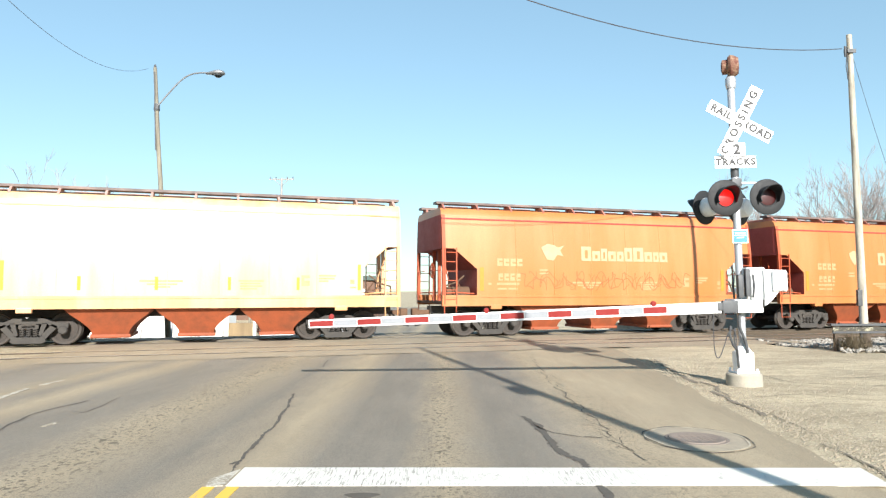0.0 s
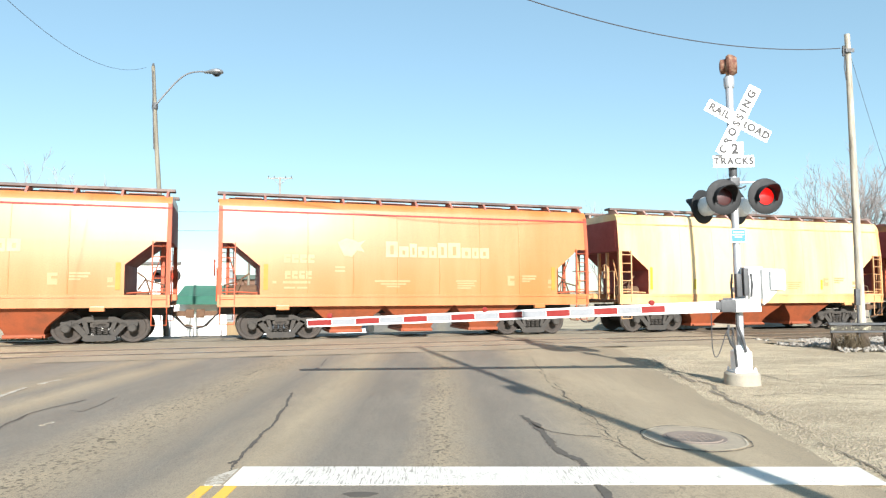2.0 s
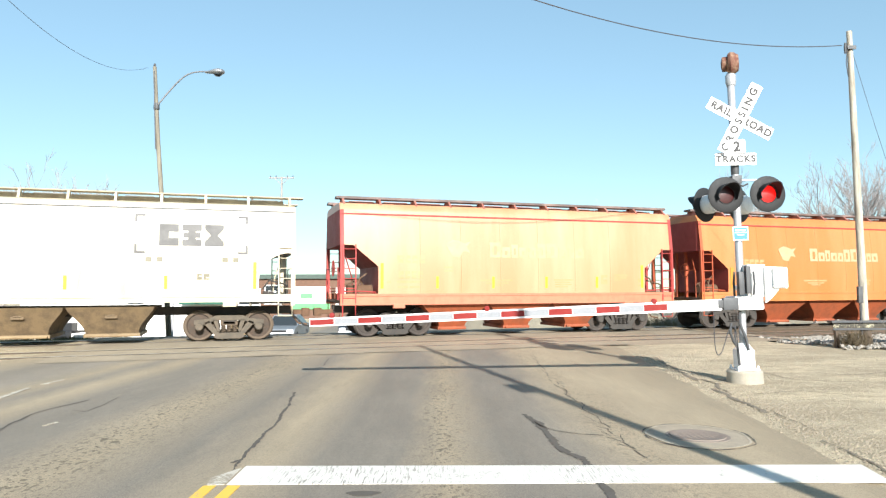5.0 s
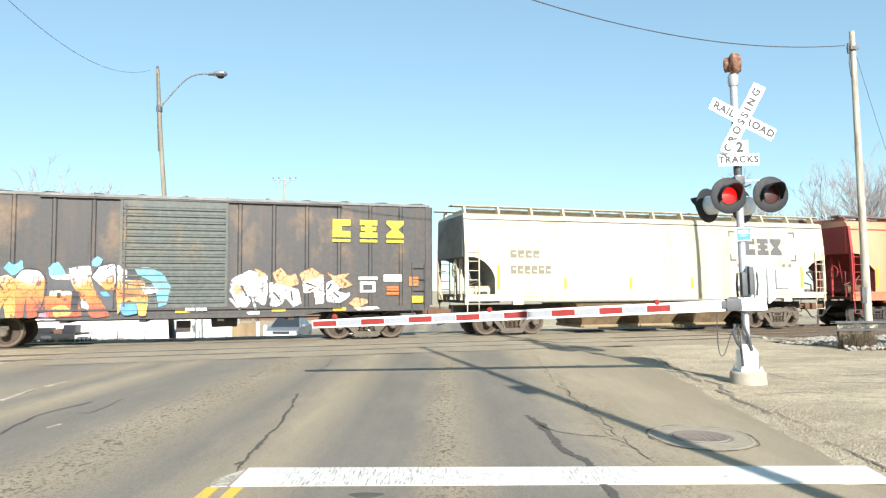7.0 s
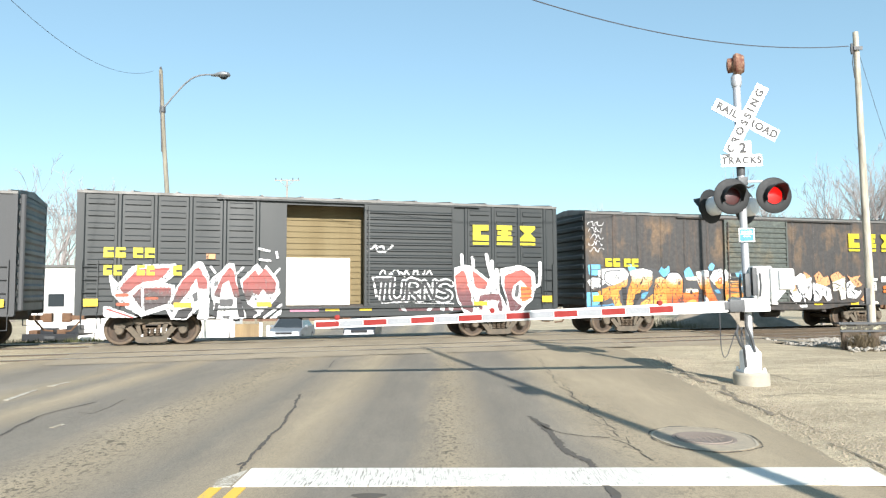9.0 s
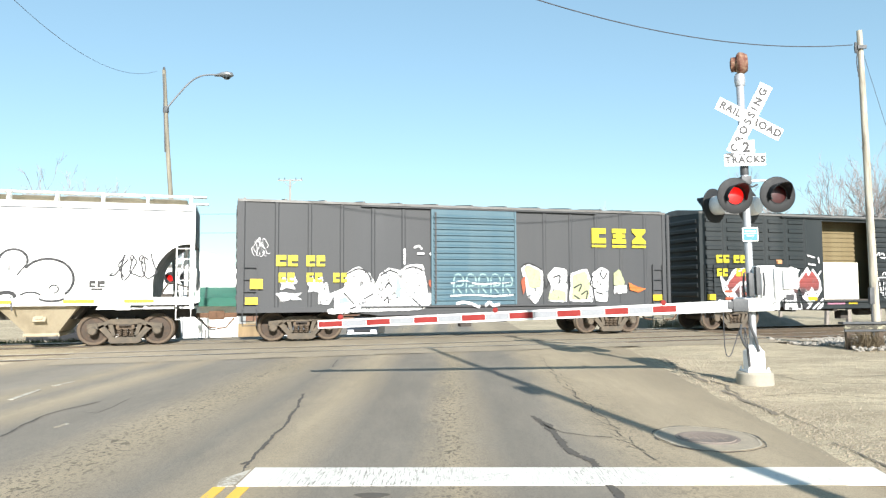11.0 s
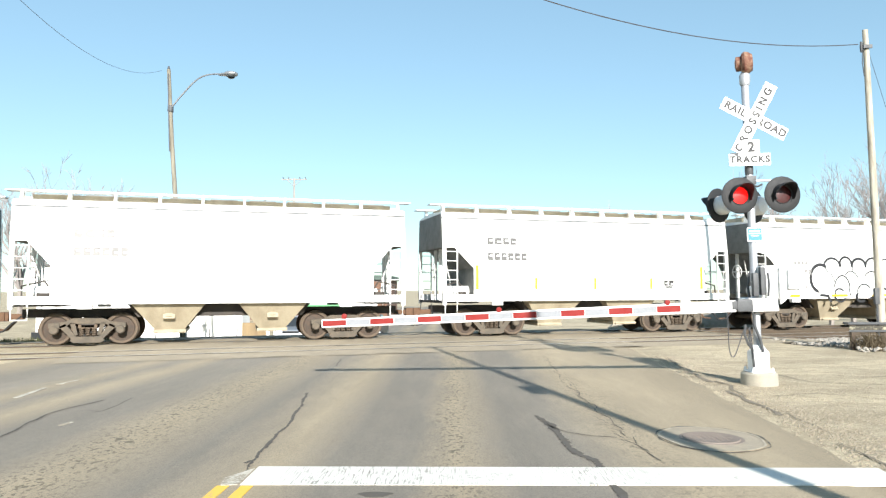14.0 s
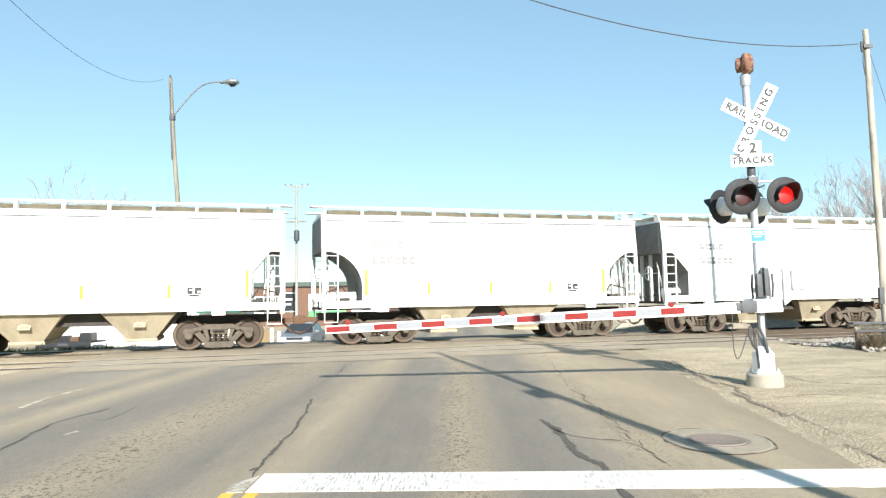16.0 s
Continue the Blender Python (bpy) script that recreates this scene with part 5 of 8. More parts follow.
def parked_car(name, x, y, yaw, paint, label, width=1.78):
    t = thing(name, label, "car", pose(x, y, level(x, y), 0, 0, yaw))
    w = width / 2
    side = [(-2.1, 0.35), (-2.12, 0.62), (-2.0, 0.80), (-1.1, 0.95), (1.7, 0.98), (2.1, 0.85), (2.12, 0.4)]
    part("body", Geo().prism(side, -w, w, "xz"), paint, t, smooth=True)
    cab = Geo()
    vs = [(-1.15, -w * 0.95, 0.94), (1.6, -w * 0.95, 0.97), (0.95, -w * 0.72, 1.46), (-0.35, -w * 0.72, 1.46), (-1.15, w * 0.95, 0.94), (1.6, w * 0.95, 0.97), (0.95, w * 0.72, 1.46), (-0.35, w * 0.72, 1.46)]
    cab.add(vs, [(0, 1, 2, 3), (4, 7, 6, 5), (0, 3, 7, 4), (1, 5, 6, 2)], 0).add([vs[3], vs[2], vs[6], vs[7]], [(0, 1, 2, 3)], 1)
    part("cabin", cab, [M_GLASS_DARK, paint], t, "glazed cabin")
    part("roof", Geo().box(-0.35, 0.95, -w * 0.72, w * 0.72, 1.455, 1.49, c=0.01), paint, t)
    part("bumper", Geo().box(-2.155, -2.08, -w * 0.96, w * 0.96, 0.47, 0.62, c=0.02), M_HEADLAMP, t, "pale bumper")
    part("grille", Geo().box(-2.15, -2.10, -0.45, 0.45, 0.64, 0.74).box(-2.15, -2.10, -w * 0.8, w * 0.8, 0.36, 0.45), M_BLACK, t)
    part("windscreen_frame", Geo().box(-1.12, -1.06, -w * 0.95, w * 0.95, 0.935, 0.965).tube([(-1.14, -w * 0.95, 0.95), (-0.36, -w * 0.72, 1.47), (-0.36, w * 0.72, 1.47), (-1.14, w * 0.95, 0.95)], 0.035, 6), paint, t)
    for sy in (-1, 1):
        part("headlight", Geo().box(-2.14, -1.95, sy * w * 0.72 - 0.17, sy * w * 0.72 + 0.17, 0.62, 0.78, c=0.02), M_HEADLAMP, t, "clear headlight")
        part("mirror", Geo().box(-0.85, -0.72, sy * (w + 0.08) - 0.09, sy * (w + 0.08) + 0.09, 0.95, 1.08, c=0.02), paint, t)
        for x0 in (-1.35, 1.35):
            wh = part("wheel", Geo().lathe([(0.20, -0.1), (0.31, -0.1), (0.32, -0.06), (0.32, 0.06), (0.31, 0.1), (0.20, 0.1)], "y", 20), M_RUBBER, t, "black tyre", True, pose(x0, sy * (w - 0.1), 0.32))
            part("rim", Geo().lathe([(0.0, -0.112), (0.19, -0.104)], "y", 16, close=False), M_GALV, wh)
    part("number_plate", Geo().box(-2.165, -2.155, -0.16, 0.16, 0.44, 0.52), M_SIGN_WHITE, t, "blank white plate")


def far_signal():
    z = level(-13.06, 33.0) - 0.02
    t = thing("crossing_signal", "far crossing mast with red flasher lamps", "crossing signal", pose(-13.06, 33.0, z))
    part("mast", Geo().lathe([(0.06, 0), (0.06, 5.3)], n=14), M_SILVER, t, "silver mast", True)
    part("foundation", Geo().lathe([(0.33, -0.1), (0.33, 0.2), (0.0, 0.2)], n=16, close=False), M_CONCRETE, t)
    LENSES.append(signal_head(t, -0.51, -0.2, 3.66, 0))
    LENSES.append(signal_head(t, 0.23, -0.2, 3.66, 0))
    part("lamp_arm", Geo().box(-0.56, 0.28, -0.03, 0.03, 3.91, 3.97), M_SILVER, t)
    for k, a in enumerate((45, -45)):
        part("crossbuck_blade", Geo().box(-0.6, 0.6, 0.08 + 0.02 * k, 0.095 + 0.02 * k, -0.11, 0.11), M_SILVER, t, "back of a crossbuck blade", at=pose(0, 0, 4.9, 0, a, 84))


def slim_pole():
    t = thing("utility_pole", "slim weathered grey pole beyond the tracks", "utility pole", pose(-14.1, 50.0, -1.36))
    part("pole", Geo().tube([(0, 0, 0), (0, 0, 5.2), (0.02, 0, 9.6)], 0.095, 10, r1=0.07), M_POLE_DARK, t, smooth=True)
    part("riser", Geo().tube([(0.1, -0.11, 4.2), (0.1, -0.1, 9.2)], 0.035, 6), M_GREYDARK, t)
    part("cap", Geo().lathe([(0.075, 9.55), (0.09, 9.6), (0.03, 9.75)], n=10, at=(0.02, 0, 0)), M_GREYDARK, t)


slim_pole()


def far_pole():
    t = thing("utility_pole", "far utility pole with a crossarm and transformer", "utility pole", pose(-14.3, 60.0, -1.36))
    part("pole", Geo().tube([(0, 0, 0), (0, 0, 12.95)], 0.14, 10, r1=0.09), M_FAR_POLE, t, smooth=True)
    part("crossarm", Geo().box(-1.1, 1.1, -0.06, 0.06, 12.80, 12.90), M_FAR_POLE, t)
    for d in (-1, 1):
        part("arm_brace", Geo().tube([(d * 0.62, -0.08, 12.80), (d * 0.05, -0.12, 12.25)], 0.03, 6), M_FAR_POLE, t)
    part("crossarm", Geo().box(-0.9, 0.9, -0.08, 0.08, 9.6, 9.75), M_POLE_DARK, t)
    part("transformer", Geo().lathe([(0.22, 7.9), (0.25, 8.0), (0.25, 8.8), (0.12, 8.9)], n=12, at=(0.1, -0.35, 0)), M_GREYDARK, t, smooth=True)
    for x in (-1.0, -0.5, 0.5, 1.0):
        part("insulator", Geo().lathe([(0.03, 12.89), (0.055, 12.95), (0.03, 13.08)], n=8, at=(x, 0, 0)), M_GREYDARK, t)


def traffic_lights():
    for k, (x, z) in enumerate(((-26.9, 7.65), (-25.7, 7.1), (-26.9, 5.95), (-25.7, 5.6))):
        t = thing("traffic_light", "dark traffic light hanging from a span wire", "traffic light", pose(x, 60, z, 0, 0, 12 * (-1) ** k), group="span of traffic lights")
        u = (x + 40) / 25.7
        top = (9.4 - 2.4 * u + 1.6 * u * u) if k < 2 else (7.5 - 1.8 * u + 1.2 * u * u)
        part("housing", Geo().box(-0.27, 0.27, -0.2, 0.2, -0.48, 0.48, c=0.04), M_GREYDARK, t, smooth=True)
        part("hanger", Geo().tube([(0, 0, 0.45), (0, 0, top - z + 0.02)], 0.03, 6), M_GREYDARK, t)
    wire("span_wire", (-40, 60, 9.4), (25.7, 0), -2.4, 1.6, 1.0, 0.018)
    wire("span_wire", (-40, 60, 7.5), (25.7, 0), -1.8, 1.2, 1.0, 0.018)


house_white()
house_brown()
parked_car("car", -9.05, 39.6, 90, M_CAR_SLATE, "slate-blue hatchback waiting beyond the tracks")
parked_car("car", -5.1, 41.0, 90, M_CAR_DARK, "dark car waiting beyond the tracks")
def yard_trailer():
    t = thing("trailer", "black steel flatbed trailer with dark scrap, parked by a white wall", "trailer", pose(-22.95, 39.3, -1.37))
    part("side_rail", Geo().box(-1.6, 1.6, -0.06, 0.06, 0.22, 0.62, c=0.02), M_CAR_DARK, t, "black side rail")
    part("deck", Geo().box(-1.6, 1.6, 0.061, 1.7, 0.50, 0.60), M_UNDER_DARK, t)
    part("badge", Geo().box(-0.30, 0.30, -0.07, -0.061, 0.34, 0.50), M_GREYDARK, t, "dull grey badge")
    for x in (-1.0, 0.95):
        part("jack_leg", Geo().box(x - 0.11, x + 0.11, -0.05, 0.12, 0.0, 0.22, c=0.01), M_BLACK, t)
        part("wheel", Geo().lathe([(0.14, -0.09), (0.30, -0.09), (0.31, 0.0), (0.30, 0.09), (0.14, 0.09)], "y", 18), M_RUBBER, t, "black tyre", True, pose(x * 0.5, 1.2, 0.31))
    for k, (x, w, h) in enumerate(((-1.1, 0.5, 0.22), (-0.35, 0.75, 0.34), (0.55, 0.5, 0.26), (1.15, 0.7, 0.5))):
        part("scrap", Geo().box(x - w / 2, x + w / 2, 0.15 + 0.1 * (k % 2), 0.9, 0.601, 0.60 + h, c=0.04), M_CAR_DARK if k % 2 else M_COUPLER, t, "dark scrap on the deck")


M_UNDER_DARK = surface("grimy_black_steel", (0.025, 0.025, 0.026), 0.7, relief=0.1)
yard_trailer()
far_signal()
far_pole()
traffic_lights()


def dirt_mound():
    g = Geo()
    n, vs = 22, []
    for a in range(n + 1):
        for b in range(n + 1):
            u, v = a / n * 2 - 1, b / n * 2 - 1
            x, y = 17.0 + 5.0 * u, 42.0 + 2.5 * v
            h = max(0.0, 1 - u * u) * max(0.0, 1 - v * v) * (2.0 + 0.9 * noise.noise(Vector((x * 0.8, y * 0.8, 0)))) + 0.1 * noise.noise(Vector((x * 3, y * 3, 5)))
            vs.append((x, y, level(x, y) - 0.05 + h))
    g.add(vs, [(a * (n + 1) + b, a * (n + 1) + b + 1, (a + 1) * (n + 1) + b + 1, (a + 1) * (n + 1) + b) for a in range(n) for b in range(n)])
    single("dirt_mound", g, M_DIRT, "low heap of tan dirt beyond the tracks", "mound", kind="stuff", smooth=True)


def retaining_wall():
    t = thing("retaining_wall", "low pale concrete wall with a sloping end beyond the tracks", "wall", pose(9.05, 40.6, level(9.05, 40.6) - 0.02))
    part("wall", Geo().prism([(0.0, 0.0), (2.85, 0.0), (2.85, 1.6), (1.05, 1.58), (0.0, 0.75)], 0.0, 0.35), M_CONCRETE, t)
    part("cap", Geo().box(1.0, 2.9, -0.04, 0.39, 1.6, 1.68, c=0.02), M_CONCRETE, t)
    for x in (0.95, 1.9):
        part("joint", Geo().box(x - 0.012, x + 0.012, -0.006, -0.001, 0.0, 1.5), M_GREYDARK, t)


def brush():
    """Dry brown stems beside the wall."""
    g = Geo()
    rnd = random.Random(77)
    for _ in range(1500):
        x, y = rnd.uniform(11.8, 15.4), rnd.uniform(39.6, 41.2)
        a, l = rnd.uniform(0, 6.28), rnd.uniform(0.5, 1.9) * (1.0 - 0.12 * (x - 11.8))
        d = Vector((math.cos(a) * 0.45, math.sin(a) * 0.3, 1)).normalized() * l
        w = Vector((-math.sin(a), math.cos(a), 0)) * 0.014
        b = Vector((x, y, level(x, y) - 0.03))
        g.add([b - w, b + w, b + d * 0.6 + w, b + d * 0.6 - w, b + d], [(0, 1, 2, 3), (3, 2, 4)])
    single("brush", g, M_BRUSH, "dry brown and olive brush beside a low wall", "brush", kind="stuff")


retaining_wall()
brush()
dirt_mound()
# ---------------------------------------------------------------- the train
SPEED = 10.597
HALF = 1.6                                  # half a car's width
# each car: the place of its middle along the track at 0 s, its length over the ends
PLACES = [(20.02, 12.8), (5.87, 12.81), (-8.41, 12.83), (-22.49, 12.75), (-36.66, 12.9), (-50.68, 12.6), (-66.21, 15.6), (-82.99, 15.4),
          (-99.51, 15.3), (-116.34, 15.3), (-130.95, 11.42), (-143.60, 11.42), (-156.34, 11.46), (-168.90, 11.44), (-181.51, 11.44)]


def wheelset_mesh():
    g = Geo()
    for sy in (-1, 1):
        y = sy * 0.75
        o = sy * 0.065
        g.lathe([(0.0, y + o * 0.4), (0.11, y + o * 0.9), (0.14, y + o * 0.5), (0.34, y + o * 0.15), (0.38, y + o * 0.8), (0.445, y + o * 0.9)], "y", 32, mi=0, close=False)
        g.lathe([(0.445, y + o * 0.9), (0.457, y + o * 0.7), (0.462, y - o * 0.6), (0.487, y - o * 0.9), (0.48, y - o * 1.25), (0.36, y - o * 1.2), (0.13, y - o * 0.3)], "y", 32, mi=0, close=False)
        g.box(-0.03, 0.03, y + o * 0.9 - 0.01, y + o * 0.9 + 0.01, 0.05, 0.09)
    for k in range(len(g.f)):
        r = [math.hypot(g.v[i][0], g.v[i][2]) for i in g.f[k]]
        if min(r) > 0.45 and max(r) < 0.475:
            g.m[k] = 1
        elif max(r) < 0.385:
            g.m[k] = 2
    g.lathe([(0.085, -0.75), (0.085, 0.75)], "y", 12)
    return [g.mesh("wheelset", [m, M_TREAD, p], True) for m, p in ((M_WHEEL, M_WHEEL), (M_WHEEL_BROWN, M_WHEEL_PLATE))]


def side_frame_mesh():
    """The cast side frame of a truck: outline with two windows, spring nest and bearing boxes."""
    g = Geo()
    y0, y1 = -0.06, 0.06
    top = [(-1.02, 0.52), (-1.02, 0.66), (-0.62, 0.70), (-0.40, 0.80), (0.40, 0.80), (0.62, 0.70), (1.02, 0.66), (1.02, 0.52), (0.74, 0.50), (0.46, 0.64), (-0.46, 0.64), (-0.74, 0.50)]
    g.prism(top, y0, y1)
    for s in (-1, 1):
        g.prism([(s * 0.76, 0.56), (s * 0.60, 0.64), (s * 0.26, 0.22), (s * 0.40, 0.16)], y0, y1)
        g.prism([(s * 0.48, 0.66), (s * 0.34, 0.66), (s * 0.26, 0.32), (s * 0.34, 0.28)], y0, y1)
        g.lathe([(0.10, -0.14), (0.13, -0.10), (0.13, 0.06)], "y", 14, at=(s * 0.89, 0, 0.457))
        g.box(s * 0.89 - 0.15, s * 0.89 + 0.15, -0.09, 0.07, 0.52, 0.66, c=0.02)
    g.prism([(-0.46, 0.14), (-0.40, 0.26), (0.40, 0.26), (0.46, 0.14), (0.36, 0.08), (-0.36, 0.08)], y0 - 0.02, y1 + 0.02)
    return [g.mesh("side_frame", m) for m in (M_TRUCK, M_TRUCK_BROWN)]


def spring_mesh():
    g = Geo()
    for x in (-0.17, 0.0, 0.17):
        pts = [(x + 0.06 * math.cos(a), 0.06 * math.sin(a), 0.27 + 0.23 * a / (2 * math.pi * 4)) for a in (2 * math.pi * 4 * k / 32 for k in range(33))]
        g.tube(pts, 0.018, 5)
    g.box(-0.26, 0.26, -0.05, 0.14, 0.50, 0.62, c=0.02)
    return [g.mesh("springs", m) for m in (M_UNDER, M_WHEEL_BROWN)]


ME_WHEELSET, ME_FRAME, ME_SPRING = wheelset_mesh(), side_frame_mesh(), spring_mesh()
ME_BOLSTER = Geo().box(-0.2, 0.2, -1.05, 1.05, 0.50, 0.74, c=0.03).box(-0.16, 0.16, -0.35, 0.35, 0.74, 0.86).mesh("bolster", M_UNDER)
ME_COUPLER = Geo().box(0, 0.52, -0.07, 0.07, 0.76, 0.92, c=0.02).box(0.40, 0.66, -0.16, 0.12, 0.70, 0.98, c=0.04).tube([(0.1, 0.3, 0.75), (0.35, 0.32, 0.45), (0.62, 0.25, 0.42)], 0.03, 6).mesh("coupler", M_COUPLER)
WHEELS = []


def running_gear(t, half, centre, under, rusty=0):
    """Trucks, wheels and couplers of a car."""
    for s in (-1, 1):
        x = s * centre
        for side in (-1, 1):
            part("side_frame", ME_FRAME[rusty], None, t, "dusty cast truck frame", at=pose(x, side * 1.0, 0))
            part("spring_nest", ME_SPRING[rusty], None, t, at=pose(x, side * 1.0, 0, 0, 0, 0 if side < 0 else 180))
        part("bolster", ME_BOLSTER, None, t, at=pose(x, 0, 0))
        for a in (-0.89, 0.89):
            w = part("wheelset", ME_WHEELSET[rusty], None, t, "rusty steel wheels on an axle", at=pose(x + a, 0, 0.477))
            WHEELS.append((w, Vector((x + a, 0, 0.477))))
        part("coupler", ME_COUPLER, None, t, "rusty coupler", at=pose(s * (half - 0.02), 0, 0.0, 0, 0, 0 if s > 0 else 180))
    part("centre_sill", Geo().box(-half, half, -0.22, 0.22, 0.80, 1.06), M_UNDER, t)


def ladder(x0, x1, y, z0, z1, n, r=0.015):
    g = Geo()
    for x in (x0, x1):
        g.box(x - 0.018, x + 0.018, y - 0.025, y + 0.025, z0, z1)
    for k in range(n):
        z = z0 + (z1 - z0) * (k + 0.5) / n
        g.tube([(x0, y, z), (x1, y, z)], r, 6)
    return g


def text_bars(g, x, z, widths, h, gap, y, mi=0):
    """Writing as plain bars, one a character or word."""
    for w in widths:
        if w > 0:
            g.box(x, x + w, y - 0.003, y, z, z + h, mi)
        x += abs(w) + gap
    return g


def block_mark(g, x, z, w, h, kind, y, mi=0, under=True):
    """A heavy block-shaped mark with notches and an underline."""
    a, b = w * 0.34, h * 0.26
    if kind == 0:
        b = h * 0.36
        g.box(x, x + w * 0.5, y - 0.003, y, z, z + h, mi).box(x + w * 0.5, x + w, y - 0.003, y, z + h - b, z + h, mi).box(x + w * 0.5, x + w, y - 0.003, y, z, z + b, mi)
    elif kind == 1:
        for lo, hi in ((0.0, 0.30), (0.38, 0.62), (0.70, 1.0)):
            g.box(x + (w * 0.06 if lo == 0.38 else 0), x + w - (w * 0.06 if lo == 0.38 else 0), y - 0.003, y, z + h * lo, z + h * hi, mi)
        g.box(x + w * 0.3, x + w * 0.7, y - 0.003, y, z + h * 0.30, z + h * 0.38, mi).box(x + w * 0.3, x + w * 0.7, y - 0.003, y, z + h * 0.62, z + h * 0.70, mi)
    else:
        g.prism([(x, z), (x + w, z), (x + w, z + b * 0.8), (x + w * 0.68, z + h * 0.5), (x + w, z + h - b * 0.8), (x + w, z + h), (x, z + h), (x, z + h - b * 0.8), (x + w * 0.32, z + h * 0.5), (x, z + b * 0.8)], y - 0.003, y, mi=mi)
    if under:
        g.box(x, x + w, y - 0.003, y, z - h * 0.26, z - h * 0.10, mi)


def hopper_shell(half, sill, eave, cut, shape, rise):
    """The body: levels of growing length, bulging in their width; the ends are cut away below."""
    hi = sill + rise
    lev = [(sill, half - cut), (sill + 0.45, half - cut)]
    if shape == "curve":
        for k in range(1, 10):
            a = radians(90 * k / 9)
            lev.append((sill + 0.45 + (hi - sill - 0.45) * math.sin(a), half - 0.25 - (cut - 0.25) * math.cos(a) ** 1.2))
    else:
        lev += [(sill + 0.92, half - cut)] + [(sill + 0.92 + (hi - sill - 0.92) * u, half - cut + (cut - 0.42) * u) for u in (0.33, 0.67, 1.0)]
    lev += [(hi + 0.001, half)] + [(hi + (eave - hi) * k / 5, half) for k in range(1, 6)]
    g = Geo()
    n = len(lev)
    for sy in (-1, 1):                       # the two sides
        vs = [p for z, x in lev for p in ((-x, sy * bulge(z), z), (x, sy * bulge(z), z))]
        g.add(vs, [(2 * k, 2 * k + 1, 2 * k + 3, 2 * k + 2)[::-sy] for k in range(n - 1)])
    for s in (-1, 1):                        # the ends and sloping undersides, their shade put into a darker colour
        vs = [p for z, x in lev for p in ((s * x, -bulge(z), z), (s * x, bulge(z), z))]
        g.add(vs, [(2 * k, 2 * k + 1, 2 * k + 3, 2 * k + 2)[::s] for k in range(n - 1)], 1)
    for z, x, d in ((lev[0][0], lev[0][1], -1), (lev[-1][0], lev[-1][1], 1)):
        w = bulge(z)
        g.add([(-x, -w, z), (x, -w, z), (x, w, z), (-x, w, z)], [(0, 1, 2, 3)[::d]])
    return g


def weld_seam(x, z0, z1, n=10):
    """An upright bead on the curved side, where two sheets meet."""
    g, vs = Geo(), []
    for k in range(n + 1):
        z = z0 + (z1 - z0) * k / n
        w = bulge(z)
        vs += [(x - 0.020, -w + 0.004, z), (x - 0.010, -w - 0.008, z), (x + 0.010, -w - 0.008, z), (x + 0.020, -w + 0.004, z)]
    return g.add(vs, [(4 * k + j, 4 * k + j + 1, 4 * k + 5 + j, 4 * k + 4 + j) for k in range(n) for j in range(3)])


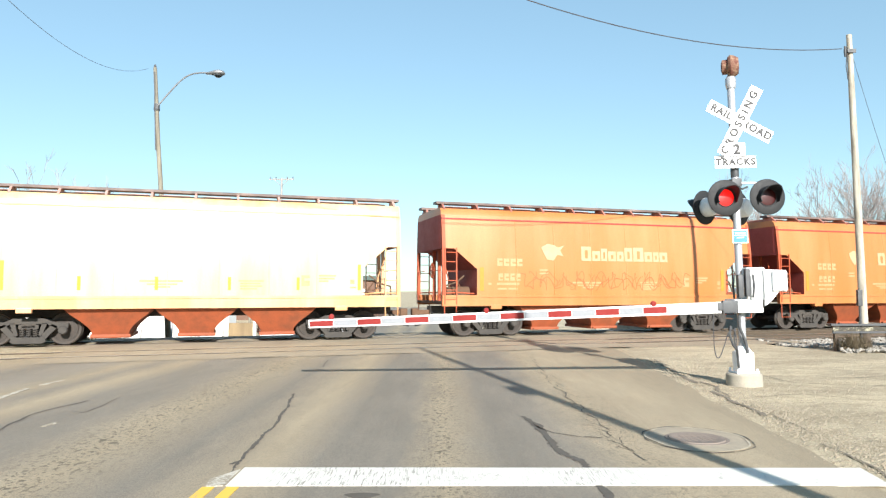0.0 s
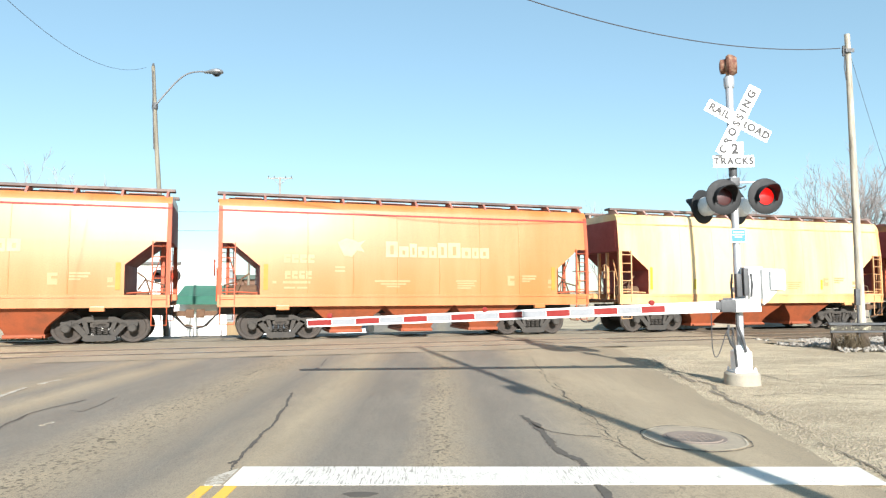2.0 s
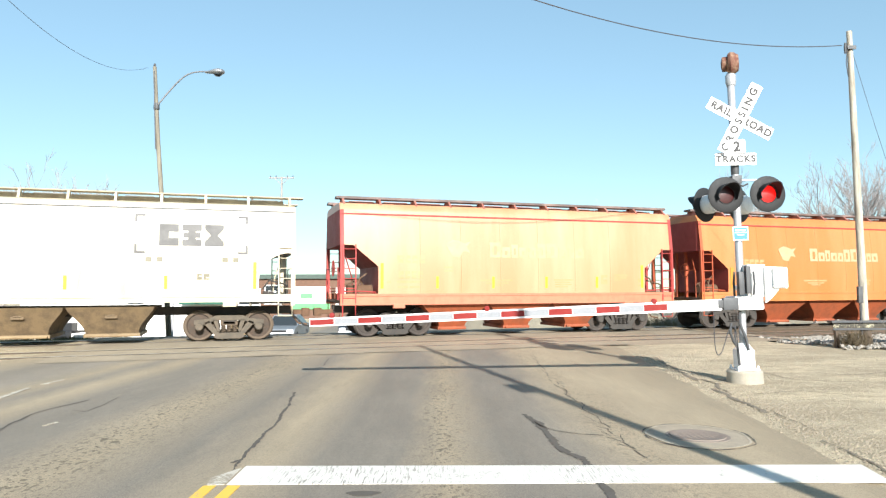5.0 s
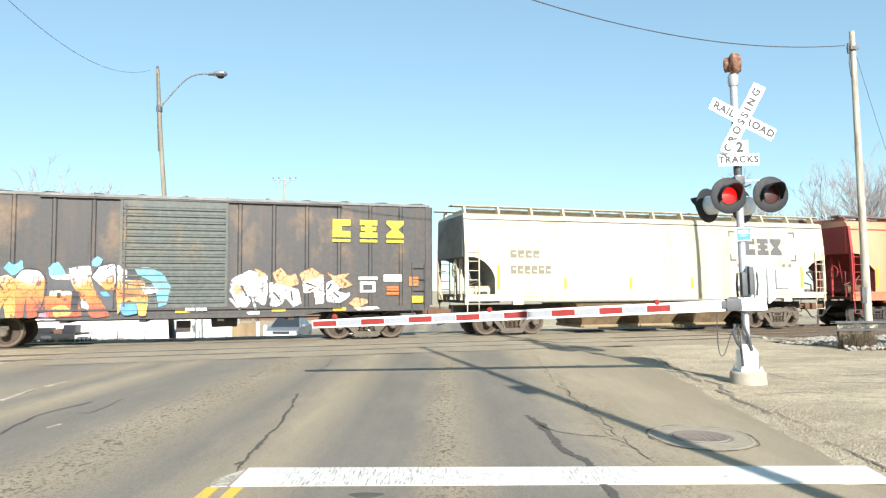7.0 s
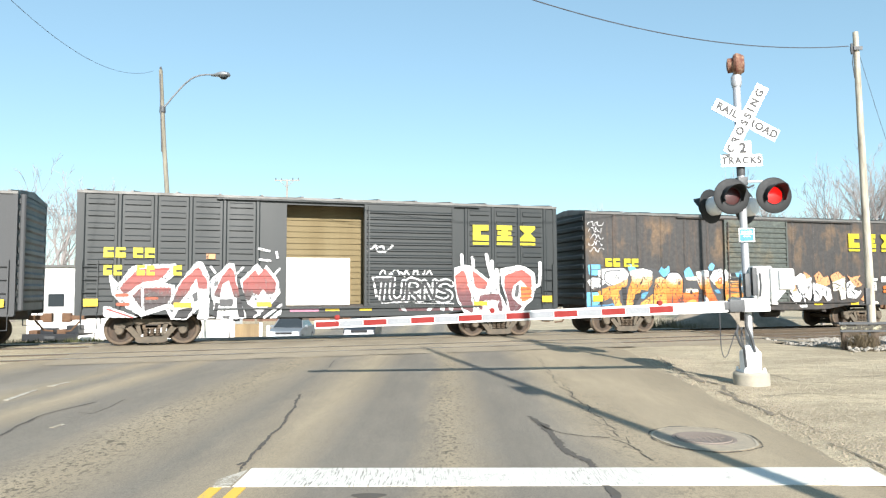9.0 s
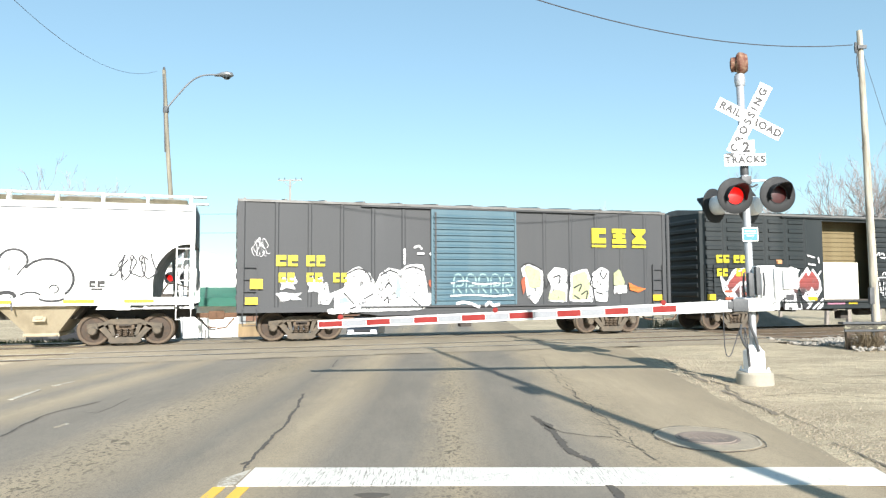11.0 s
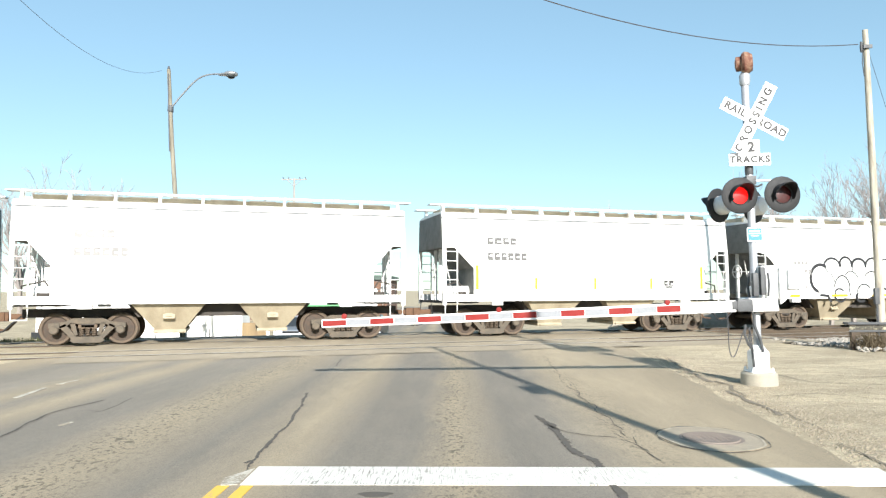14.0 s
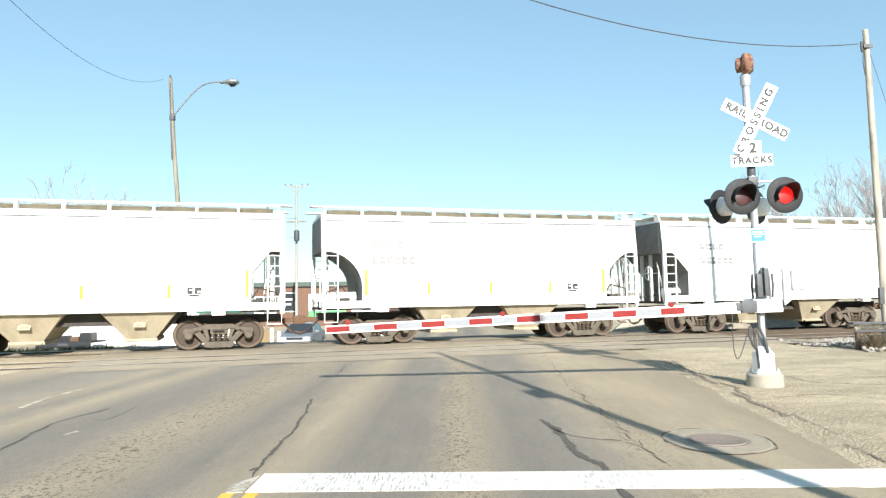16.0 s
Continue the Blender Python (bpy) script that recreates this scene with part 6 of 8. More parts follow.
def hopper(name, label, half, side, end_shade, trim, sill_mat, bay_mat, roof_mat, board_mat, cut=1.25, shape="diag", bays=3, rail_posts=True, band=None, strips=True, outlet=None, gate_mat=None, rise=1.62):
    t = thing(name, label, "hopper car", group="freight train")
    sill, eave = 1.42, 4.20
    part("body", hopper_shell(half, sill, eave, cut, shape, rise), [side, end_shade], t, smooth=True)
    e = 1.46
    if shape == "diag" and board_mat is M_WALK_DARK:
        for k in range(1, 7):
            x = -half + cut + k * (2 * half - 2 * cut) / 7
            part("weld_seam", weld_seam(x, sill + 0.05, eave - 0.16), side, t)
    low = board_mat in (M_WHITE, M_WHITE_DIRTY)
    drop = 0.78 if low else 0.55             # how low the corner steps hang
    fitting = M_UNDER if low else M_COUPLER      # fittings on the end platforms
    if low:
        sec = [(-e, eave), (-e + 0.10, eave + 0.06), (0, 4.34), (e - 0.10, eave + 0.06), (e, eave)]
    else:
        sec = [(-e, eave), (-e + 0.05, eave + 0.14), (-e + 0.16, eave + 0.235), (0, 4.47), (e - 0.16, eave + 0.235), (e - 0.05, eave + 0.14), (e, eave)]
    part("roof", Geo().prism(sec, -half, half, "yz"), side if not low else roof_mat, t, smooth=True)
    zb = eave - 0.15 if low else eave - 0.13
    part("roof_band", Geo().box(-half, half, -bulge(zb) - (0.024 if low else 0.030), -bulge(zb) + 0.03, zb - (0.016 if low else 0.025), zb + (0.016 if low else 0.020)), band or M_GREYDARK, t, "narrow seam below the roof")
    n = int(half * 2 / 1.25)
    up = 0.0 if low else 0.075
    part("hatch_coaming", Geo().box(-half + 0.3, half - 0.3, -0.62, 0.62, 4.3, 4.49 + up), M_WHITE_DIRTY if low else roof_mat, t)
    for k in range(n):
        x = -half + 0.9 + k * (2 * half - 1.8) / (n - 1)
        # on low cars the shade between walkway and roof is in the hatch colour
        part("roof_hatch", Geo().box(x - 0.42, x + 0.42, -0.5, 0.5, 4.49 + up, 4.535 + up, c=0.012), M_GREY_END if low else roof_mat, t)
    for sy in (-1, 1):
        part("running_board", Geo().box(-half - (0.3 if low else 0.06), half + (0.3 if low else 0.06), sy * 0.92 - 0.2, sy * 0.92 + 0.2, 4.535 + up, 4.57 + up * 1.6), board_mat, t, "steel roof walkway")
    for k in range(n + 1):
        x = -half + 0.15 + k * (2 * half - 0.3) / n
        for sy in (-1, 1):
            part("board_bracket", Geo().prism(([(sy * (e - 0.2), eave + 0.03), (sy * 0.95, eave + 0.03), (sy * 0.95, 4.534), (sy * 1.12, 4.534)] if low else [(sy * (e - 0.13), eave + 0.05), (sy * 0.70, eave + 0.05), (sy * 0.70, 4.534 + up), (sy * 1.14, 4.534 + up), (sy * (e - 0.10), eave + 0.22)]), x - 0.035, x + 0.035, "yz"), trim if low else roof_mat, t)
    for sy in (-1, 1):
        part("side_sill", Geo().box(-half, half, sy * (HALF - 0.06) - 0.075, sy * (HALF - 0.06) + 0.075, 1.22 if low else 1.08, sill).box(-half, half, sy * (HALF - 0.03) - 0.07, sy * (HALF - 0.03) + 0.07, 1.37, sill + 0.03), sill_mat, t)
        for s in (-1, 1):
            x = s * (half - 0.06)
            part("end_post", Geo().prism([(sy * 1.52, 1.1), (sy * 1.61, 1.1), (sy * 1.625, 2.0), (sy * 1.592, 3.1), (sy * 1.475, eave), (sy * 1.39, eave), (sy * 1.50, 3.1)], x - 0.06, x + 0.065, "yz"), trim, t)
            a, b = sorted((s * (half - 0.08), s * (half - 0.50)))
            part("ladder", ladder(a, b, sy * (HALF + 0.02), 1.15, 3.06, 6), trim, t)
            part("sill_step", Geo().tube([(a, sy * HALF, 1.1), (a, sy * HALF, drop), (b, sy * HALF, drop), (b, sy * HALF, 1.1)], 0.022, 6), trim, t)
            part("jacking_pad", Geo().box(s * (half - 1.95) - 0.20, s * (half - 1.95) + 0.20, sy * (HALF - 0.05) - 0.08, sy * (HALF - 0.05) + 0.08, 1.08 if low else 0.97, 1.24 if low else 1.12, c=0.02), sill_mat, t)
    for s in (-1, 1):
        a, b = sorted((s * half, s * (half - 1.3)))
        part("end_platform", Geo().box(a, b, -HALF + 0.1, HALF - 0.1, 1.16, 1.24), fitting, t)
        if not low:
            for sy in (-1, 1):
                part("platform_rail", Geo().tube([(s * (half - 0.10), sy * 1.48, 1.52), (s * (half - 0.62), sy * 1.48, 1.54), (s * (half - 1.20), sy * 1.46, 1.50)], 0.022, 6), trim, t)
            part("brake_lever", Geo().tube([(s * (half - 0.5), -1.2, 1.3), (s * (half - 0.72), -1.15, 1.95), (s * (half - 0.95), -1.1, 2.12)], 0.028, 6), M_COUPLER, t)
        part("end_sheet", Geo().box(*sorted((s * (half + 0.006), s * (half - 0.03))), -1.36, 1.36, sill + rise + 0.01, eave), end_shade, t)
        for sy in (-1, 1):
            part("end_rail", Geo().tube([(s * (half + 0.03), sy * 1.3, 1.25), (s * (half + 0.03), sy * 1.3, 2.3), (s * (half + 0.03), sy * 0.4, 2.3)], 0.02, 6), trim, t)
            part("end_brace", Geo().box(*sorted((s * (half - 0.35), s * (half - 0.25))), sy * 0.3 - 0.05, sy * 0.3 + 0.05, 1.241, 3.1), trim, t)
        part("brake_rod", Geo().tube([(s * (half - 0.62), -0.55, 1.26), (s * (half - 0.55), -0.6, 2.0), (s * (half - 0.3), -0.7, 2.75)], 0.022, 6), trim, t)
        part("brake_pipe", Geo().tube([(s * (half - 0.2), -1.1, 1.26), (s * (half - 0.2), -1.05, 1.75), (s * (half - 0.75), -0.95, 1.9), (s * (half - 0.95), -0.9, 1.6)], 0.032, 6), fitting, t, smooth=True)
        part("valve_box", Geo().box(*sorted((s * (half - 0.95), s * (half - 0.62))), -1.25, -0.95, 1.245, 1.55, c=0.03), fitting, t, "brake valve box")
        part("air_hose", Geo().tube([(s * (half - 0.05), -0.42, 0.86), (s * (half + 0.22), -0.44, 0.62), (s * (half + 0.42), -0.40, 0.42), (s * (half + 0.62), -0.36, 0.38)], 0.028, 6), M_RUBBER, t, "drooping black air hose", True)
    part("brake_wheel", Geo().lathe([(0.25, 0), (0.28, 0.02), (0.25, 0.04)], "x", 20, close=False).box(-0.01, 0.03, -0.25, 0.25, -0.02, 0.02).box(-0.01, 0.03, -0.02, 0.02, -0.25, 0.25), trim, t, at=pose(-half - 0.12, -0.75, 2.3))
    part("brake_tank", Geo().lathe([(0.02, -0.45), (0.2, -0.42), (0.2, 0.42), (0.02, 0.45)], "x", 14), trim if low else M_COUPLER, t, smooth=True, at=pose(-half + 0.75, -0.9, 1.55))
    pitch, top, bb = (2.42, 1.19, outlet or 0.72) if bays == 3 else (3.05, 1.05, 0.42)
    for k in range(bays):
        x = (k - (bays - 1) / 2) * pitch + (0.1 if bays == 3 else 0.0)
        zt, zb = (1.10, 0.30) if bays == 3 else (1.22, 0.42)
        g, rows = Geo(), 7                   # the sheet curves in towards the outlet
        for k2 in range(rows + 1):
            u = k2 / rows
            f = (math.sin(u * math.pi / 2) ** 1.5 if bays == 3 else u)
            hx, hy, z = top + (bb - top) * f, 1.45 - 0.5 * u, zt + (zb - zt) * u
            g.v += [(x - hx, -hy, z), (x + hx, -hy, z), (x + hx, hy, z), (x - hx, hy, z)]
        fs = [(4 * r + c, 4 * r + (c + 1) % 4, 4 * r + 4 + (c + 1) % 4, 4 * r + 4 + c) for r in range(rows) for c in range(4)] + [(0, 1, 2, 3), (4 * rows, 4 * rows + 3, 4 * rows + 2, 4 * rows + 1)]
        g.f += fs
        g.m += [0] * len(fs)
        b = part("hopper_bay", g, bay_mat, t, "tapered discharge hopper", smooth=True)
        part("outlet_gate", Geo().box(x - bb - 0.05, x + bb + 0.05, -1.0, 1.0, zb - 0.10, zb + 0.002).tube([(x - bb, -1.08, zb - 0.06), (x + bb, -1.08, zb - 0.06)], 0.04, 6), gate_mat or bay_mat, b)
        if rail_posts:
            part("gate_plate", Geo().box(-0.17, 0.17, -0.03, 0.03, -0.12, 0.12, c=0.025).box(-0.10, 0.10, -0.06, -0.03, -0.06, 0.06, c=0.015), bay_mat, b, at=pose(x, -1.25, 0.86, -32, 0, 0))
    if bays == 2:
        part("underframe", Geo().prism([(-half + 3.0, 1.21), (half - 3.0, 1.21), (half - 3.3, 0.82), (-half + 3.3, 0.82)], -1.0, 1.0), M_UNDER, t, "dark underframe between the bays")
    running_gear(t, half, half - 1.95, sill_mat, 1 if low else 0)
    if strips:
        for x in (-half + cut + 0.12, half - cut - 0.12):
            part("reflector_strip", Geo().box(x - 0.05, x + 0.05, -HALF - 0.020, -HALF + 0.001, 1.62, 2.45).hug(HALF), M_REFLECT, t, "yellow reflector strip")
        spaces = 4 if low and half < 7 else 5
        for k in range(1, spaces):
            x = -half + cut + k * (2 * half - 2 * cut) / spaces
            part("reflector_strip", Geo().box(x - 0.045, x + 0.045, -HALF - 0.014, -HALF + 0.001, 1.62, 2.02).hug(HALF), M_REFLECT, t, "yellow reflector strip")
    return t


def data_marks(t, marks, mat, y=None):
    """Small lettering as bars: (x, z, height, widths)."""
    for x, z, h, ws in marks:
        for w in ws:
            if w > 0:
                f = -HALF - 0.004 if y is None else y
                if h >= 0.18 and w < 0.32:       # a character: a block with a slot
                    d = w * 0.36
                    v = z + h * (0.34, 0.5, 0.24)[int(abs(x) * 37) % 3]
                    g = Geo().box(x, x + d, f - 0.003, f, z, z + h).box(x + d, x + w, f - 0.003, f, v + h * 0.22, z + h).box(x + d, x + w, f - 0.003, f, z, v)
                else:
                    g = text_bars(Geo(), x, z, (w,), h, 0.05, f)
                part("letter_bar", g.hug(HALF) if y is None else g, mat, t)
            x += abs(w) + 0.05


def orange_marks(t, half, big=True, strong=M_LETTER_FADED):
    if big:
        z = 2.72
        g = Geo().prism([(-2.72, z + 0.42), (-2.45, z + 0.55), (-2.20, z + 0.50), (-2.05, z + 0.42), (-1.81, z + 0.5), (-1.98, z + 0.32), (-1.85, z + 0.12), (-2.1, z + 0.16), (-2.25, z - 0.05), (-2.5, z - 0.02), (-2.62, z + 0.2)], -HALF - 0.010, -HALF - 0.004)
        part("emblem", g.hug(HALF), strong, t, "plain white emblem shape")
        x = -1.13
        for w, h in ((0.40, 0.52), (0.33, 0.36), (0.25, 0.46), (0.33, 0.36), (0.28, 0.36), (0.33, 0.50), (0.44, 0.52), (0.34, 0.36), (0.24, 0.36), (0.34, 0.36)):
            f, k = -HALF - 0.010, -HALF - 0.004
            g = Geo().box(x, x + w * 0.36, f, k, z - 0.04, z - 0.04 + h).box(x + w * 0.36, x + w, f, k, z + h - 0.17, z + h - 0.04).box(x + w * 0.66, x + w, f, k, z - 0.04, z + h - 0.17).box(x + w * 0.36, x + w * 0.66, f, k, z - 0.04, z + 0.05)
            part("name_bar", g.hug(HALF), strong, t)
            x += w + 0.04
    if big:
        marks = [(-4.41, 2.46, 0.26, (0.2, 0.2, 0.2, 0.2)), (-4.37, 1.95, 0.25, (0.17, 0.17, 0.17, 0.17)), (-4.75, 1.80, 0.08, (0.12, -0.1, 0.85)), (-4.4, 1.64, 0.06, (0.35, 0.35)), (-2.8, 2.30, 0.06, (0.32,)), (-2.8, 2.18, 0.06, (0.32,))]
        data_marks(t, marks, M_LETTER_FAINT)
    marks = [(-1.5, 1.86, 0.06, (1.2,)), (-1.3, 1.77, 0.05, (0.85,)), (-1.1, 1.69, 0.05, (0.45,)), (1.3, 1.88, 0.05, (0.75,)), (1.35, 1.80, 0.05, (0.6,)), (1.35, 1.72, 0.05, (0.65,)), (1.35, 1.64, 0.05, (0.5,)),
             (3.2, 1.75, 0.34, (0.26,)), (3.75, 2.05, 0.06, (0.55,)), (3.75, 1.96, 0.06, (0.5,)), (3.75, 1.88, 0.05, (0.3,)), (4.75, 1.82, 0.14, (0.14,)), (4.75, 1.68, 0.05, (0.2,))]
    data_marks(t, marks, M_LETTER_FAINT)


FORMS = {                                    # stroke paths in a unit box
    "tee": [[(0.0, 0.98), (1.0, 0.98)], [(0.5, 0.95), (0.48, 0.05)]],
    "cup": [[(0.06, 1.0), (0.06, 0.3), (0.3, 0.02), (0.7, 0.02), (0.94, 0.3), (0.94, 1.0)]],
    "leg": [[(0.08, 0.0), (0.08, 1.0), (0.7, 1.0), (0.95, 0.76), (0.7, 0.52), (0.3, 0.5), (0.95, 0.0)]],
    "en": [[(0.05, 0.0), (0.05, 1.0), (0.95, 0.0), (0.95, 1.0)]],
    "ess": [[(0.95, 0.85), (0.6, 1.0), (0.15, 0.9), (0.1, 0.65), (0.85, 0.4), (0.9, 0.12), (0.5, 0.0), (0.02, 0.12)]],
}


def smooth_path(pts, n=5):
    out = []
    for k in range(len(pts) - 1):
        a, b, c, d = pts[max(k - 1, 0)], pts[k], pts[k + 1], pts[min(k + 2, len(pts) - 1)]
        for i in range(n):
            u = i / n
            out.append(tuple(0.5 * (2 * b[j] + (c[j] - a[j]) * u + (2 * a[j] - 5 * b[j] + 4 * c[j] - d[j]) * u * u + (3 * b[j] - a[j] - 3 * c[j] + d[j]) * u ** 3) for j in (0, 1)))
    return out + [pts[-1]]


def stroke(pts, w, y, bend=False):
    """One painted stroke with rounded ends, as a flat strip on the car's side."""
    a, b = Vector(pts[0]) - Vector(pts[1]), Vector(pts[-1]) - Vector(pts[-2])
    a, b = a.normalized(), b.normalized()
    caps = ((0.5, 0.12), (0.46, 0.42), (0.37, 0.68), (0.22, 0.90))
    line = [(Vector(pts[0]) + a * (w * o), k) for o, k in caps] + [(Vector(p), 1.0) for p in pts] + [(Vector(pts[-1]) + b * (w * o), k) for o, k in reversed(caps)]
    vs = []
    for k, (p, f) in enumerate(line):
        d = (line[min(k + 1, len(line) - 1)][0] - line[max(k - 1, 0)][0]).normalized()
        yy = y - 0.00002 * k
        vs += [(p.x - d.y * w * f / 2, yy, p.y + d.x * w * f / 2), (p.x + d.y * w * f / 2, yy, p.y - d.x * w * f / 2)]
    g = Geo().add(vs, [(2 * k, 2 * k + 1, 2 * k + 3, 2 * k + 2) for k in range(len(line) - 1)])
    return g.hug(HALF) if bend else g


def sprayed(t, y, label, fill, rim, strokes, thick, edge, soft=True, lean=0.0):
    """Painted forms: (form, x0, x1, z0, z1) each with a rim under its thick strokes."""
    for k, (form, x0, x1, z0, z1) in enumerate(strokes):
        for i, path in enumerate(FORMS[form]):
            pts = smooth_path([(x0 + (x1 - x0) * u + lean * (z1 - z0) * (v - 0.5), z0 + (z1 - z0) * v) for u, v in path], 6)
            yy = y - 0.0008 * (k % 3) - 0.0004 * i
            g = part("graffiti", stroke(pts, thick + 2 * edge, yy), M_SPRAY[rim], t, label)
            part("fill", stroke(pts, thick, yy - 0.0026), M_SPRAY[fill], g)


def slashes(t, y, label, colour, items, w):
    """Short painted dashes: (x0, z0, x1, z1)."""
    for k, (x0, z0, x1, z1) in enumerate(items):
        g = Geo().add([(x0 - w * 0.3, y, z0), (x0 + w * 0.3, y, z0 - 0.02), (x1 + w * 0.5, y, z1), (x1, y, z1 + 0.04), (x1 - w * 0.5, y, z1)], [(0, 1, 2, 3, 4)])
        part("graffiti", g, M_SPRAY[colour], t, label)


def scribble(t, x0, x1, z0, z1, n, seed, mat, width, label, y=-HALF - 0.006, hug=False):
    """A thin looping scrawl."""
    rnd = random.Random(seed)
    for k in range(n):
        cx, cz = x0 + (x1 - x0) * (k + 0.5) / n, (z0 + z1) / 2
        r = (z1 - z0) / 2
        ph = [rnd.uniform(0, 6.28) for _ in range(3)]
        pts = [(cx + (x1 - x0) / n * (u - 0.5) * 1.3 + 0.35 * r * math.sin(9 * u + ph[0]), cz + r * math.sin(7 * u + ph[1]) * 0.8 + 0.2 * r * math.sin(17 * u + ph[2])) for u in (i / 30 for i in range(31))]
        part("graffiti", stroke(pts, width, y - 0.0006 * (k % 3), hug), mat, t, label)


def bubble_graffiti(t, x0, x1, z0, z1, y=-HALF - 0.006):
    """Round outlined bubble forms: a thick scalloped top and thin inner arcs."""
    g = Geo()
    w, h = x1 - x0, z1 - z0
    top = ((0.09, 0.52, 0.092, 0.31, 60, 250, 0.15), (0.20, 0.80, 0.073, 0.18, 0, 175, 0.11), (0.33, 0.85, 0.055, 0.16, 0, 170, 0.11), (0.455, 0.80, 0.066, 0.18, 0, 180, 0.13),
           (0.587, 0.83, 0.063, 0.16, 0, 175, 0.11), (0.718, 0.79, 0.065, 0.18, -10, 180, 0.08), (0.878, 0.49, 0.122, 0.33, -45, 145, 0.085))
    inner = ((0.29, 0.28, 0.073, 0.30, -30, 170, 0.05), (0.262, 0.13, 0.049, 0.15, 40, 330, 0.06), (0.374, 0.46, 0.068, 0.22, 20, 140, 0.045), (0.573, 0.40, 0.083, 0.28, -20, 140, 0.045),
             (0.50, 0.22, 0.063, 0.16, 30, 190, 0.05), (0.461, 0.10, 0.044, 0.12, 150, 300, 0.09), (0.592, 0.0, 0.058, 0.09, 10, 150, 0.07), (0.69, 0.22, 0.037, 0.06, 0, 180, 0.09),
             (0.80, 0.16, 0.058, 0.12, 40, 140, 0.045), (0.908, 0.33, 0.021, 0.065, -90, 170, 0.035), (0.90, 0.19, 0.058, 0.055, 200, 340, 0.05))
    for cx, cz, rx, rz, a0, a1, wd in top + tuple((*q[:6], q[6] * 1.35) for q in inner):
        arc = [(x0 + w * (cx + rx * math.cos(a)), z0 + h * (cz + rz * math.sin(a))) for a in (radians(a0 + (a1 - a0) * i / 22) for i in range(23))]
        part("graffiti", stroke(arc, wd * 0.9, y, True), M_SPRAY["black"], t, "dark outline of bubble graffiti")
    for wd, path in ((0.11, ((0.06, 0.22), (0.08, 0.14), (0.15, 0.12), (0.17, 0.0))), (0.05, ((0.277, 0.89), (0.29, 0.78))), (0.05, ((0.13, 0.80), (0.16, 0.64))), (0.05, ((0.185, 0.65), (0.225, 0.42))),
                     (0.05, ((0.388, 0.82), (0.393, 0.70))), (0.04, ((0.655, 0.82), (0.66, 0.28))), (0.05, ((0.78, 0.74), (0.738, 0.56))), (0.05, ((0.71, 0.20), (0.72, 0.0))), (0.04, ((0.70, 0.70), (0.70, 0.64)))):
        part("graffiti", stroke([(x0 + w * u, z0 + h * v) for u, v in path], wd * 0.9, y - 0.001, True), M_SPRAY["black"], t, "dark outline of bubble graffiti")
    r = Geo()
    for k in range(5):
        u, v = x0 + w * 0.485, z0 + h * (0.43 + 0.032 * k)
        r.box(u - 0.09, u + 0.09, y - 0.004, y - 0.001, v, v + 0.02)
    part("paint_patch", r.hug(HALF), M_SPRAY["rust"], t, "small red sprayed rungs")


class Wall:
    """A grid over a car's side on which painted areas and lines are laid, each over the last: x to the right, v down."""

    def __init__(self, t, y, x, z, cell, rise):
        self.t, self.y, self.x, self.z, self.cell, self.rise = t, y, x, z, cell, rise

    def at(self, p):
        return (self.x + self.cell * p[0], self.z - self.rise * p[1])

    def area(self, colour, label, *pts):
        self.y -= 0.0006
        edge = []
        for k, p in enumerate(pts):          # corners a little rounded, edges a little uneven
            a, b = pts[k - 1], pts[(k + 1) % len(pts)]
            edge += [(p[0] * 0.78 + a[0] * 0.22, p[1] * 0.78 + a[1] * 0.22), (p[0] * 0.94 + (a[0] + b[0]) * 0.03, p[1] * 0.94 + (a[1] + b[1]) * 0.03), (p[0] * 0.78 + b[0] * 0.22, p[1] * 0.78 + b[1] * 0.22)]
        flat = []
        for p, q in zip(edge, edge[1:] + edge[:1]):
            (x0, z0), (x1, z1) = self.at(p), self.at(q)
            n = max(1, int(math.hypot(x1 - x0, z1 - z0) / 0.05))
            flat += [(x0 + (x1 - x0) * k / n, z0 + (z1 - z0) * k / n) for k in range(n)]
        shift = lambda x, z, k: 0.020 * noise.noise(Vector((x * 5, z * 5, k))) + 0.022 * noise.noise(Vector((x * 17, z * 17, k + 3)))
        flat = [(x + shift(x, z, 1), z + shift(x, z, 5)) for x, z in flat]
        part("graffiti", Geo().add([(x, self.y, z) for x, z in flat], [tuple(range(len(flat)))]), M_SPRAY[colour], self.t, label)

    def line(self, colour, w, label, *pts, soft=True):
        self.y -= 0.0006
        path = [self.at(p) for p in pts]
        part("graffiti", stroke(smooth_path(path, 5) if soft and len(path) > 2 else path, w, self.y), M_SPRAY[colour], self.t, label)


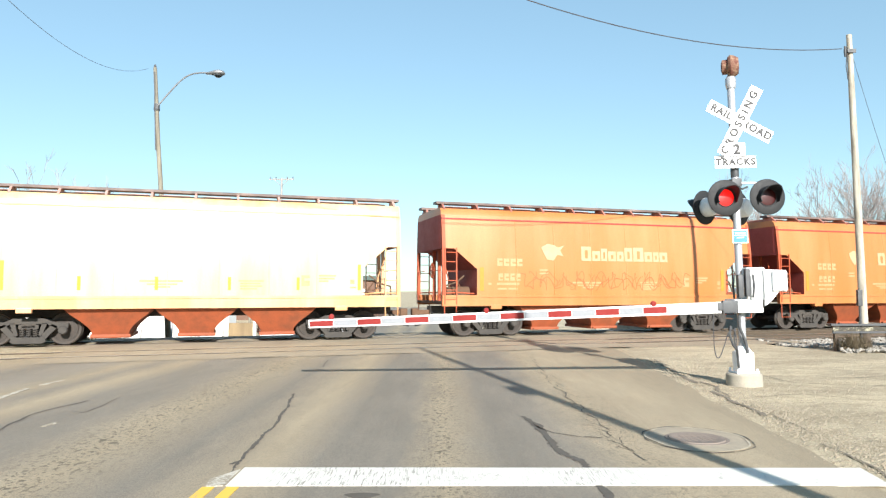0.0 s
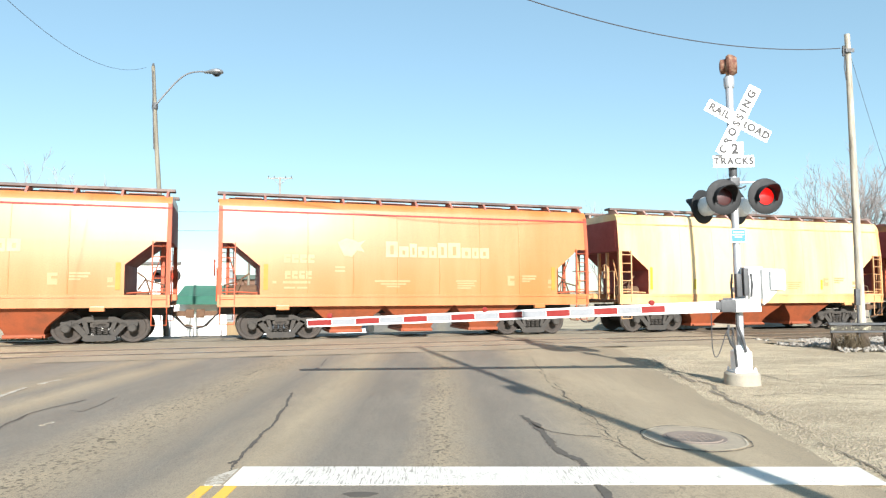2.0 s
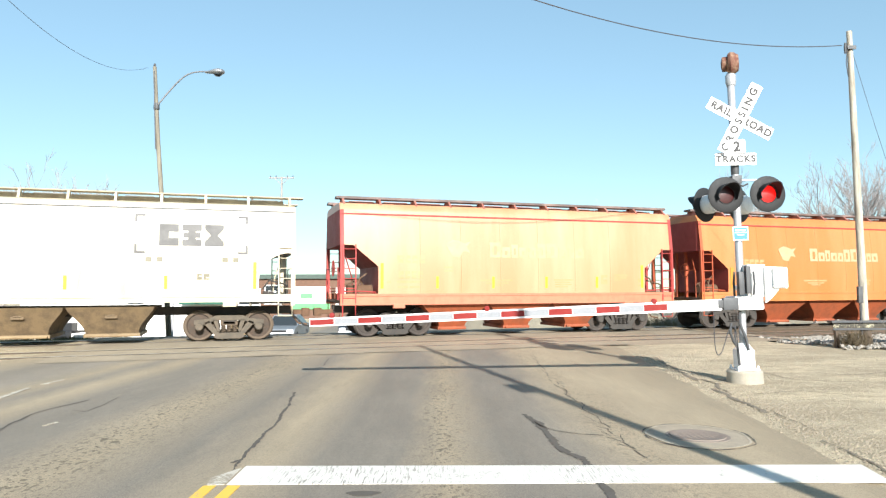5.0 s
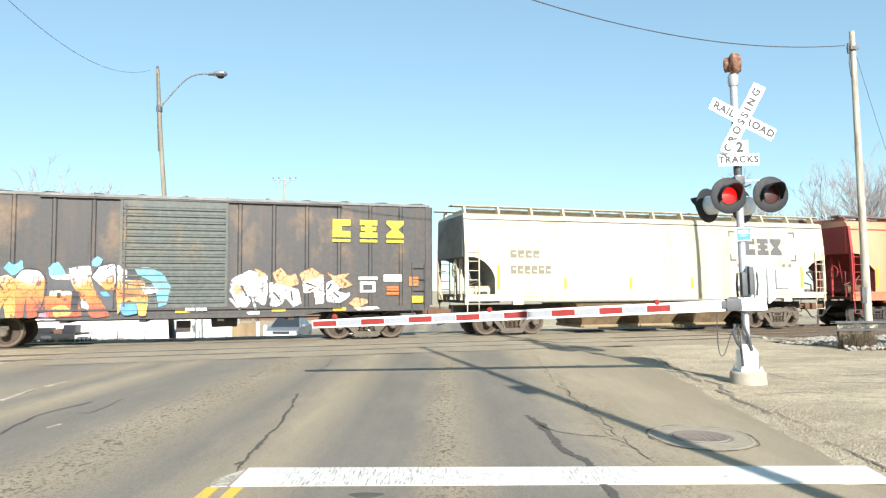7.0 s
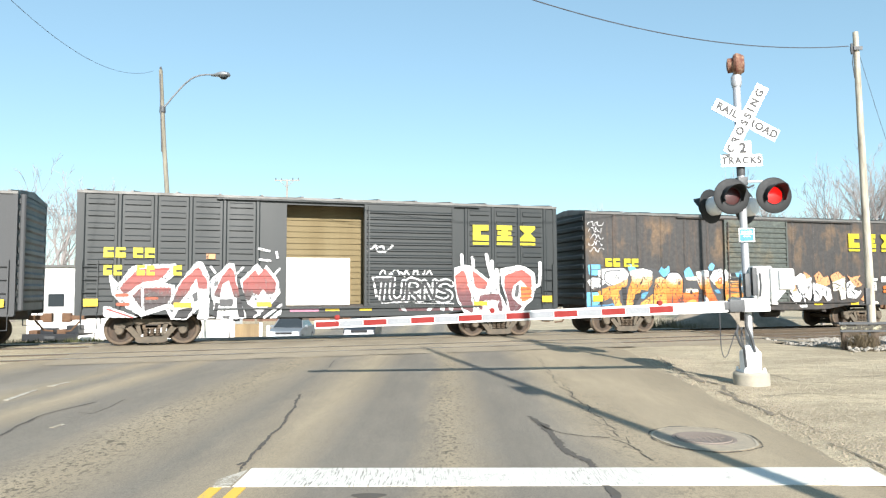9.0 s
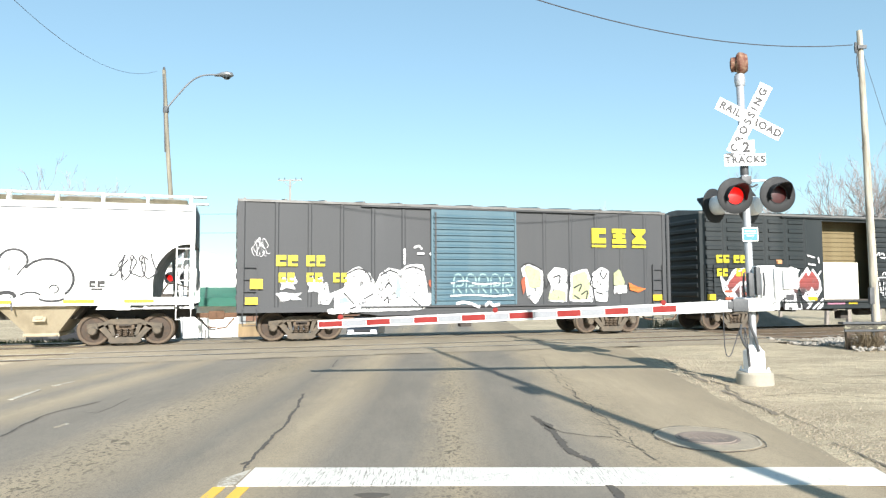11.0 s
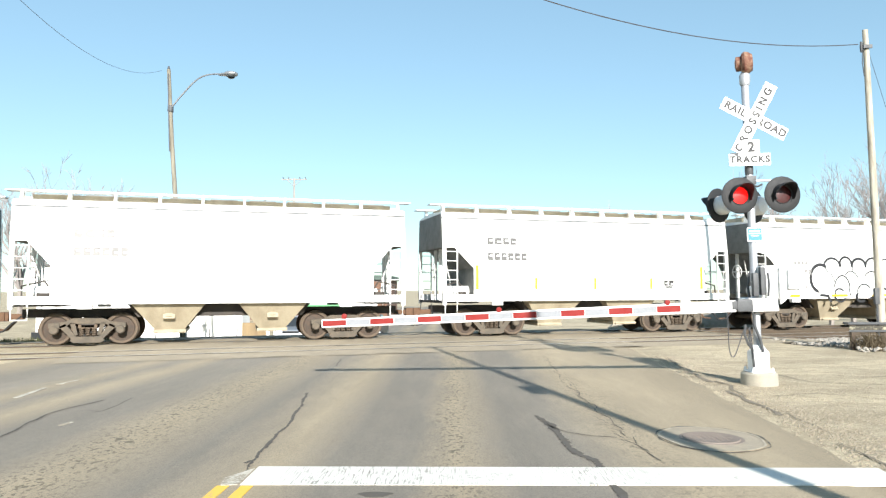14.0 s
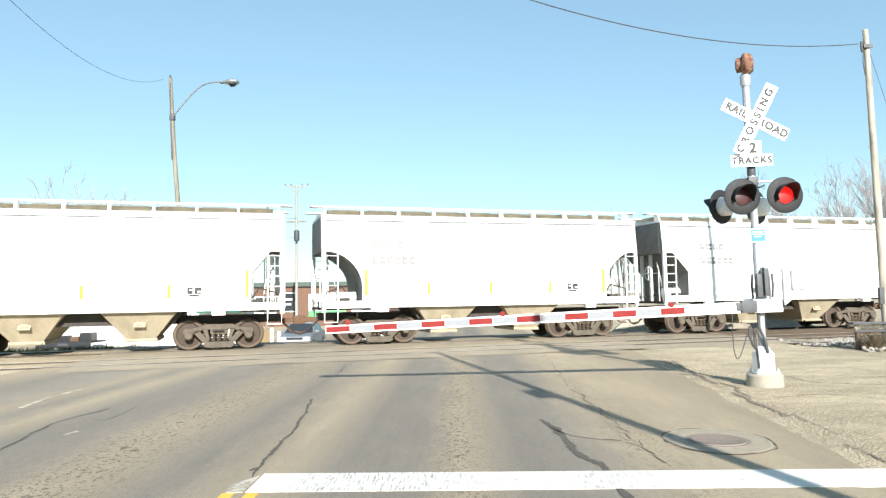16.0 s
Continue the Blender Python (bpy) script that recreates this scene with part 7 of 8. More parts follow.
def boxcar(name, label, half, side, end_mat, door_mat, door, roof_mat, ribs, opening=None, embossed=False, z1=4.34):
    """A boxcar with ribbed sides, a sliding door and, where it stands open, its lined inside."""
    t = thing(name, label, "boxcar", group="freight train")
    z0 = 1.08
    spans = [(-half, half)] if not opening else [(-half, opening[0]), (opening[1], half)]
    for a, b in spans:
        part("side_wall", Geo().box(a, b, -HALF + 0.02, -HALF + 0.10, z0, z1), side, t)
    if opening:
        part("door_header", Geo().box(opening[0], opening[1], -HALF + 0.02, -HALF + 0.10, z1 - 0.18, z1), side, t)
        part("inside_wall", Geo().box(-half + 0.1, half - 0.1, -0.80, -0.72, z0 + 0.1, z1 - 0.05), M_LINING, t, "tan plank wall of the load")
        for k in range(17):
            z = z0 + 0.2 + k * 0.19
            part("lining_batten", Geo().box(opening[0] - 2, opening[1] + 2, -0.835, -0.80, z, z + 0.09), M_LINING, t)
        part("bulkhead_board", Geo().box(opening[0] + 0.02, opening[0] + 2.04, -1.36, -1.28, z0 + 0.09, z0 + 1.60, c=0.01), M_CARTON, t, "cream board inside the doorway")
        part("far_wall", Geo().box(-half, half, HALF - 0.10, HALF - 0.02, z0, z1), side, t)
    else:
        part("far_wall", Geo().box(-half, half, HALF - 0.10, HALF - 0.02, z0, z1), side, t)
    part("floor", Geo().box(-half + 0.02, half - 0.02, -HALF + 0.11, HALF - 0.11, z0 - 0.02, z0 + 0.09), M_UNDER, t)
    part("roof", Geo().prism([(-HALF - 0.03, z1 - 0.03), (-HALF - 0.03, z1 + 0.05), (0, z1 + 0.24), (HALF + 0.03, z1 + 0.05), (HALF + 0.03, z1 - 0.03), (0, z1 + 0.02)], -half - 0.02, half + 0.02, "yz"), roof_mat, t, "shallow steel roof")
    for k in range(13):
        x = -half + 0.2 + k * (2 * half - 0.4) / 12
        part("roof_seam", Geo().prism([(-HALF - 0.04, z1 + 0.04), (-HALF - 0.04, z1 + 0.085), (0, z1 + 0.28), (HALF + 0.04, z1 + 0.085), (HALF + 0.04, z1 + 0.04), (0, z1 + 0.235)], x - 0.04, x + 0.04, "yz"), roof_mat, t)
    for s in (-1, 1):
        e = part("end_wall", Geo().box(*sorted((s * half, s * (half - 0.08))), -HALF + 0.10, HALF - 0.10, z0, z1), end_mat, t, "corrugated end wall")
        for k in range(9):
            z = z0 + 0.22 + k * 0.35
            part("end_rib", Geo().prism([(s * half, z), (s * (half + 0.05), z + 0.06), (s * (half + 0.05), z + 0.16), (s * half, z + 0.22)], -HALF + 0.14, HALF - 0.14), end_mat, e)
        for sy in (-1, 1):
            part("corner_post", Geo().box(*sorted((s * (half + 0.015), s * (half - 0.12))), *sorted((sy * (HALF + 0.01), sy * (HALF - 0.10))), z0 - 0.1, z1), side, t)
            a, b = sorted((s * (half - 0.16), s * (half - 0.58)))
            part("ladder", ladder(a, b, sy * (HALF + 0.045), z0 - 0.05, z0 + 1.45, 4), side, t)
            part("sill_step", Geo().tube([(a, sy * HALF, z0), (a, sy * HALF, 0.55), (b, sy * HALF, 0.55), (b, sy * HALF, z0)], 0.022, 6), side, t)
            part("reflector_plate", Geo().box(s * (half - 0.42) - 0.19, s * (half - 0.42) + 0.19, *sorted((sy * (HALF + 0.08), sy * (HALF + 0.072))), z0 + 0.12, z0 + 0.34), M_REFLECT, t, "yellow reflector plate")
    for sy in (-1, 1):
        part("side_sill", Geo().box(-half, half, *sorted((sy * (HALF - 0.08), sy * (HALF + 0.005))), 0.94, z0 + 0.03).prism([(-half * 0.55, 0.94), (half * 0.55, 0.94), (half * 0.42, 0.80), (-half * 0.42, 0.80)], *sorted((sy * (HALF - 0.06), sy * (HALF - 0.01)))), side, t)
    d0, d1 = door
    for x in ribs:
        if not (d0 - 0.1 < x < d1 + 0.1) and not (opening and opening[0] - 0.05 < x < opening[1] + 0.05):
            part("side_post", Geo().prism([(x - 0.07, -HALF + 0.02), (x - 0.035, -HALF - 0.012), (x + 0.035, -HALF - 0.012), (x + 0.07, -HALF + 0.02)], z0 + 0.03, z1 - 0.03, "xy"), side, t)
    if embossed:
        for a, b in zip(ribs, ribs[1:]):
            if b - a < 1.3 and not (a < d1 and b > d0) and not (opening and a < opening[1] and b > opening[0]):
                for k in range(9):
                    z = z0 + 0.25 + k * 0.355
                    part("pressed_rib", Geo().prism([(-HALF + 0.02, z), (-HALF - 0.02, z + 0.03), (-HALF - 0.02, z + 0.15), (-HALF + 0.02, z + 0.18)], a + 0.14, b - 0.14, "yz"), side, t)
    dg = Geo().box(d0, d1, -HALF - 0.06, -HALF - 0.01, z0 + 0.04, z1 - 0.10)
    dr = part("door", dg, door_mat, t, "ribbed steel sliding door")
    for x in (d0, d1 - 0.07):
        part("door_stile", Geo().box(x, x + 0.07, -HALF - 0.10, -HALF - 0.06, z0 + 0.04, z1 - 0.10), door_mat, dr)
    for k in range(15):
        z = z0 + 0.16 + k * (z1 - z0 - 0.36) / 15
        part("door_rib", Geo().prism([(-HALF - 0.06, z), (-HALF - 0.112, z + 0.03), (-HALF - 0.112, z + 0.07), (-HALF - 0.06, z + 0.11)], d0 + 0.08, d1 - 0.08, "yz"), door_mat, dr)
    part("lock_bar", Geo().box(d0 + 0.12, d0 + 0.17, -HALF - 0.14, -HALF - 0.10, z0 + 0.1, z1 - 0.2), side, dr)
    part("door_track", Geo().box(-half * 0.5, half * 0.62, -HALF - 0.10, -HALF - 0.01, z0 - 0.02, z0 + 0.03).box(-half * 0.5, half * 0.62, -HALF - 0.09, -HALF - 0.01, z1 - 0.09, z1 - 0.05), side, t)
    for x in (-3.2, -1.1, 1.1, 3.2):
        part("cross_bearer", Geo().box(x - 0.1, x + 0.1, -HALF + 0.1, HALF - 0.1, 0.70, 0.94), M_UNDER, t)
    part("brake_gear", Geo().lathe([(0.02, -0.4), (0.18, -0.38), (0.18, 0.38), (0.02, 0.4)], "x", 12, at=(1.2, -0.7, 0.66)).box(-0.2, 0.2, -0.9, -0.6, 0.35, 0.7).tube([(-4.5, -0.6, 0.75), (4.5, -0.6, 0.75)], 0.03, 6), M_UNDER, t)
    running_gear(t, half, half - 2.0, side, 1)
    return t


CARS = []


def add_orange(i, side, label, big=True, trim=M_ORANGE_DEEP, bay=M_BAY_ORANGE, strips=False, sill=None, outlet=None):
    half = PLACES[i][1] / 2
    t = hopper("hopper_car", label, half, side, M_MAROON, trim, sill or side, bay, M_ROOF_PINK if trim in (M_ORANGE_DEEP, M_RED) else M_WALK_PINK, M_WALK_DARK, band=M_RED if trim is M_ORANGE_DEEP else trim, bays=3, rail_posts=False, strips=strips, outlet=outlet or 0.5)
    orange_marks(t, half, big)
    if not strips:
        for x in (-half + 1.42, half - 1.42):
            part("edge_strip", Geo().box(x - 0.07, x + 0.07, -HALF - 0.020, -HALF + 0.001, 1.60, 2.40).hug(HALF), M_EDGE_AMBER, t, "faded amber strip")
    CARS.append(t)
    return t


FADED_LABEL = "faded orange covered hopper car with white lettering bars"
add_orange(0, M_ORANGE, FADED_LABEL)
c = add_orange(1, M_ORANGE, "orange covered hopper car with a reddish scrawl along the side")
M_SCRAWL = surface("thin_reddish_spray", (0.34, 0.095, 0.03), 0.5, wear=(0.42, 0.14, 0.04), amount=0.8, scale=6, relief=0.0)
scribble(c, -3.5, 3.4, 1.72, 2.30, 15, 31, M_SCRAWL, 0.026, "reddish-brown scrawl", hug=True)
scribble(c, -3.2, 3.0, 1.62, 2.12, 11, 57, M_SCRAWL, 0.032, "reddish-brown scrawl", y=-HALF - 0.0075, hug=True)
add_orange(2, M_PALE, "bleached cream-orange covered hopper car", big=False, trim=M_ORANGE_LIGHT, bay=M_BAY_ORANGE, strips=True, sill=M_ORANGE_LIGHT)
add_orange(3, M_ORANGE, FADED_LABEL)
add_orange(4, M_ORANGE, FADED_LABEL)
c = add_orange(5, M_SALMON, "sun-bleached salmon-red covered hopper car with yellow strips", strips=True, trim=M_RED, bay=M_BAY_ORANGE, sill=M_SALMON_SILL, outlet=0.46)

half = PLACES[6][1] / 2
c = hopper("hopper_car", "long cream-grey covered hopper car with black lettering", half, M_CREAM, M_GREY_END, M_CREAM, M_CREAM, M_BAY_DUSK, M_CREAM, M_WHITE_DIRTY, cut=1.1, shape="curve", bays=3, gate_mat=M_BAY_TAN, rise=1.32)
CARS.append(c)
for x0, d in ((3.17, 1), (6.33, -1)):
    g = Geo().box(x0 - 0.035, x0 + 0.035, -HALF - 0.008, -HALF, 2.68, 3.87)
    g.box(*sorted((x0, x0 + d * 0.26)), -HALF - 0.008, -HALF, 3.80, 3.87).box(*sorted((x0, x0 + d * 0.26)), -HALF - 0.008, -HALF, 2.68, 2.75)
    part("logo_bracket", g.hug(HALF), M_LETTER_DIM, c)
for k, x in enumerate((3.81, 4.46, 5.10)):
    g = Geo()
    block_mark(g, x, 2.92, 0.55, 0.66, k, -HALF - 0.005, under=False)
    part("logo_block", g.hug(HALF), M_LETTER_DIM, c, "faded black block-shaped mark")
data_marks(c, [(-6.12, 2.72, 0.27, (0.24, 0.24, 0.24, 0.24)), (-6.12, 2.16, 0.29, (0.215,) * 6), (3.45, 2.44, 0.14, (0.16, -0.05, 0.16, -1.6, 0.16, -0.05, 0.16)), (4.9, 1.9, 0.18, (0.14, 0.16))], M_LETTER_OLIVE)


def yellow_logo(t, x, z=3.22, w=0.60, h=0.60, step=0.90):
    for k in range(3):
        g = Geo()
        block_mark(g, x + k * step, z, w, h, k, -HALF - 0.034)
        part("logo_block", g, M_LETTER_YELLOW, t, "yellow block-shaped mark")


half = PLACES[7][1] / 2
ribs = [-half + 0.15 + k * 1.02 for k in range(16)]
c = boxcar("boxcar", "dark brown rusty boxcar with orange and blue graffiti", half, M_BROWN_BOX, M_BLACK_BOX, M_DOOR_GREY, (-1.74, 1.28), M_ROOF_GREY, ribs, z1=4.41)
CARS.append(c)
Y0, YD = -HALF - 0.034, -HALF - 0.104
yellow_logo(c, 4.47, z=3.32, w=0.58, h=0.58, step=0.885)
data_marks(c, [(-6.93, 2.46, 0.30, (0.28, 0.28, -0.06, 0.28, 0.28))], M_LETTER_YELLOW, Y0)
BLUE, PALE, HOT, SLIT = "pale blue sprayed patch", "white to amber sprayed letter form", "white to red sprayed letter form", "black sprayed slit"
w = Wall(c, Y0, -7.74, 4.97, 0.0636, 0.0668)
w.area("grey", "dark sprayed shadow", (8, 40), (44, 38), (56, 44), (84, 38), (92, 44), (92, 61), (13, 61), (8, 52))
w.area("sky", BLUE, (1.5, 36.5), (11, 36.5), (7.5, 42.5), (2, 42))
w.area("sky", BLUE, (0.5, 51.5), (8, 51.5), (10, 56), (6, 59), (0.5, 59))
w.area("sky", BLUE, (27, 36.5), (30, 36), (34, 39.5), (28, 40))
w.area("sky", BLUE, (48, 40), (50, 37.5), (52, 39), (55, 36.5), (56, 41), (51, 43.5))
w.area("sky", BLUE, (65.5, 40), (69, 37), (72, 41.5), (73, 44), (66, 43.5))
w.area("sky", BLUE, (82.5, 37), (85, 35), (87.5, 36.5), (86, 39.5), (83, 39))
w.area("white", "white sprayed cloud", (1, 45.5), (4, 43.5), (9, 44), (12.5, 46.5), (10, 48), (6, 50), (3, 49))
w.area("white", PALE, (8, 39), (24, 38.2), (28, 41), (26.5, 45.5), (21.5, 48), (15, 48), (11, 45.5), (11, 44), (8, 43))
w.area("amber", PALE, (7.5, 50.5), (13, 49), (21.5, 46.5), (27, 44), (26.5, 48), (21, 50.5), (22, 56), (24, 61), (19, 61), (17.5, 56), (15, 54.5), (12, 56), (9, 55))
w.line("black", 0.045, SLIT, (22, 39.8), (14, 40.2), (11.8, 43), (13, 46), (17, 47.8))
w.line("black", 0.03, SLIT, (20.5, 42), (19, 43.5), (20.5, 44.5), (21.2, 43.2))
w.line("orange", 0.06, "orange sprayed loop", (14, 51), (11.5, 53), (13.5, 55), (15, 53))
w.line("blue", 0.05, "blue sprayed line", (1, 59), (14, 58.5), (17, 58), (19, 61))
w.area("amber", PALE, (28, 40), (37, 38.5), (43.5, 40), (43.5, 46), (40, 51), (36, 50), (33, 56), (31, 61), (25.5, 61), (26, 56), (27.5, 50), (30, 44))
w.area("black", SLIT, (22.5, 48.5), (26.5, 49), (25.8, 60), (24, 58))
w.area("black", SLIT, (37.8, 42), (37, 46), (34, 49.5), (35.5, 46))
w.area("blue", BLUE, (36, 52.5), (41, 51), (38, 55), (35.5, 55))
w.area("black", SLIT, (32, 52.5), (37, 51.5), (33.5, 56), (31, 61), (29, 61))
w.area("amber", PALE, (36, 57), (43, 53), (47, 50.5), (48, 53), (43, 58), (41, 61), (33, 61))
w.area("amber", PALE, (43, 61), (44.5, 47), (46, 44), (49.5, 43), (52.5, 45), (53.5, 52), (54, 61), (49, 61), (48.5, 54), (46, 61))
w.line("black", 0.04, SLIT, (43.8, 60), (44.3, 50), (46, 47), (48, 49))
w.area("fire", HOT, (53, 61), (52.5, 44), (55.5, 41), (61, 41), (64, 44), (64, 56), (61.5, 61), (57.5, 61), (57, 50), (56, 61))
w.line("black", 0.04, SLIT, (52.6, 44), (55.5, 40.8), (61, 40.8), (64.4, 44), (64.6, 51), (62, 60))
w.area("pink", "pale pink sprayed dab", (62, 59.5), (66, 58.5), (66, 61), (62, 61))
w.area("fire", HOT, (64, 52), (76, 50.5), (80, 61), (65, 61))
w.area("cream", PALE, (66, 43.5), (74.5, 43), (74, 45.5), (68, 45.5))
w.area("grey", "dark grey sprayed block", (67, 45), (74.5, 45), (74, 49.5), (67, 49.5))
w.area("cream", PALE, (66, 49.8), (74.5, 49.8), (75, 51.5), (66, 52))
w.area("black", SLIT, (69, 50.5), (71, 50.5), (70.5, 53), (69.2, 53))
w.area("amber", PALE, (67, 57), (71, 55.5), (76, 58), (74, 60.5), (68, 60.5))
w.area("fire", HOT, (73.5, 40), (82.5, 39), (83.5, 48), (88, 56), (91, 61), (83, 61.5), (79, 54), (75, 47))
w.area("black", SLIT, (75, 50), (78.2, 50), (77.6, 58.5), (74.6, 58.5))
w.area("white", PALE, (79, 53), (82, 55.5), (82, 58), (79, 57))
w.area("white", PALE, (83, 44), (86, 39.5), (92.5, 38), (93, 47), (90, 49), (86, 47))
w.line("black", 0.04, SLIT, (82.8, 44), (86, 39.2), (92, 37.8))
w.area("amber", PALE, (86, 46), (92.5, 44), (92.5, 50), (89, 49.5))
w.line("rust", 0.05, "rusty sprayed ring", (89.5, 44.5), (91.5, 43.5), (92, 46), (90, 46.8), (89.2, 45))
w.area("blue", BLUE, (86.5, 50.5), (89.5, 50), (91, 52.5), (88, 52.5))
w = Wall(c, YD, -7.74, 4.97, 0.0636, 0.0668)
w.area("black", "black sprayed shadow", (94, 39), (101, 40.5), (103.5, 45), (97, 46))
w.area("sky", BLUE, (101, 40), (107, 39.5), (113, 42.5), (116.5, 48), (115, 56), (111.5, 57.5), (110, 50), (108, 45.5), (102, 43))
w.area("white", PALE, (93.5, 38.4), (97.5, 41), (98, 44), (94, 46.5))
w.area("amber", PALE, (94, 45), (104, 45.5), (105.5, 47), (107, 55), (106, 61), (103, 61), (102, 55), (98, 54), (94, 61), (93.5, 50))
w.area("orange", "orange sprayed bands", (94, 50), (103, 49), (104.5, 52), (97, 53.5), (94, 53))
w.area("white", "white sprayed fingers", (104, 48), (111, 48.5), (111, 51), (105, 51.3))
w.line("black", 0.035, SLIT, (96, 46.5), (100, 47.4), (105, 47.6))
w.line("black", 0.035, SLIT, (95, 51), (100, 51.6), (105, 51.9))
w.area("blue", BLUE, (95.5, 55.5), (102, 55.5), (102.5, 60), (97, 61), (95, 58.5))
w = Wall(c, Y0, -1.00, 5.31, 0.0789, 0.0745)
w.area("white", "white sprayed letter form", (30.5, 44.5), (34, 43), (37, 41), (44, 43), (44, 50), (43, 56), (38, 53), (36, 56.5), (33, 56), (29.5, 49))
w.area("white", "white sprayed letter form", (44.5, 46), (49, 47), (56, 49), (57, 55), (54, 56.5), (51, 52.5), (49, 56), (45, 56))
w.area("cream", "white sprayed letter form", (57, 43), (61, 41), (66, 44), (66, 55), (63, 55.5), (62, 50), (58, 51))
w.area("white", "white sprayed letter form", (67, 46), (72, 44), (74, 47), (71, 50), (77, 51.5), (73, 55), (67, 54.5))
for q in (((39, 40), (44, 43), (40.5, 44.5)), ((45.5, 42.5), (49, 40), (52, 43.5), (54.5, 42), (56, 47), (53, 48), (47, 46.5)), ((30.5, 49), (33, 46.5), (35, 49.5), (32, 51.5)),
          ((56, 42.5), (61, 40), (66.5, 43.5), (62, 44.5), (58, 46)), ((67, 41.5), (70, 43.5), (76.5, 42), (74, 44.5), (77.8, 47.5), (73.5, 49), (70, 46)), ((76, 55), (79, 52.5), (83.5, 53.5), (84, 55), (79, 57.5))):
    w.area("peach", "peach sprayed patch", *q)
for q in (((34, 47.5), (36, 51.5)), ((37, 52), (38.5, 54)), ((46.5, 50.5), (48.5, 53)), ((53, 50), (53.5, 53.5)), ((59, 46.5), (63, 48), (60, 49.5)), ((67.5, 49), (69, 47)), ((70, 50.5), (72, 52.5)), ((45, 53), (44.2, 56))):
    w.line("black", 0.06, SLIT, *q, soft=False)
for q in (((30, 53), (33.5, 57)), ((38.5, 53.5), (39.5, 57)), ((66, 51), (63, 55)), ((72.5, 53.5), (76, 51))):
    w.line("white", 0.07, "white sprayed spike", *q, soft=False)
w = Wall(c, -HALF - 0.008, -1.00, 5.31, 0.0789, 0.0745)
w.area("cream", "cream sprayed dabs on the sill", (78, 57.0), (88, 56.6), (89, 57.8), (80, 58.4))
w.area("white", "white sprayed dab on the sill", (36, 58.2), (41, 58), (41, 59.4), (37, 59.4))
data_marks(c, [(0.1, 1.02, 0.09, (0.24, 0.3))], M_LETTER_WHITE, YD)
for k in range(5):
    scribble(c, -7.55, -7.05, 2.95 + 0.24 * k, 3.16 + 0.24 * k, 2, 80 + k, M_SPRAY["white"], 0.017, "white scrawl", y=Y0)
data_marks(c, [(5.37, 1.55, 0.34, (0.5,)), (5.32, 1.95, 0.10, (0.62,)), (6.15, 1.9, 0.22, (0.6,))], M_LETTER_WHITE, Y0)
data_marks(c, [(-0.2, 0.97, 0.10, (0.42,)), (2.6, 0.97, 0.10, (0.42,)), (4.5, 0.97, 0.10, (0.42,)), (-5.2, 0.97, 0.10, (0.42,))], M_REFLECT, -HALF - 0.008)
data_marks(c, [(5.46, 1.62, 0.18, (0.32,))], M_LETTER_BLACK, Y0 - 0.004)
data_marks(c, [(6.25, 1.45, 0.10, (0.4,)), (6.25, 1.6, 0.14, (0.4,)), (7.0, 1.75, 0.3, (0.32,))], M_SPRAY["orange"], Y0)

half = PLACES[8][1] / 2
ribs = [-half + 0.15 + k * 0.98 for k in range(16)]
c = boxcar("boxcar", "black boxcar with an open doorway and red-white graffiti", half, M_BLACK_BOX, M_BLACK_BOX, M_BLACK_BOX, (0.74, 3.8), M_ROOF_GREY, ribs, opening=(-1.72, 0.74), embossed=True, z1=4.53)
CARS.append(c)
yellow_logo(c, 4.49, z=3.32, w=0.58, h=0.54, step=0.875)
data_marks(c, [(-6.93, 2.62, 0.30, (0.27, 0.27, -0.1, 0.27, 0.27)), (-6.92, 2.10, 0.30, (0.22, 0.22, -0.3, 0.22, 0.22, -0.4, 0.25))], M_LETTER_YELLOW, Y0)
RIMMED, RIM = "red to black letter form with a white rim", "white sprayed rim"
w = Wall(c, Y0, -7.74, 4.915, 0.0624, 0.0672)
w.area("white", RIM, (25.5, 37.5), (45, 36.5), (44, 42), (39.5, 45.5), (44.5, 46), (44, 56), (33, 59), (30, 60), (23, 56), (17, 50.5), (15, 40), (17, 42), (19.5, 46))
w.area("blood", RIMMED, (27.5, 39.2), (42.8, 38.2), (37.5, 44), (30, 44.8), (24.5, 49), (22, 50), (20, 47.5))
w.area("blood", RIMMED, (25, 51.5), (29, 47.5), (43, 47), (42.5, 54), (31, 57.8))
w.line("white", 0.07, RIM, (30, 47.5), (30.5, 58), soft=False)
w.line("white", 0.08, RIM, (24.5, 50.5), (30.5, 58.3), (43, 54.5), soft=False)
w.line("rust", 0.10, "tan sprayed bars", (19, 50.5), (23.5, 50.5), soft=False)
w.line("rust", 0.10, "tan sprayed bars", (19.5, 54.5), (24, 54.5), soft=False)
w.line("rust", 0.08, "tan sprayed bars", (32, 52), (36.5, 52), soft=False)
w.area("white", RIM, (40, 56), (47, 44), (54, 35.5), (56.5, 35.5), (60, 42), (60, 61.5), (54.5, 61.5), (56, 56), (50, 61.5), (43, 61.5))
w.area("blood", RIMMED, (42.5, 54.5), (47.5, 44), (54.8, 37.8), (59, 44), (59, 48), (55, 48), (54, 43), (50, 50), (45, 56))
w.area("black", "black sprayed block", (46, 57), (53, 56), (50, 61), (44, 61))
w.area("grey", "dark sprayed block", (52, 50.5), (54.5, 49), (55, 53), (53, 54))
w.area("white", RIM, (60, 44), (65, 40), (69, 36), (71.5, 36.5), (74, 52), (78, 61.5), (63, 61.5), (62, 56))
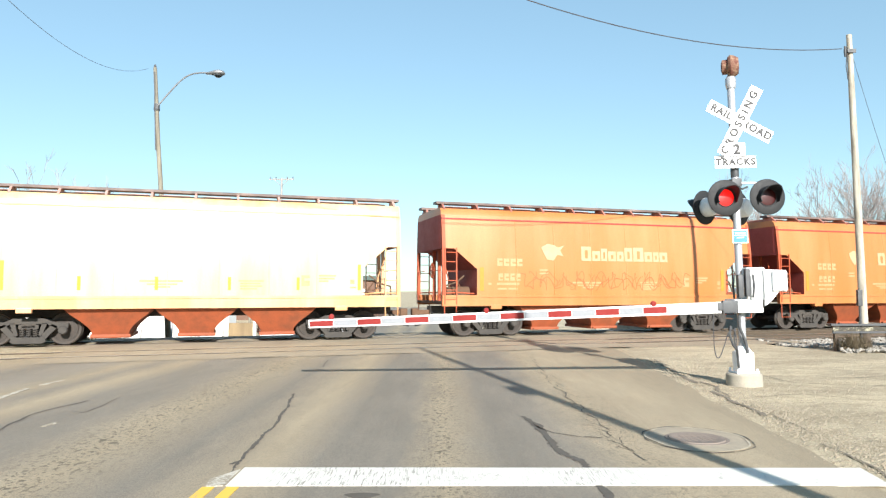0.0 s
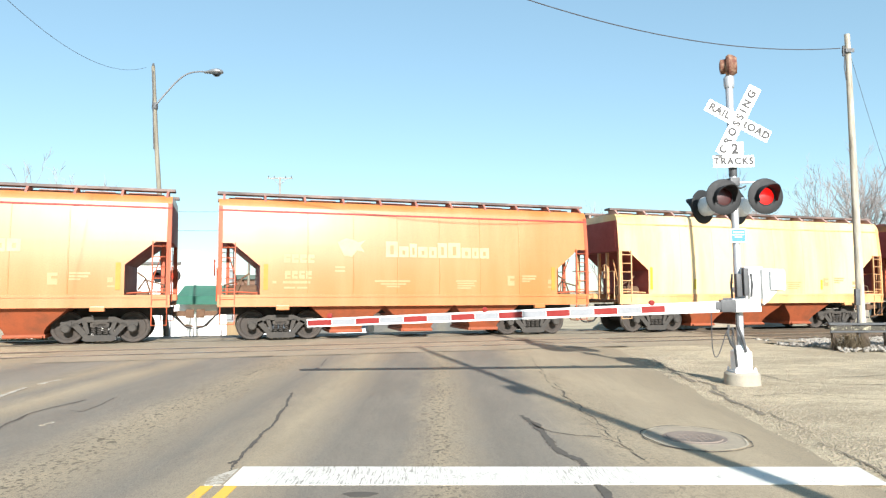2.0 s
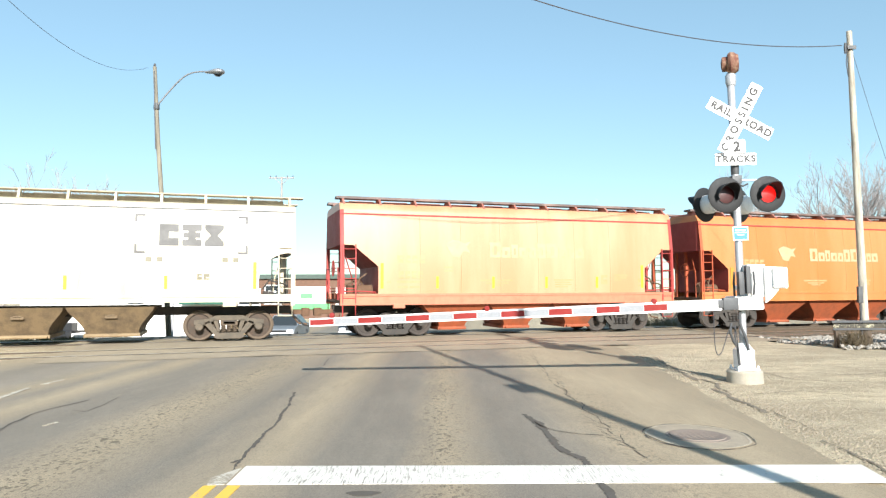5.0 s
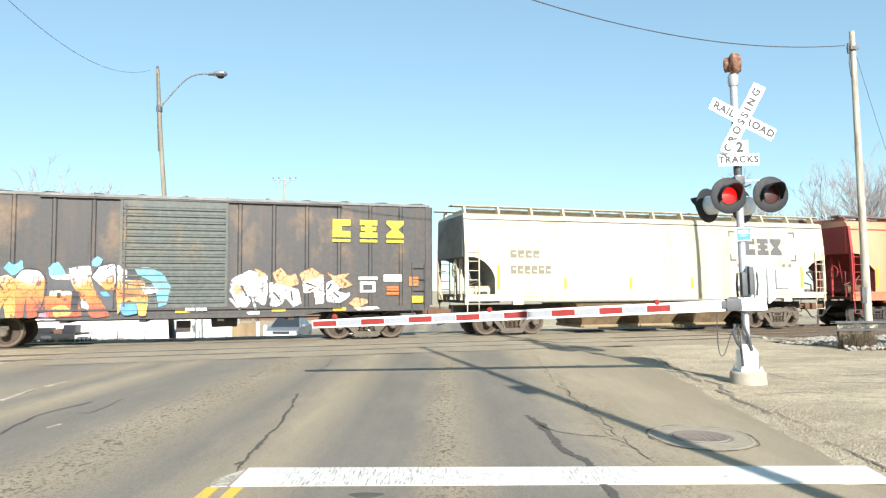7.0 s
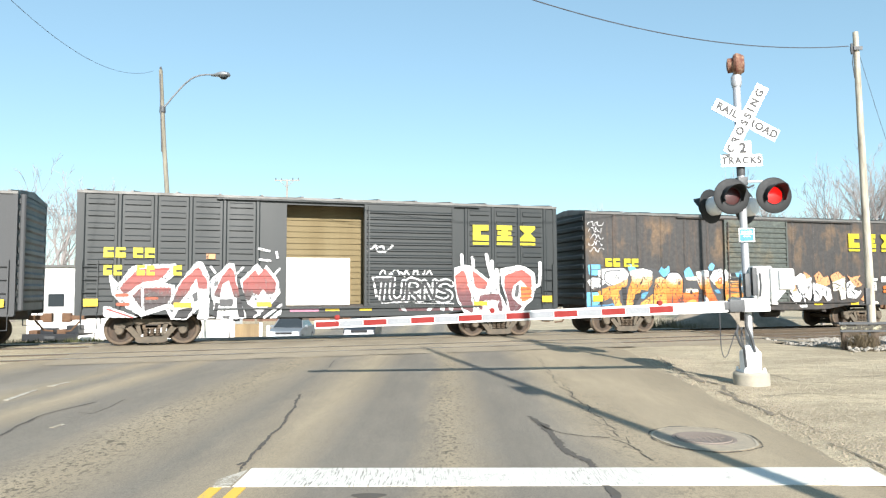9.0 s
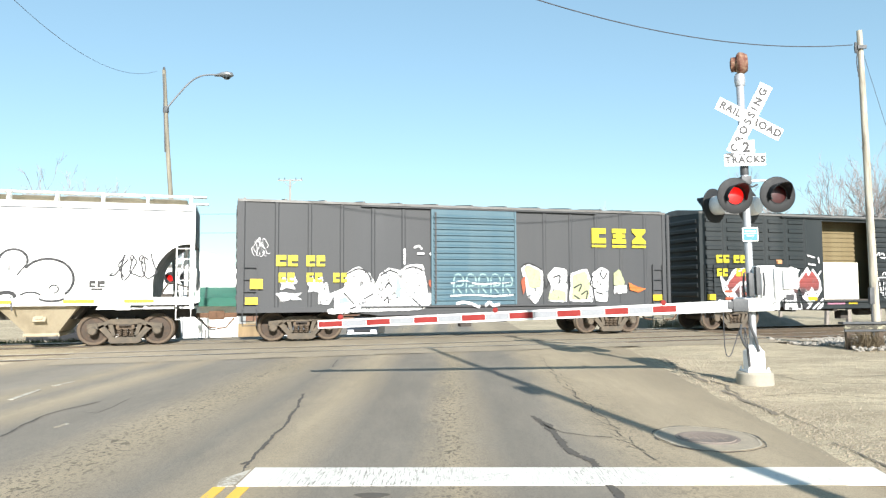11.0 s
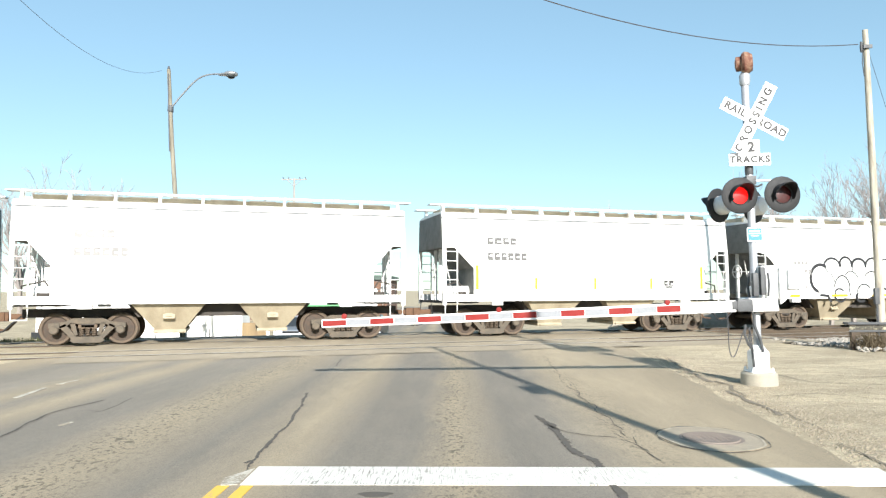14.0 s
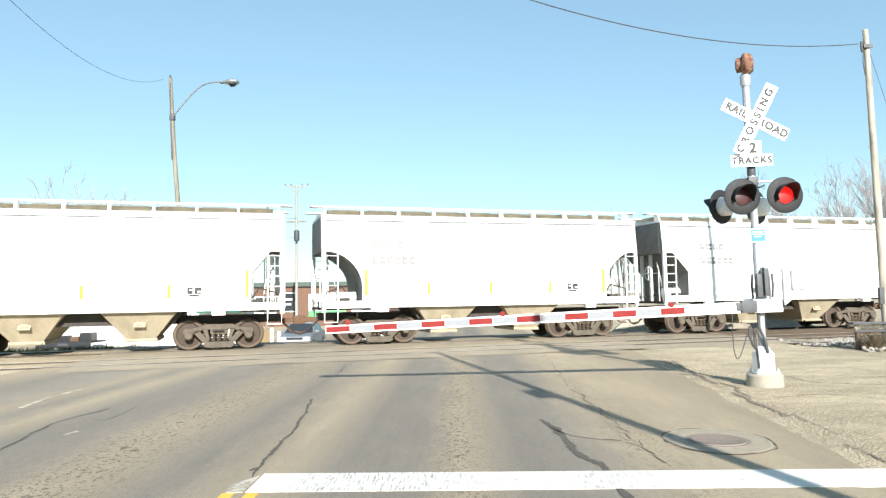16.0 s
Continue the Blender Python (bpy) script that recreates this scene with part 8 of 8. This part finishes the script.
w.area("blood", RIMMED, (62, 51), (65, 43), (69.5, 37.8), (71, 40), (74.5, 52), (71.5, 52), (69, 44), (66, 46), (65, 52))
w.area("grey", "dark sprayed block", (64.5, 52.5), (71.5, 52.5), (71, 56), (65, 56))
w.area("black", "black sprayed block", (72.5, 52), (74.5, 52), (77, 61), (73.5, 61))
w.area("black", "black sprayed block", (62.6, 54), (64, 54.5), (63.6, 61), (62, 61))
w.area("grey", "dark sprayed block", (66, 60), (70, 60), (69, 61.4), (67, 61.4))
w.area("white", RIM, (74, 44), (80, 38.5), (82.5, 36), (85, 39.5), (87, 37), (92.5, 44), (93.5, 50), (90, 54.5), (84, 60), (81, 61.5), (77.5, 54))
w.area("blood", RIMMED, (75.2, 45), (81.5, 39), (83, 42), (86, 38.3), (91.8, 45), (91, 50), (88, 51), (85, 48), (83.5, 51), (80, 50), (78.5, 54), (76.5, 52))
w.area("black", "black sprayed block", (77, 54.5), (80, 56), (83, 59), (80, 61.2), (78, 61.2))
w.line("black", 0.12, "black sprayed slit", (85, 59.5), (92, 54), soft=False)
w.line("white", 0.08, RIM, (86, 61), (94, 55.5), soft=False)
w.area("white", RIM, (88.5, 61.5), (94.5, 56.5), (94, 60), (91, 61.5))
w.line("white", 0.07, RIM, (90.5, 41.5), (93, 38.8), soft=False)
w.area("white", "white sprayed wedge", (13.5, 55), (16, 55.5), (29, 60.3), (13.5, 60))
w.line("red", 0.05, "thin red sprayed line", (15, 56.5), (26, 60.2), soft=False)
for q in (((60.5, 38), (62.5, 40.5)), ((75.5, 38.3), (73, 40.8)), ((83, 29.5), (88, 30.5)), ((83.5, 34.5), (88.5, 35)), ((91.5, 31), (92, 33.5))):
    w.line("white", 0.07, "white sprayed dash", *q, soft=False)
data_marks(c, [(-5.0, 1.14, 0.15, (0.5,)), (-2.62, 1.14, 0.15, (0.45,))], M_REFLECT, w.y - 0.003)
data_marks(c, [(-4.1, 2.60, 0.16, (0.26,))], M_SPRAY["peach"], Y0)
sprayed(c, YD, "white outlined graffiti on the door", "black", "white", (("tee", 1.05, 1.65, 1.32, 2.0), ("cup", 1.62, 2.05, 1.32, 1.9), ("leg", 2.12, 2.62, 1.32, 1.92), ("en", 2.68, 3.1, 1.34, 1.92), ("ess", 3.15, 3.7, 1.28, 1.92)), 0.10, 0.05, False, 0.1)
slashes(c, YD - 0.006, "white underline", "white", ((1.3, 1.22, 2.4, 1.26), (2.4, 1.22, 3.75, 1.16), (1.0, 2.08, 1.15, 1.4)), 0.09)
scribble(c, 1.3, 3.0, 2.08, 2.32, 6, 23, M_SPRAY["white"], 0.045, "white scrawl", y=YD)
scribble(c, 0.95, 1.6, 2.85, 3.1, 2, 24, M_SPRAY["white"], 0.06, "white scrawl", y=YD)
w = Wall(c, Y0, -1.69, 5.34, 0.0855, 0.0804)
w.area("white", RIM, (63.5, 37), (69.5, 35.5), (72.5, 36.5), (79, 42), (82, 36.5), (83.5, 38), (83.5, 47), (86, 52), (88, 57.5), (70, 58), (65.5, 51))
w.area("wine", RIMMED, (64.5, 40), (68.5, 37.5), (71, 46), (72.5, 56), (68, 54), (65.5, 48))
w.area("wine", RIMMED, (71.8, 37.5), (78.5, 43), (77.5, 46), (73, 45.3))
w.area("wine", RIMMED, (73.5, 48.5), (83.5, 47.5), (85.2, 55.5), (74.5, 54.5))
w.line("white", 0.10, RIM, (70.5, 44), (75, 46.5), (73, 55), (71, 58), soft=False)
w.area("white", RIM, (76.5, 50.5), (83.5, 50.5), (82.5, 52.5), (83.5, 56.5), (76, 57))
w.area("white", RIM, (83.5, 37), (93, 35.3), (99, 38.5), (99.5, 45), (98, 50.5), (95, 53), (93, 56), (87, 57), (86.5, 50), (84.5, 44))
w.area("wine", RIMMED, (85.5, 40), (93, 37.2), (97.5, 40), (98, 46), (95.5, 45), (93, 42), (89.5, 44.5), (88.8, 49), (91, 51.5), (93.5, 53), (92, 55), (88, 55.5), (87, 50), (85.5, 45))
w.area("grey", "dark sprayed block", (90.5, 44.5), (92.3, 43.5), (91.6, 49.5), (90, 49))
w.area("orange", "tan sprayed bars", (92.6, 44.5), (98, 45.3), (97, 50), (92.8, 51.5))
for v in (46.2, 48, 49.8):
    w.line("rust", 0.05, "thin rusty sprayed line", (92.8, v), (97.6, v - 0.3), soft=False)
for q in (((67.5, 31.5), (67.8, 36)), ((78, 31), (78.6, 35), (80, 40)), ((101.5, 34.5), (101.5, 40), (101, 44), (98, 45.5)), ((72, 32.5), (72.4, 36)), ((80.3, 34), (80.5, 38))):
    w.line("white", 0.12, "white sprayed drip", *q, soft=False)
data_marks(c, [(4.5, 1.10, 0.14, (0.5,))], M_REFLECT, w.y - 0.003)
part("paint_patch", Geo().box(1.9, 4.3, -HALF - 0.012, -HALF - 0.008, 0.95, 1.09), M_SPRAY["wine"], c, "maroon sprayed sill")
slashes(c, -HALF - 0.016, "white sprayed wedges", "white", ((2.1, 0.96, 2.0, 1.1), (2.9, 0.96, 3.05, 1.1), (3.4, 0.96, 3.4, 1.1), (3.7, 0.96, 3.7, 1.1), (4.2, 0.96, 4.1, 1.1)), 0.2)
data_marks(c, [(-1.6, 0.97, 0.13, (0.9,))], M_SPRAY["pink"], -HALF - 0.008)
data_marks(c, [(-0.5, 0.98, 0.12, (0.45,)), (0.6, 0.98, 0.08, (0.4,))], M_REFLECT, -HALF - 0.008)

half = PLACES[9][1] / 2
ribs = [-half + 0.15 + k * 1.02 for k in range(16)]
c = boxcar("boxcar", "grey-black boxcar with a faded blue door", half, M_GREY_BOX, M_BLACK_BOX, M_DOOR_BLUE, (-1.47, 1.6), M_ROOF_GREY, ribs, z1=4.43)
CARS.append(c)
yellow_logo(c, 4.56, z=3.28, w=0.58, h=0.55, step=0.83)
data_marks(c, [(-6.50, 2.39, 0.35, (0.31, 0.31, -0.16, 0.27, 0.27)), (-6.42, 1.88, 0.31, (0.22, 0.22, -0.27, 0.22, 0.22, -0.25, 0.20, 0.20))], M_LETTER_YELLOW, Y0)
CLOUD = "white sprayed bubble form"
w = Wall(c, Y0, -8.82, 5.12, 0.0766, 0.0718)
SCRUB = "white paint rubbed over the lettering"
w.area("white", SCRUB, (31.5, 44.5), (33.5, 42.5), (35, 44), (37.5, 42), (39, 45), (37, 46), (38.5, 48.5), (34.5, 47.2), (32, 48.4), (32.5, 46))
w.area("white", SCRUB, (30.2, 50), (33, 49.2), (37, 50), (41, 49.6), (39, 51.2), (41, 53), (36.5, 52.6), (32, 53.6), (31.5, 51.5))
w.area("white", SCRUB, (42.5, 45.5), (45, 42.5), (46, 44.5), (49, 42.2), (49.6, 46), (48, 47), (49.6, 50.2), (45.5, 49), (43, 49.5), (44, 47))
w = Wall(c, Y0 - 0.002, -8.66, 5.12, 0.0766, 0.0718)
w.area("white", CLOUD, (46, 46), (49, 45), (50, 50), (56, 47.5), (57, 41), (62, 37.8), (67, 41), (69.5, 46), (71, 41.5), (75, 38.5), (80, 39.5), (84, 37), (90.5, 36.8), (92, 46), (93, 56), (88, 58), (52, 58.5), (52, 51), (49.5, 55), (45, 54.5))
w.area("pale", CLOUD, (53, 53), (58, 50.5), (60, 54.5), (55, 56))
w.area("teal", "pale teal sprayed patch", (78.5, 43), (80, 43), (80.5, 52), (78, 51.5))
w.area("teal", "pale teal sprayed patch", (53.5, 52.5), (57, 51.5), (58.5, 54), (54, 55))
w.area("pale", "pale green sprayed form", (91, 50), (99, 48.8), (98, 56), (95, 54), (90, 58))
w.area("rust", "dark rusty sprayed patch", (92.5, 44), (97.5, 43), (100, 46.5), (95, 48.5), (93, 47))
for q in (((57, 41.5), (62, 39), (66, 41), (67.5, 45)), ((71.5, 42), (75.5, 39.8), (79, 41)), ((82.5, 39), (86, 38), (90, 39.5)), ((73.5, 47.5), (75, 45.5), (76.5, 47.2)), ((73, 53.5), (74.5, 52), (75, 54.5)), ((56, 50), (60, 54.5)), ((64.5, 52.5), (68, 50.5)), ((85.5, 52.5), (90, 57)), ((58.5, 57), (61, 56))):
    w.line("black", 0.05, "dark sprayed outline", *q)
for q in (((82, 30), (82, 36.5)), ((86.5, 29), (88.5, 28.3), (89.5, 29.5)), ((88, 31.8), (90.5, 31.8)), ((93.5, 31.8), (94, 32.4))):
    w.line("white", 0.07, "white scrawl", *q)
w = Wall(c, -HALF - 0.008, -8.80, 5.12, 0.0766, 0.0718)
w.area("pale", "pale sprayed sill", (51, 57), (60, 57), (60, 59), (51, 59))
w = Wall(c, YD, -0.83, 5.305, 0.0853, 0.0759)
for k in range(5):                           # pale ringed outlines along the door
    x = 1.5 + 5.2 * k
    w.line("teal", 0.05, "pale sprayed outline", (x, 51), (x + 0.3, 43), (x + 2.2, 41.5), (x + 4, 43.5), (x + 3.6, 46.5), (x + 1.2, 47), (x + 4, 50.8))
w.line("white", 0.06, "pale sprayed outline", (0.5, 51.2), (9, 50.6), (18, 51.4), (26.5, 50.8))
w.line("white", 0.05, "pale sprayed outline", (0.5, 45.5), (6, 44.6), (13, 46), (26, 45))
w.line("white", 0.10, "white sprayed mark", (3, 54.5), (6.5, 54), (12, 56))
w.line("white", 0.10, "white sprayed mark", (15, 55.5), (16.5, 54), (18, 55.5), (20.5, 55))
w = Wall(c, Y0, -1.05, 5.465, 0.0938, 0.0796)
LIME = "white and lime letter form"
w.area("white", LIME, (30, 38.5), (33, 36.6), (39, 39.5), (39.2, 49), (36, 55), (32.5, 51), (31.5, 44))
w.area("lime", LIME, (31.2, 38.7), (33.2, 37.6), (38.2, 40.2), (38.3, 47.5), (33.4, 47.5), (32.4, 43))
w.area("rust", "rusty sprayed patch", (30, 44.5), (31.8, 42), (32.2, 47), (31, 50.5))
w.area("white", LIME, (40.5, 42), (44, 38.3), (49.2, 39.3), (49, 54), (41, 53.5), (42.5, 47))
w.area("lime", LIME, (41.5, 50), (45, 48), (48.5, 49.5), (48.5, 53.5), (41.5, 53))
w.area("white", LIME, (50.5, 41), (57.5, 38.7), (59.5, 45), (60.2, 54), (49.8, 53.7))
w.area("lime", LIME, (51.3, 42), (57, 40), (58.8, 46), (58, 52.8), (50.8, 52.8))
w.area("white", LIME, (59.5, 41), (64, 38.2), (67, 40), (66.2, 54), (61, 53.6))
w.area("lime", LIME, (69, 41), (71.5, 39), (74, 45), (73.5, 46.6), (69, 46.4))
w.area("white", LIME, (69, 46.8), (74.5, 46.5), (75, 50), (69, 50.5))
w.area("orange", "orange sprayed fingers", (75.5, 45), (79, 47), (83.5, 48), (80, 50), (76, 48.5))
for q in (((39.5, 43), (40.2, 47.5), (41.5, 45)), ((50, 42), (50.3, 47)), ((52, 47.5), (55, 46), (54, 49)), ((55, 50.5), (57.5, 49), (57, 52.5)), ((59.8, 42.5), (58.8, 46), (61, 48)), ((63, 41), (64.5, 43.5), (66, 41)), ((43.5, 43), (46, 42.2), (45.5, 46)), ((52, 51), (54, 52.5)), ((61.5, 49.5), (64, 50.5)), ((30.2, 38.6), (33.2, 36.7), (38.6, 39.4))):
    w.line("black", 0.055, "black sprayed outline", *q)
scribble(c, -7.18, -6.78, 2.68, 3.28, 4, 49, M_SPRAY["white"], 0.014, "thin white scrawl", y=Y0)
data_marks(c, [(-7.28, 1.68, 0.31, (0.38,))], M_REFLECT, -HALF - 0.085)

for i, (shape, cut, what) in enumerate((("curve", 1.15, "white covered hopper car with bubble graffiti"), ("diag", 1.1, "white covered hopper car with faded grey lettering"),
                                        ("diag", 1.05, "white covered hopper car with dusty hopper bays"), ("curve", 1.3, "white covered hopper car with rounded end openings"), ("diag", 1.0, "white covered hopper car with yellow strips"))):
    half = PLACES[10 + i][1] / 2
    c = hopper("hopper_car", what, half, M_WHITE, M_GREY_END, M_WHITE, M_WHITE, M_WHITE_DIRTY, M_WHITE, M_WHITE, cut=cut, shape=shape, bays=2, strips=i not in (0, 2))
    CARS.append(c)
    if i == 0:
        bubble_graffiti(c, -3.0, 2.45, 1.12, 2.88)
        scribble(c, 3.5, 4.6, 1.95, 2.75, 4, 61, M_SPRAY["black"], 0.045, "thin black scrawl", hug=True)
        scribble(c, -3.9, -3.2, 1.55, 1.75, 3, 62, M_SPRAY["black"], 0.03, "thin black scrawl", hug=True)
        for x in (-4.0, -1.6, 0.5, 2.6, 4.2):
            part("reflector_strip", Geo().box(x - 0.4, x + 0.4, -HALF - 0.055, -HALF - 0.035, 1.30, 1.39), M_REFLECT, c, "yellow reflector strip")
    data_marks(c, [(-4.1, 3.16, 0.24, (0.22, 0.26, 0.22, 0.22)), (-4.1, 2.62, 0.26, (0.20,) * 6)] if i else [(-3.8, 2.58, 0.14, (0.13, 0.13, 0.13, 0.13)), (-3.7, 2.18, 0.2, (0.15,) * 4)], M_LETTER_DIM if i == 1 else M_LETTER_GREY)
    if i != 2:
        data_marks(c, [(half - 2.85, 1.74, 0.2, (0.16, 0.2)), (half - 2.8, 1.66, 0.06, (0.3,))], M_LETTER_BLACK)


# ---------------------------------------------------------------- what moves
def car_pose(place, t):
    p = on_track(place + SPEED * t, 0.0, 0.02)
    return Matrix.Translation(p) @ pose(0, 0, 0, 0, 0, math.degrees(TRACK))


def motions():
    for t, (place, _) in zip(CARS, PLACES):
        walk(t, [(s, car_pose(place, s)) for s in (0.0, 4.0, 8.0, 12.0, 16.0)])
    step = 2 / FPS
    turn = math.degrees(SPEED * step / 0.46)
    for w, at in WHEELS:
        walk(w, [(k * step, Matrix.Translation(at) @ pose(0, 0, 0, 0, turn * k, 0)) for k in range(241)])
    # the lamps: each lens turns its glowing side to the front by turns
    for k, lens in enumerate(LENSES):
        base = lens.matrix_basis.copy()
        rows, angle = [(0.0, base @ pose(0, 0, 0, 0, 0, 180.0 * (k % 2)))], 180.0 * (k % 2)
        for j in range(23):
            at = 0.45 + 0.683 * j
            near = round(at * 2) / 2
            if abs(at - near) < 0.07:
                at = near + (0.07 if at > near - 0.02 else -0.07)
            for f in range(4):
                rows.append((at + (f - 1.5) / FPS, base @ pose(0, 0, 0, 0, 0, angle + 60.0 * f)))
            angle += 180.0
        rows.append((16.0, base @ pose(0, 0, 0, 0, 0, angle)))
        walk(lens, rows)


motions()
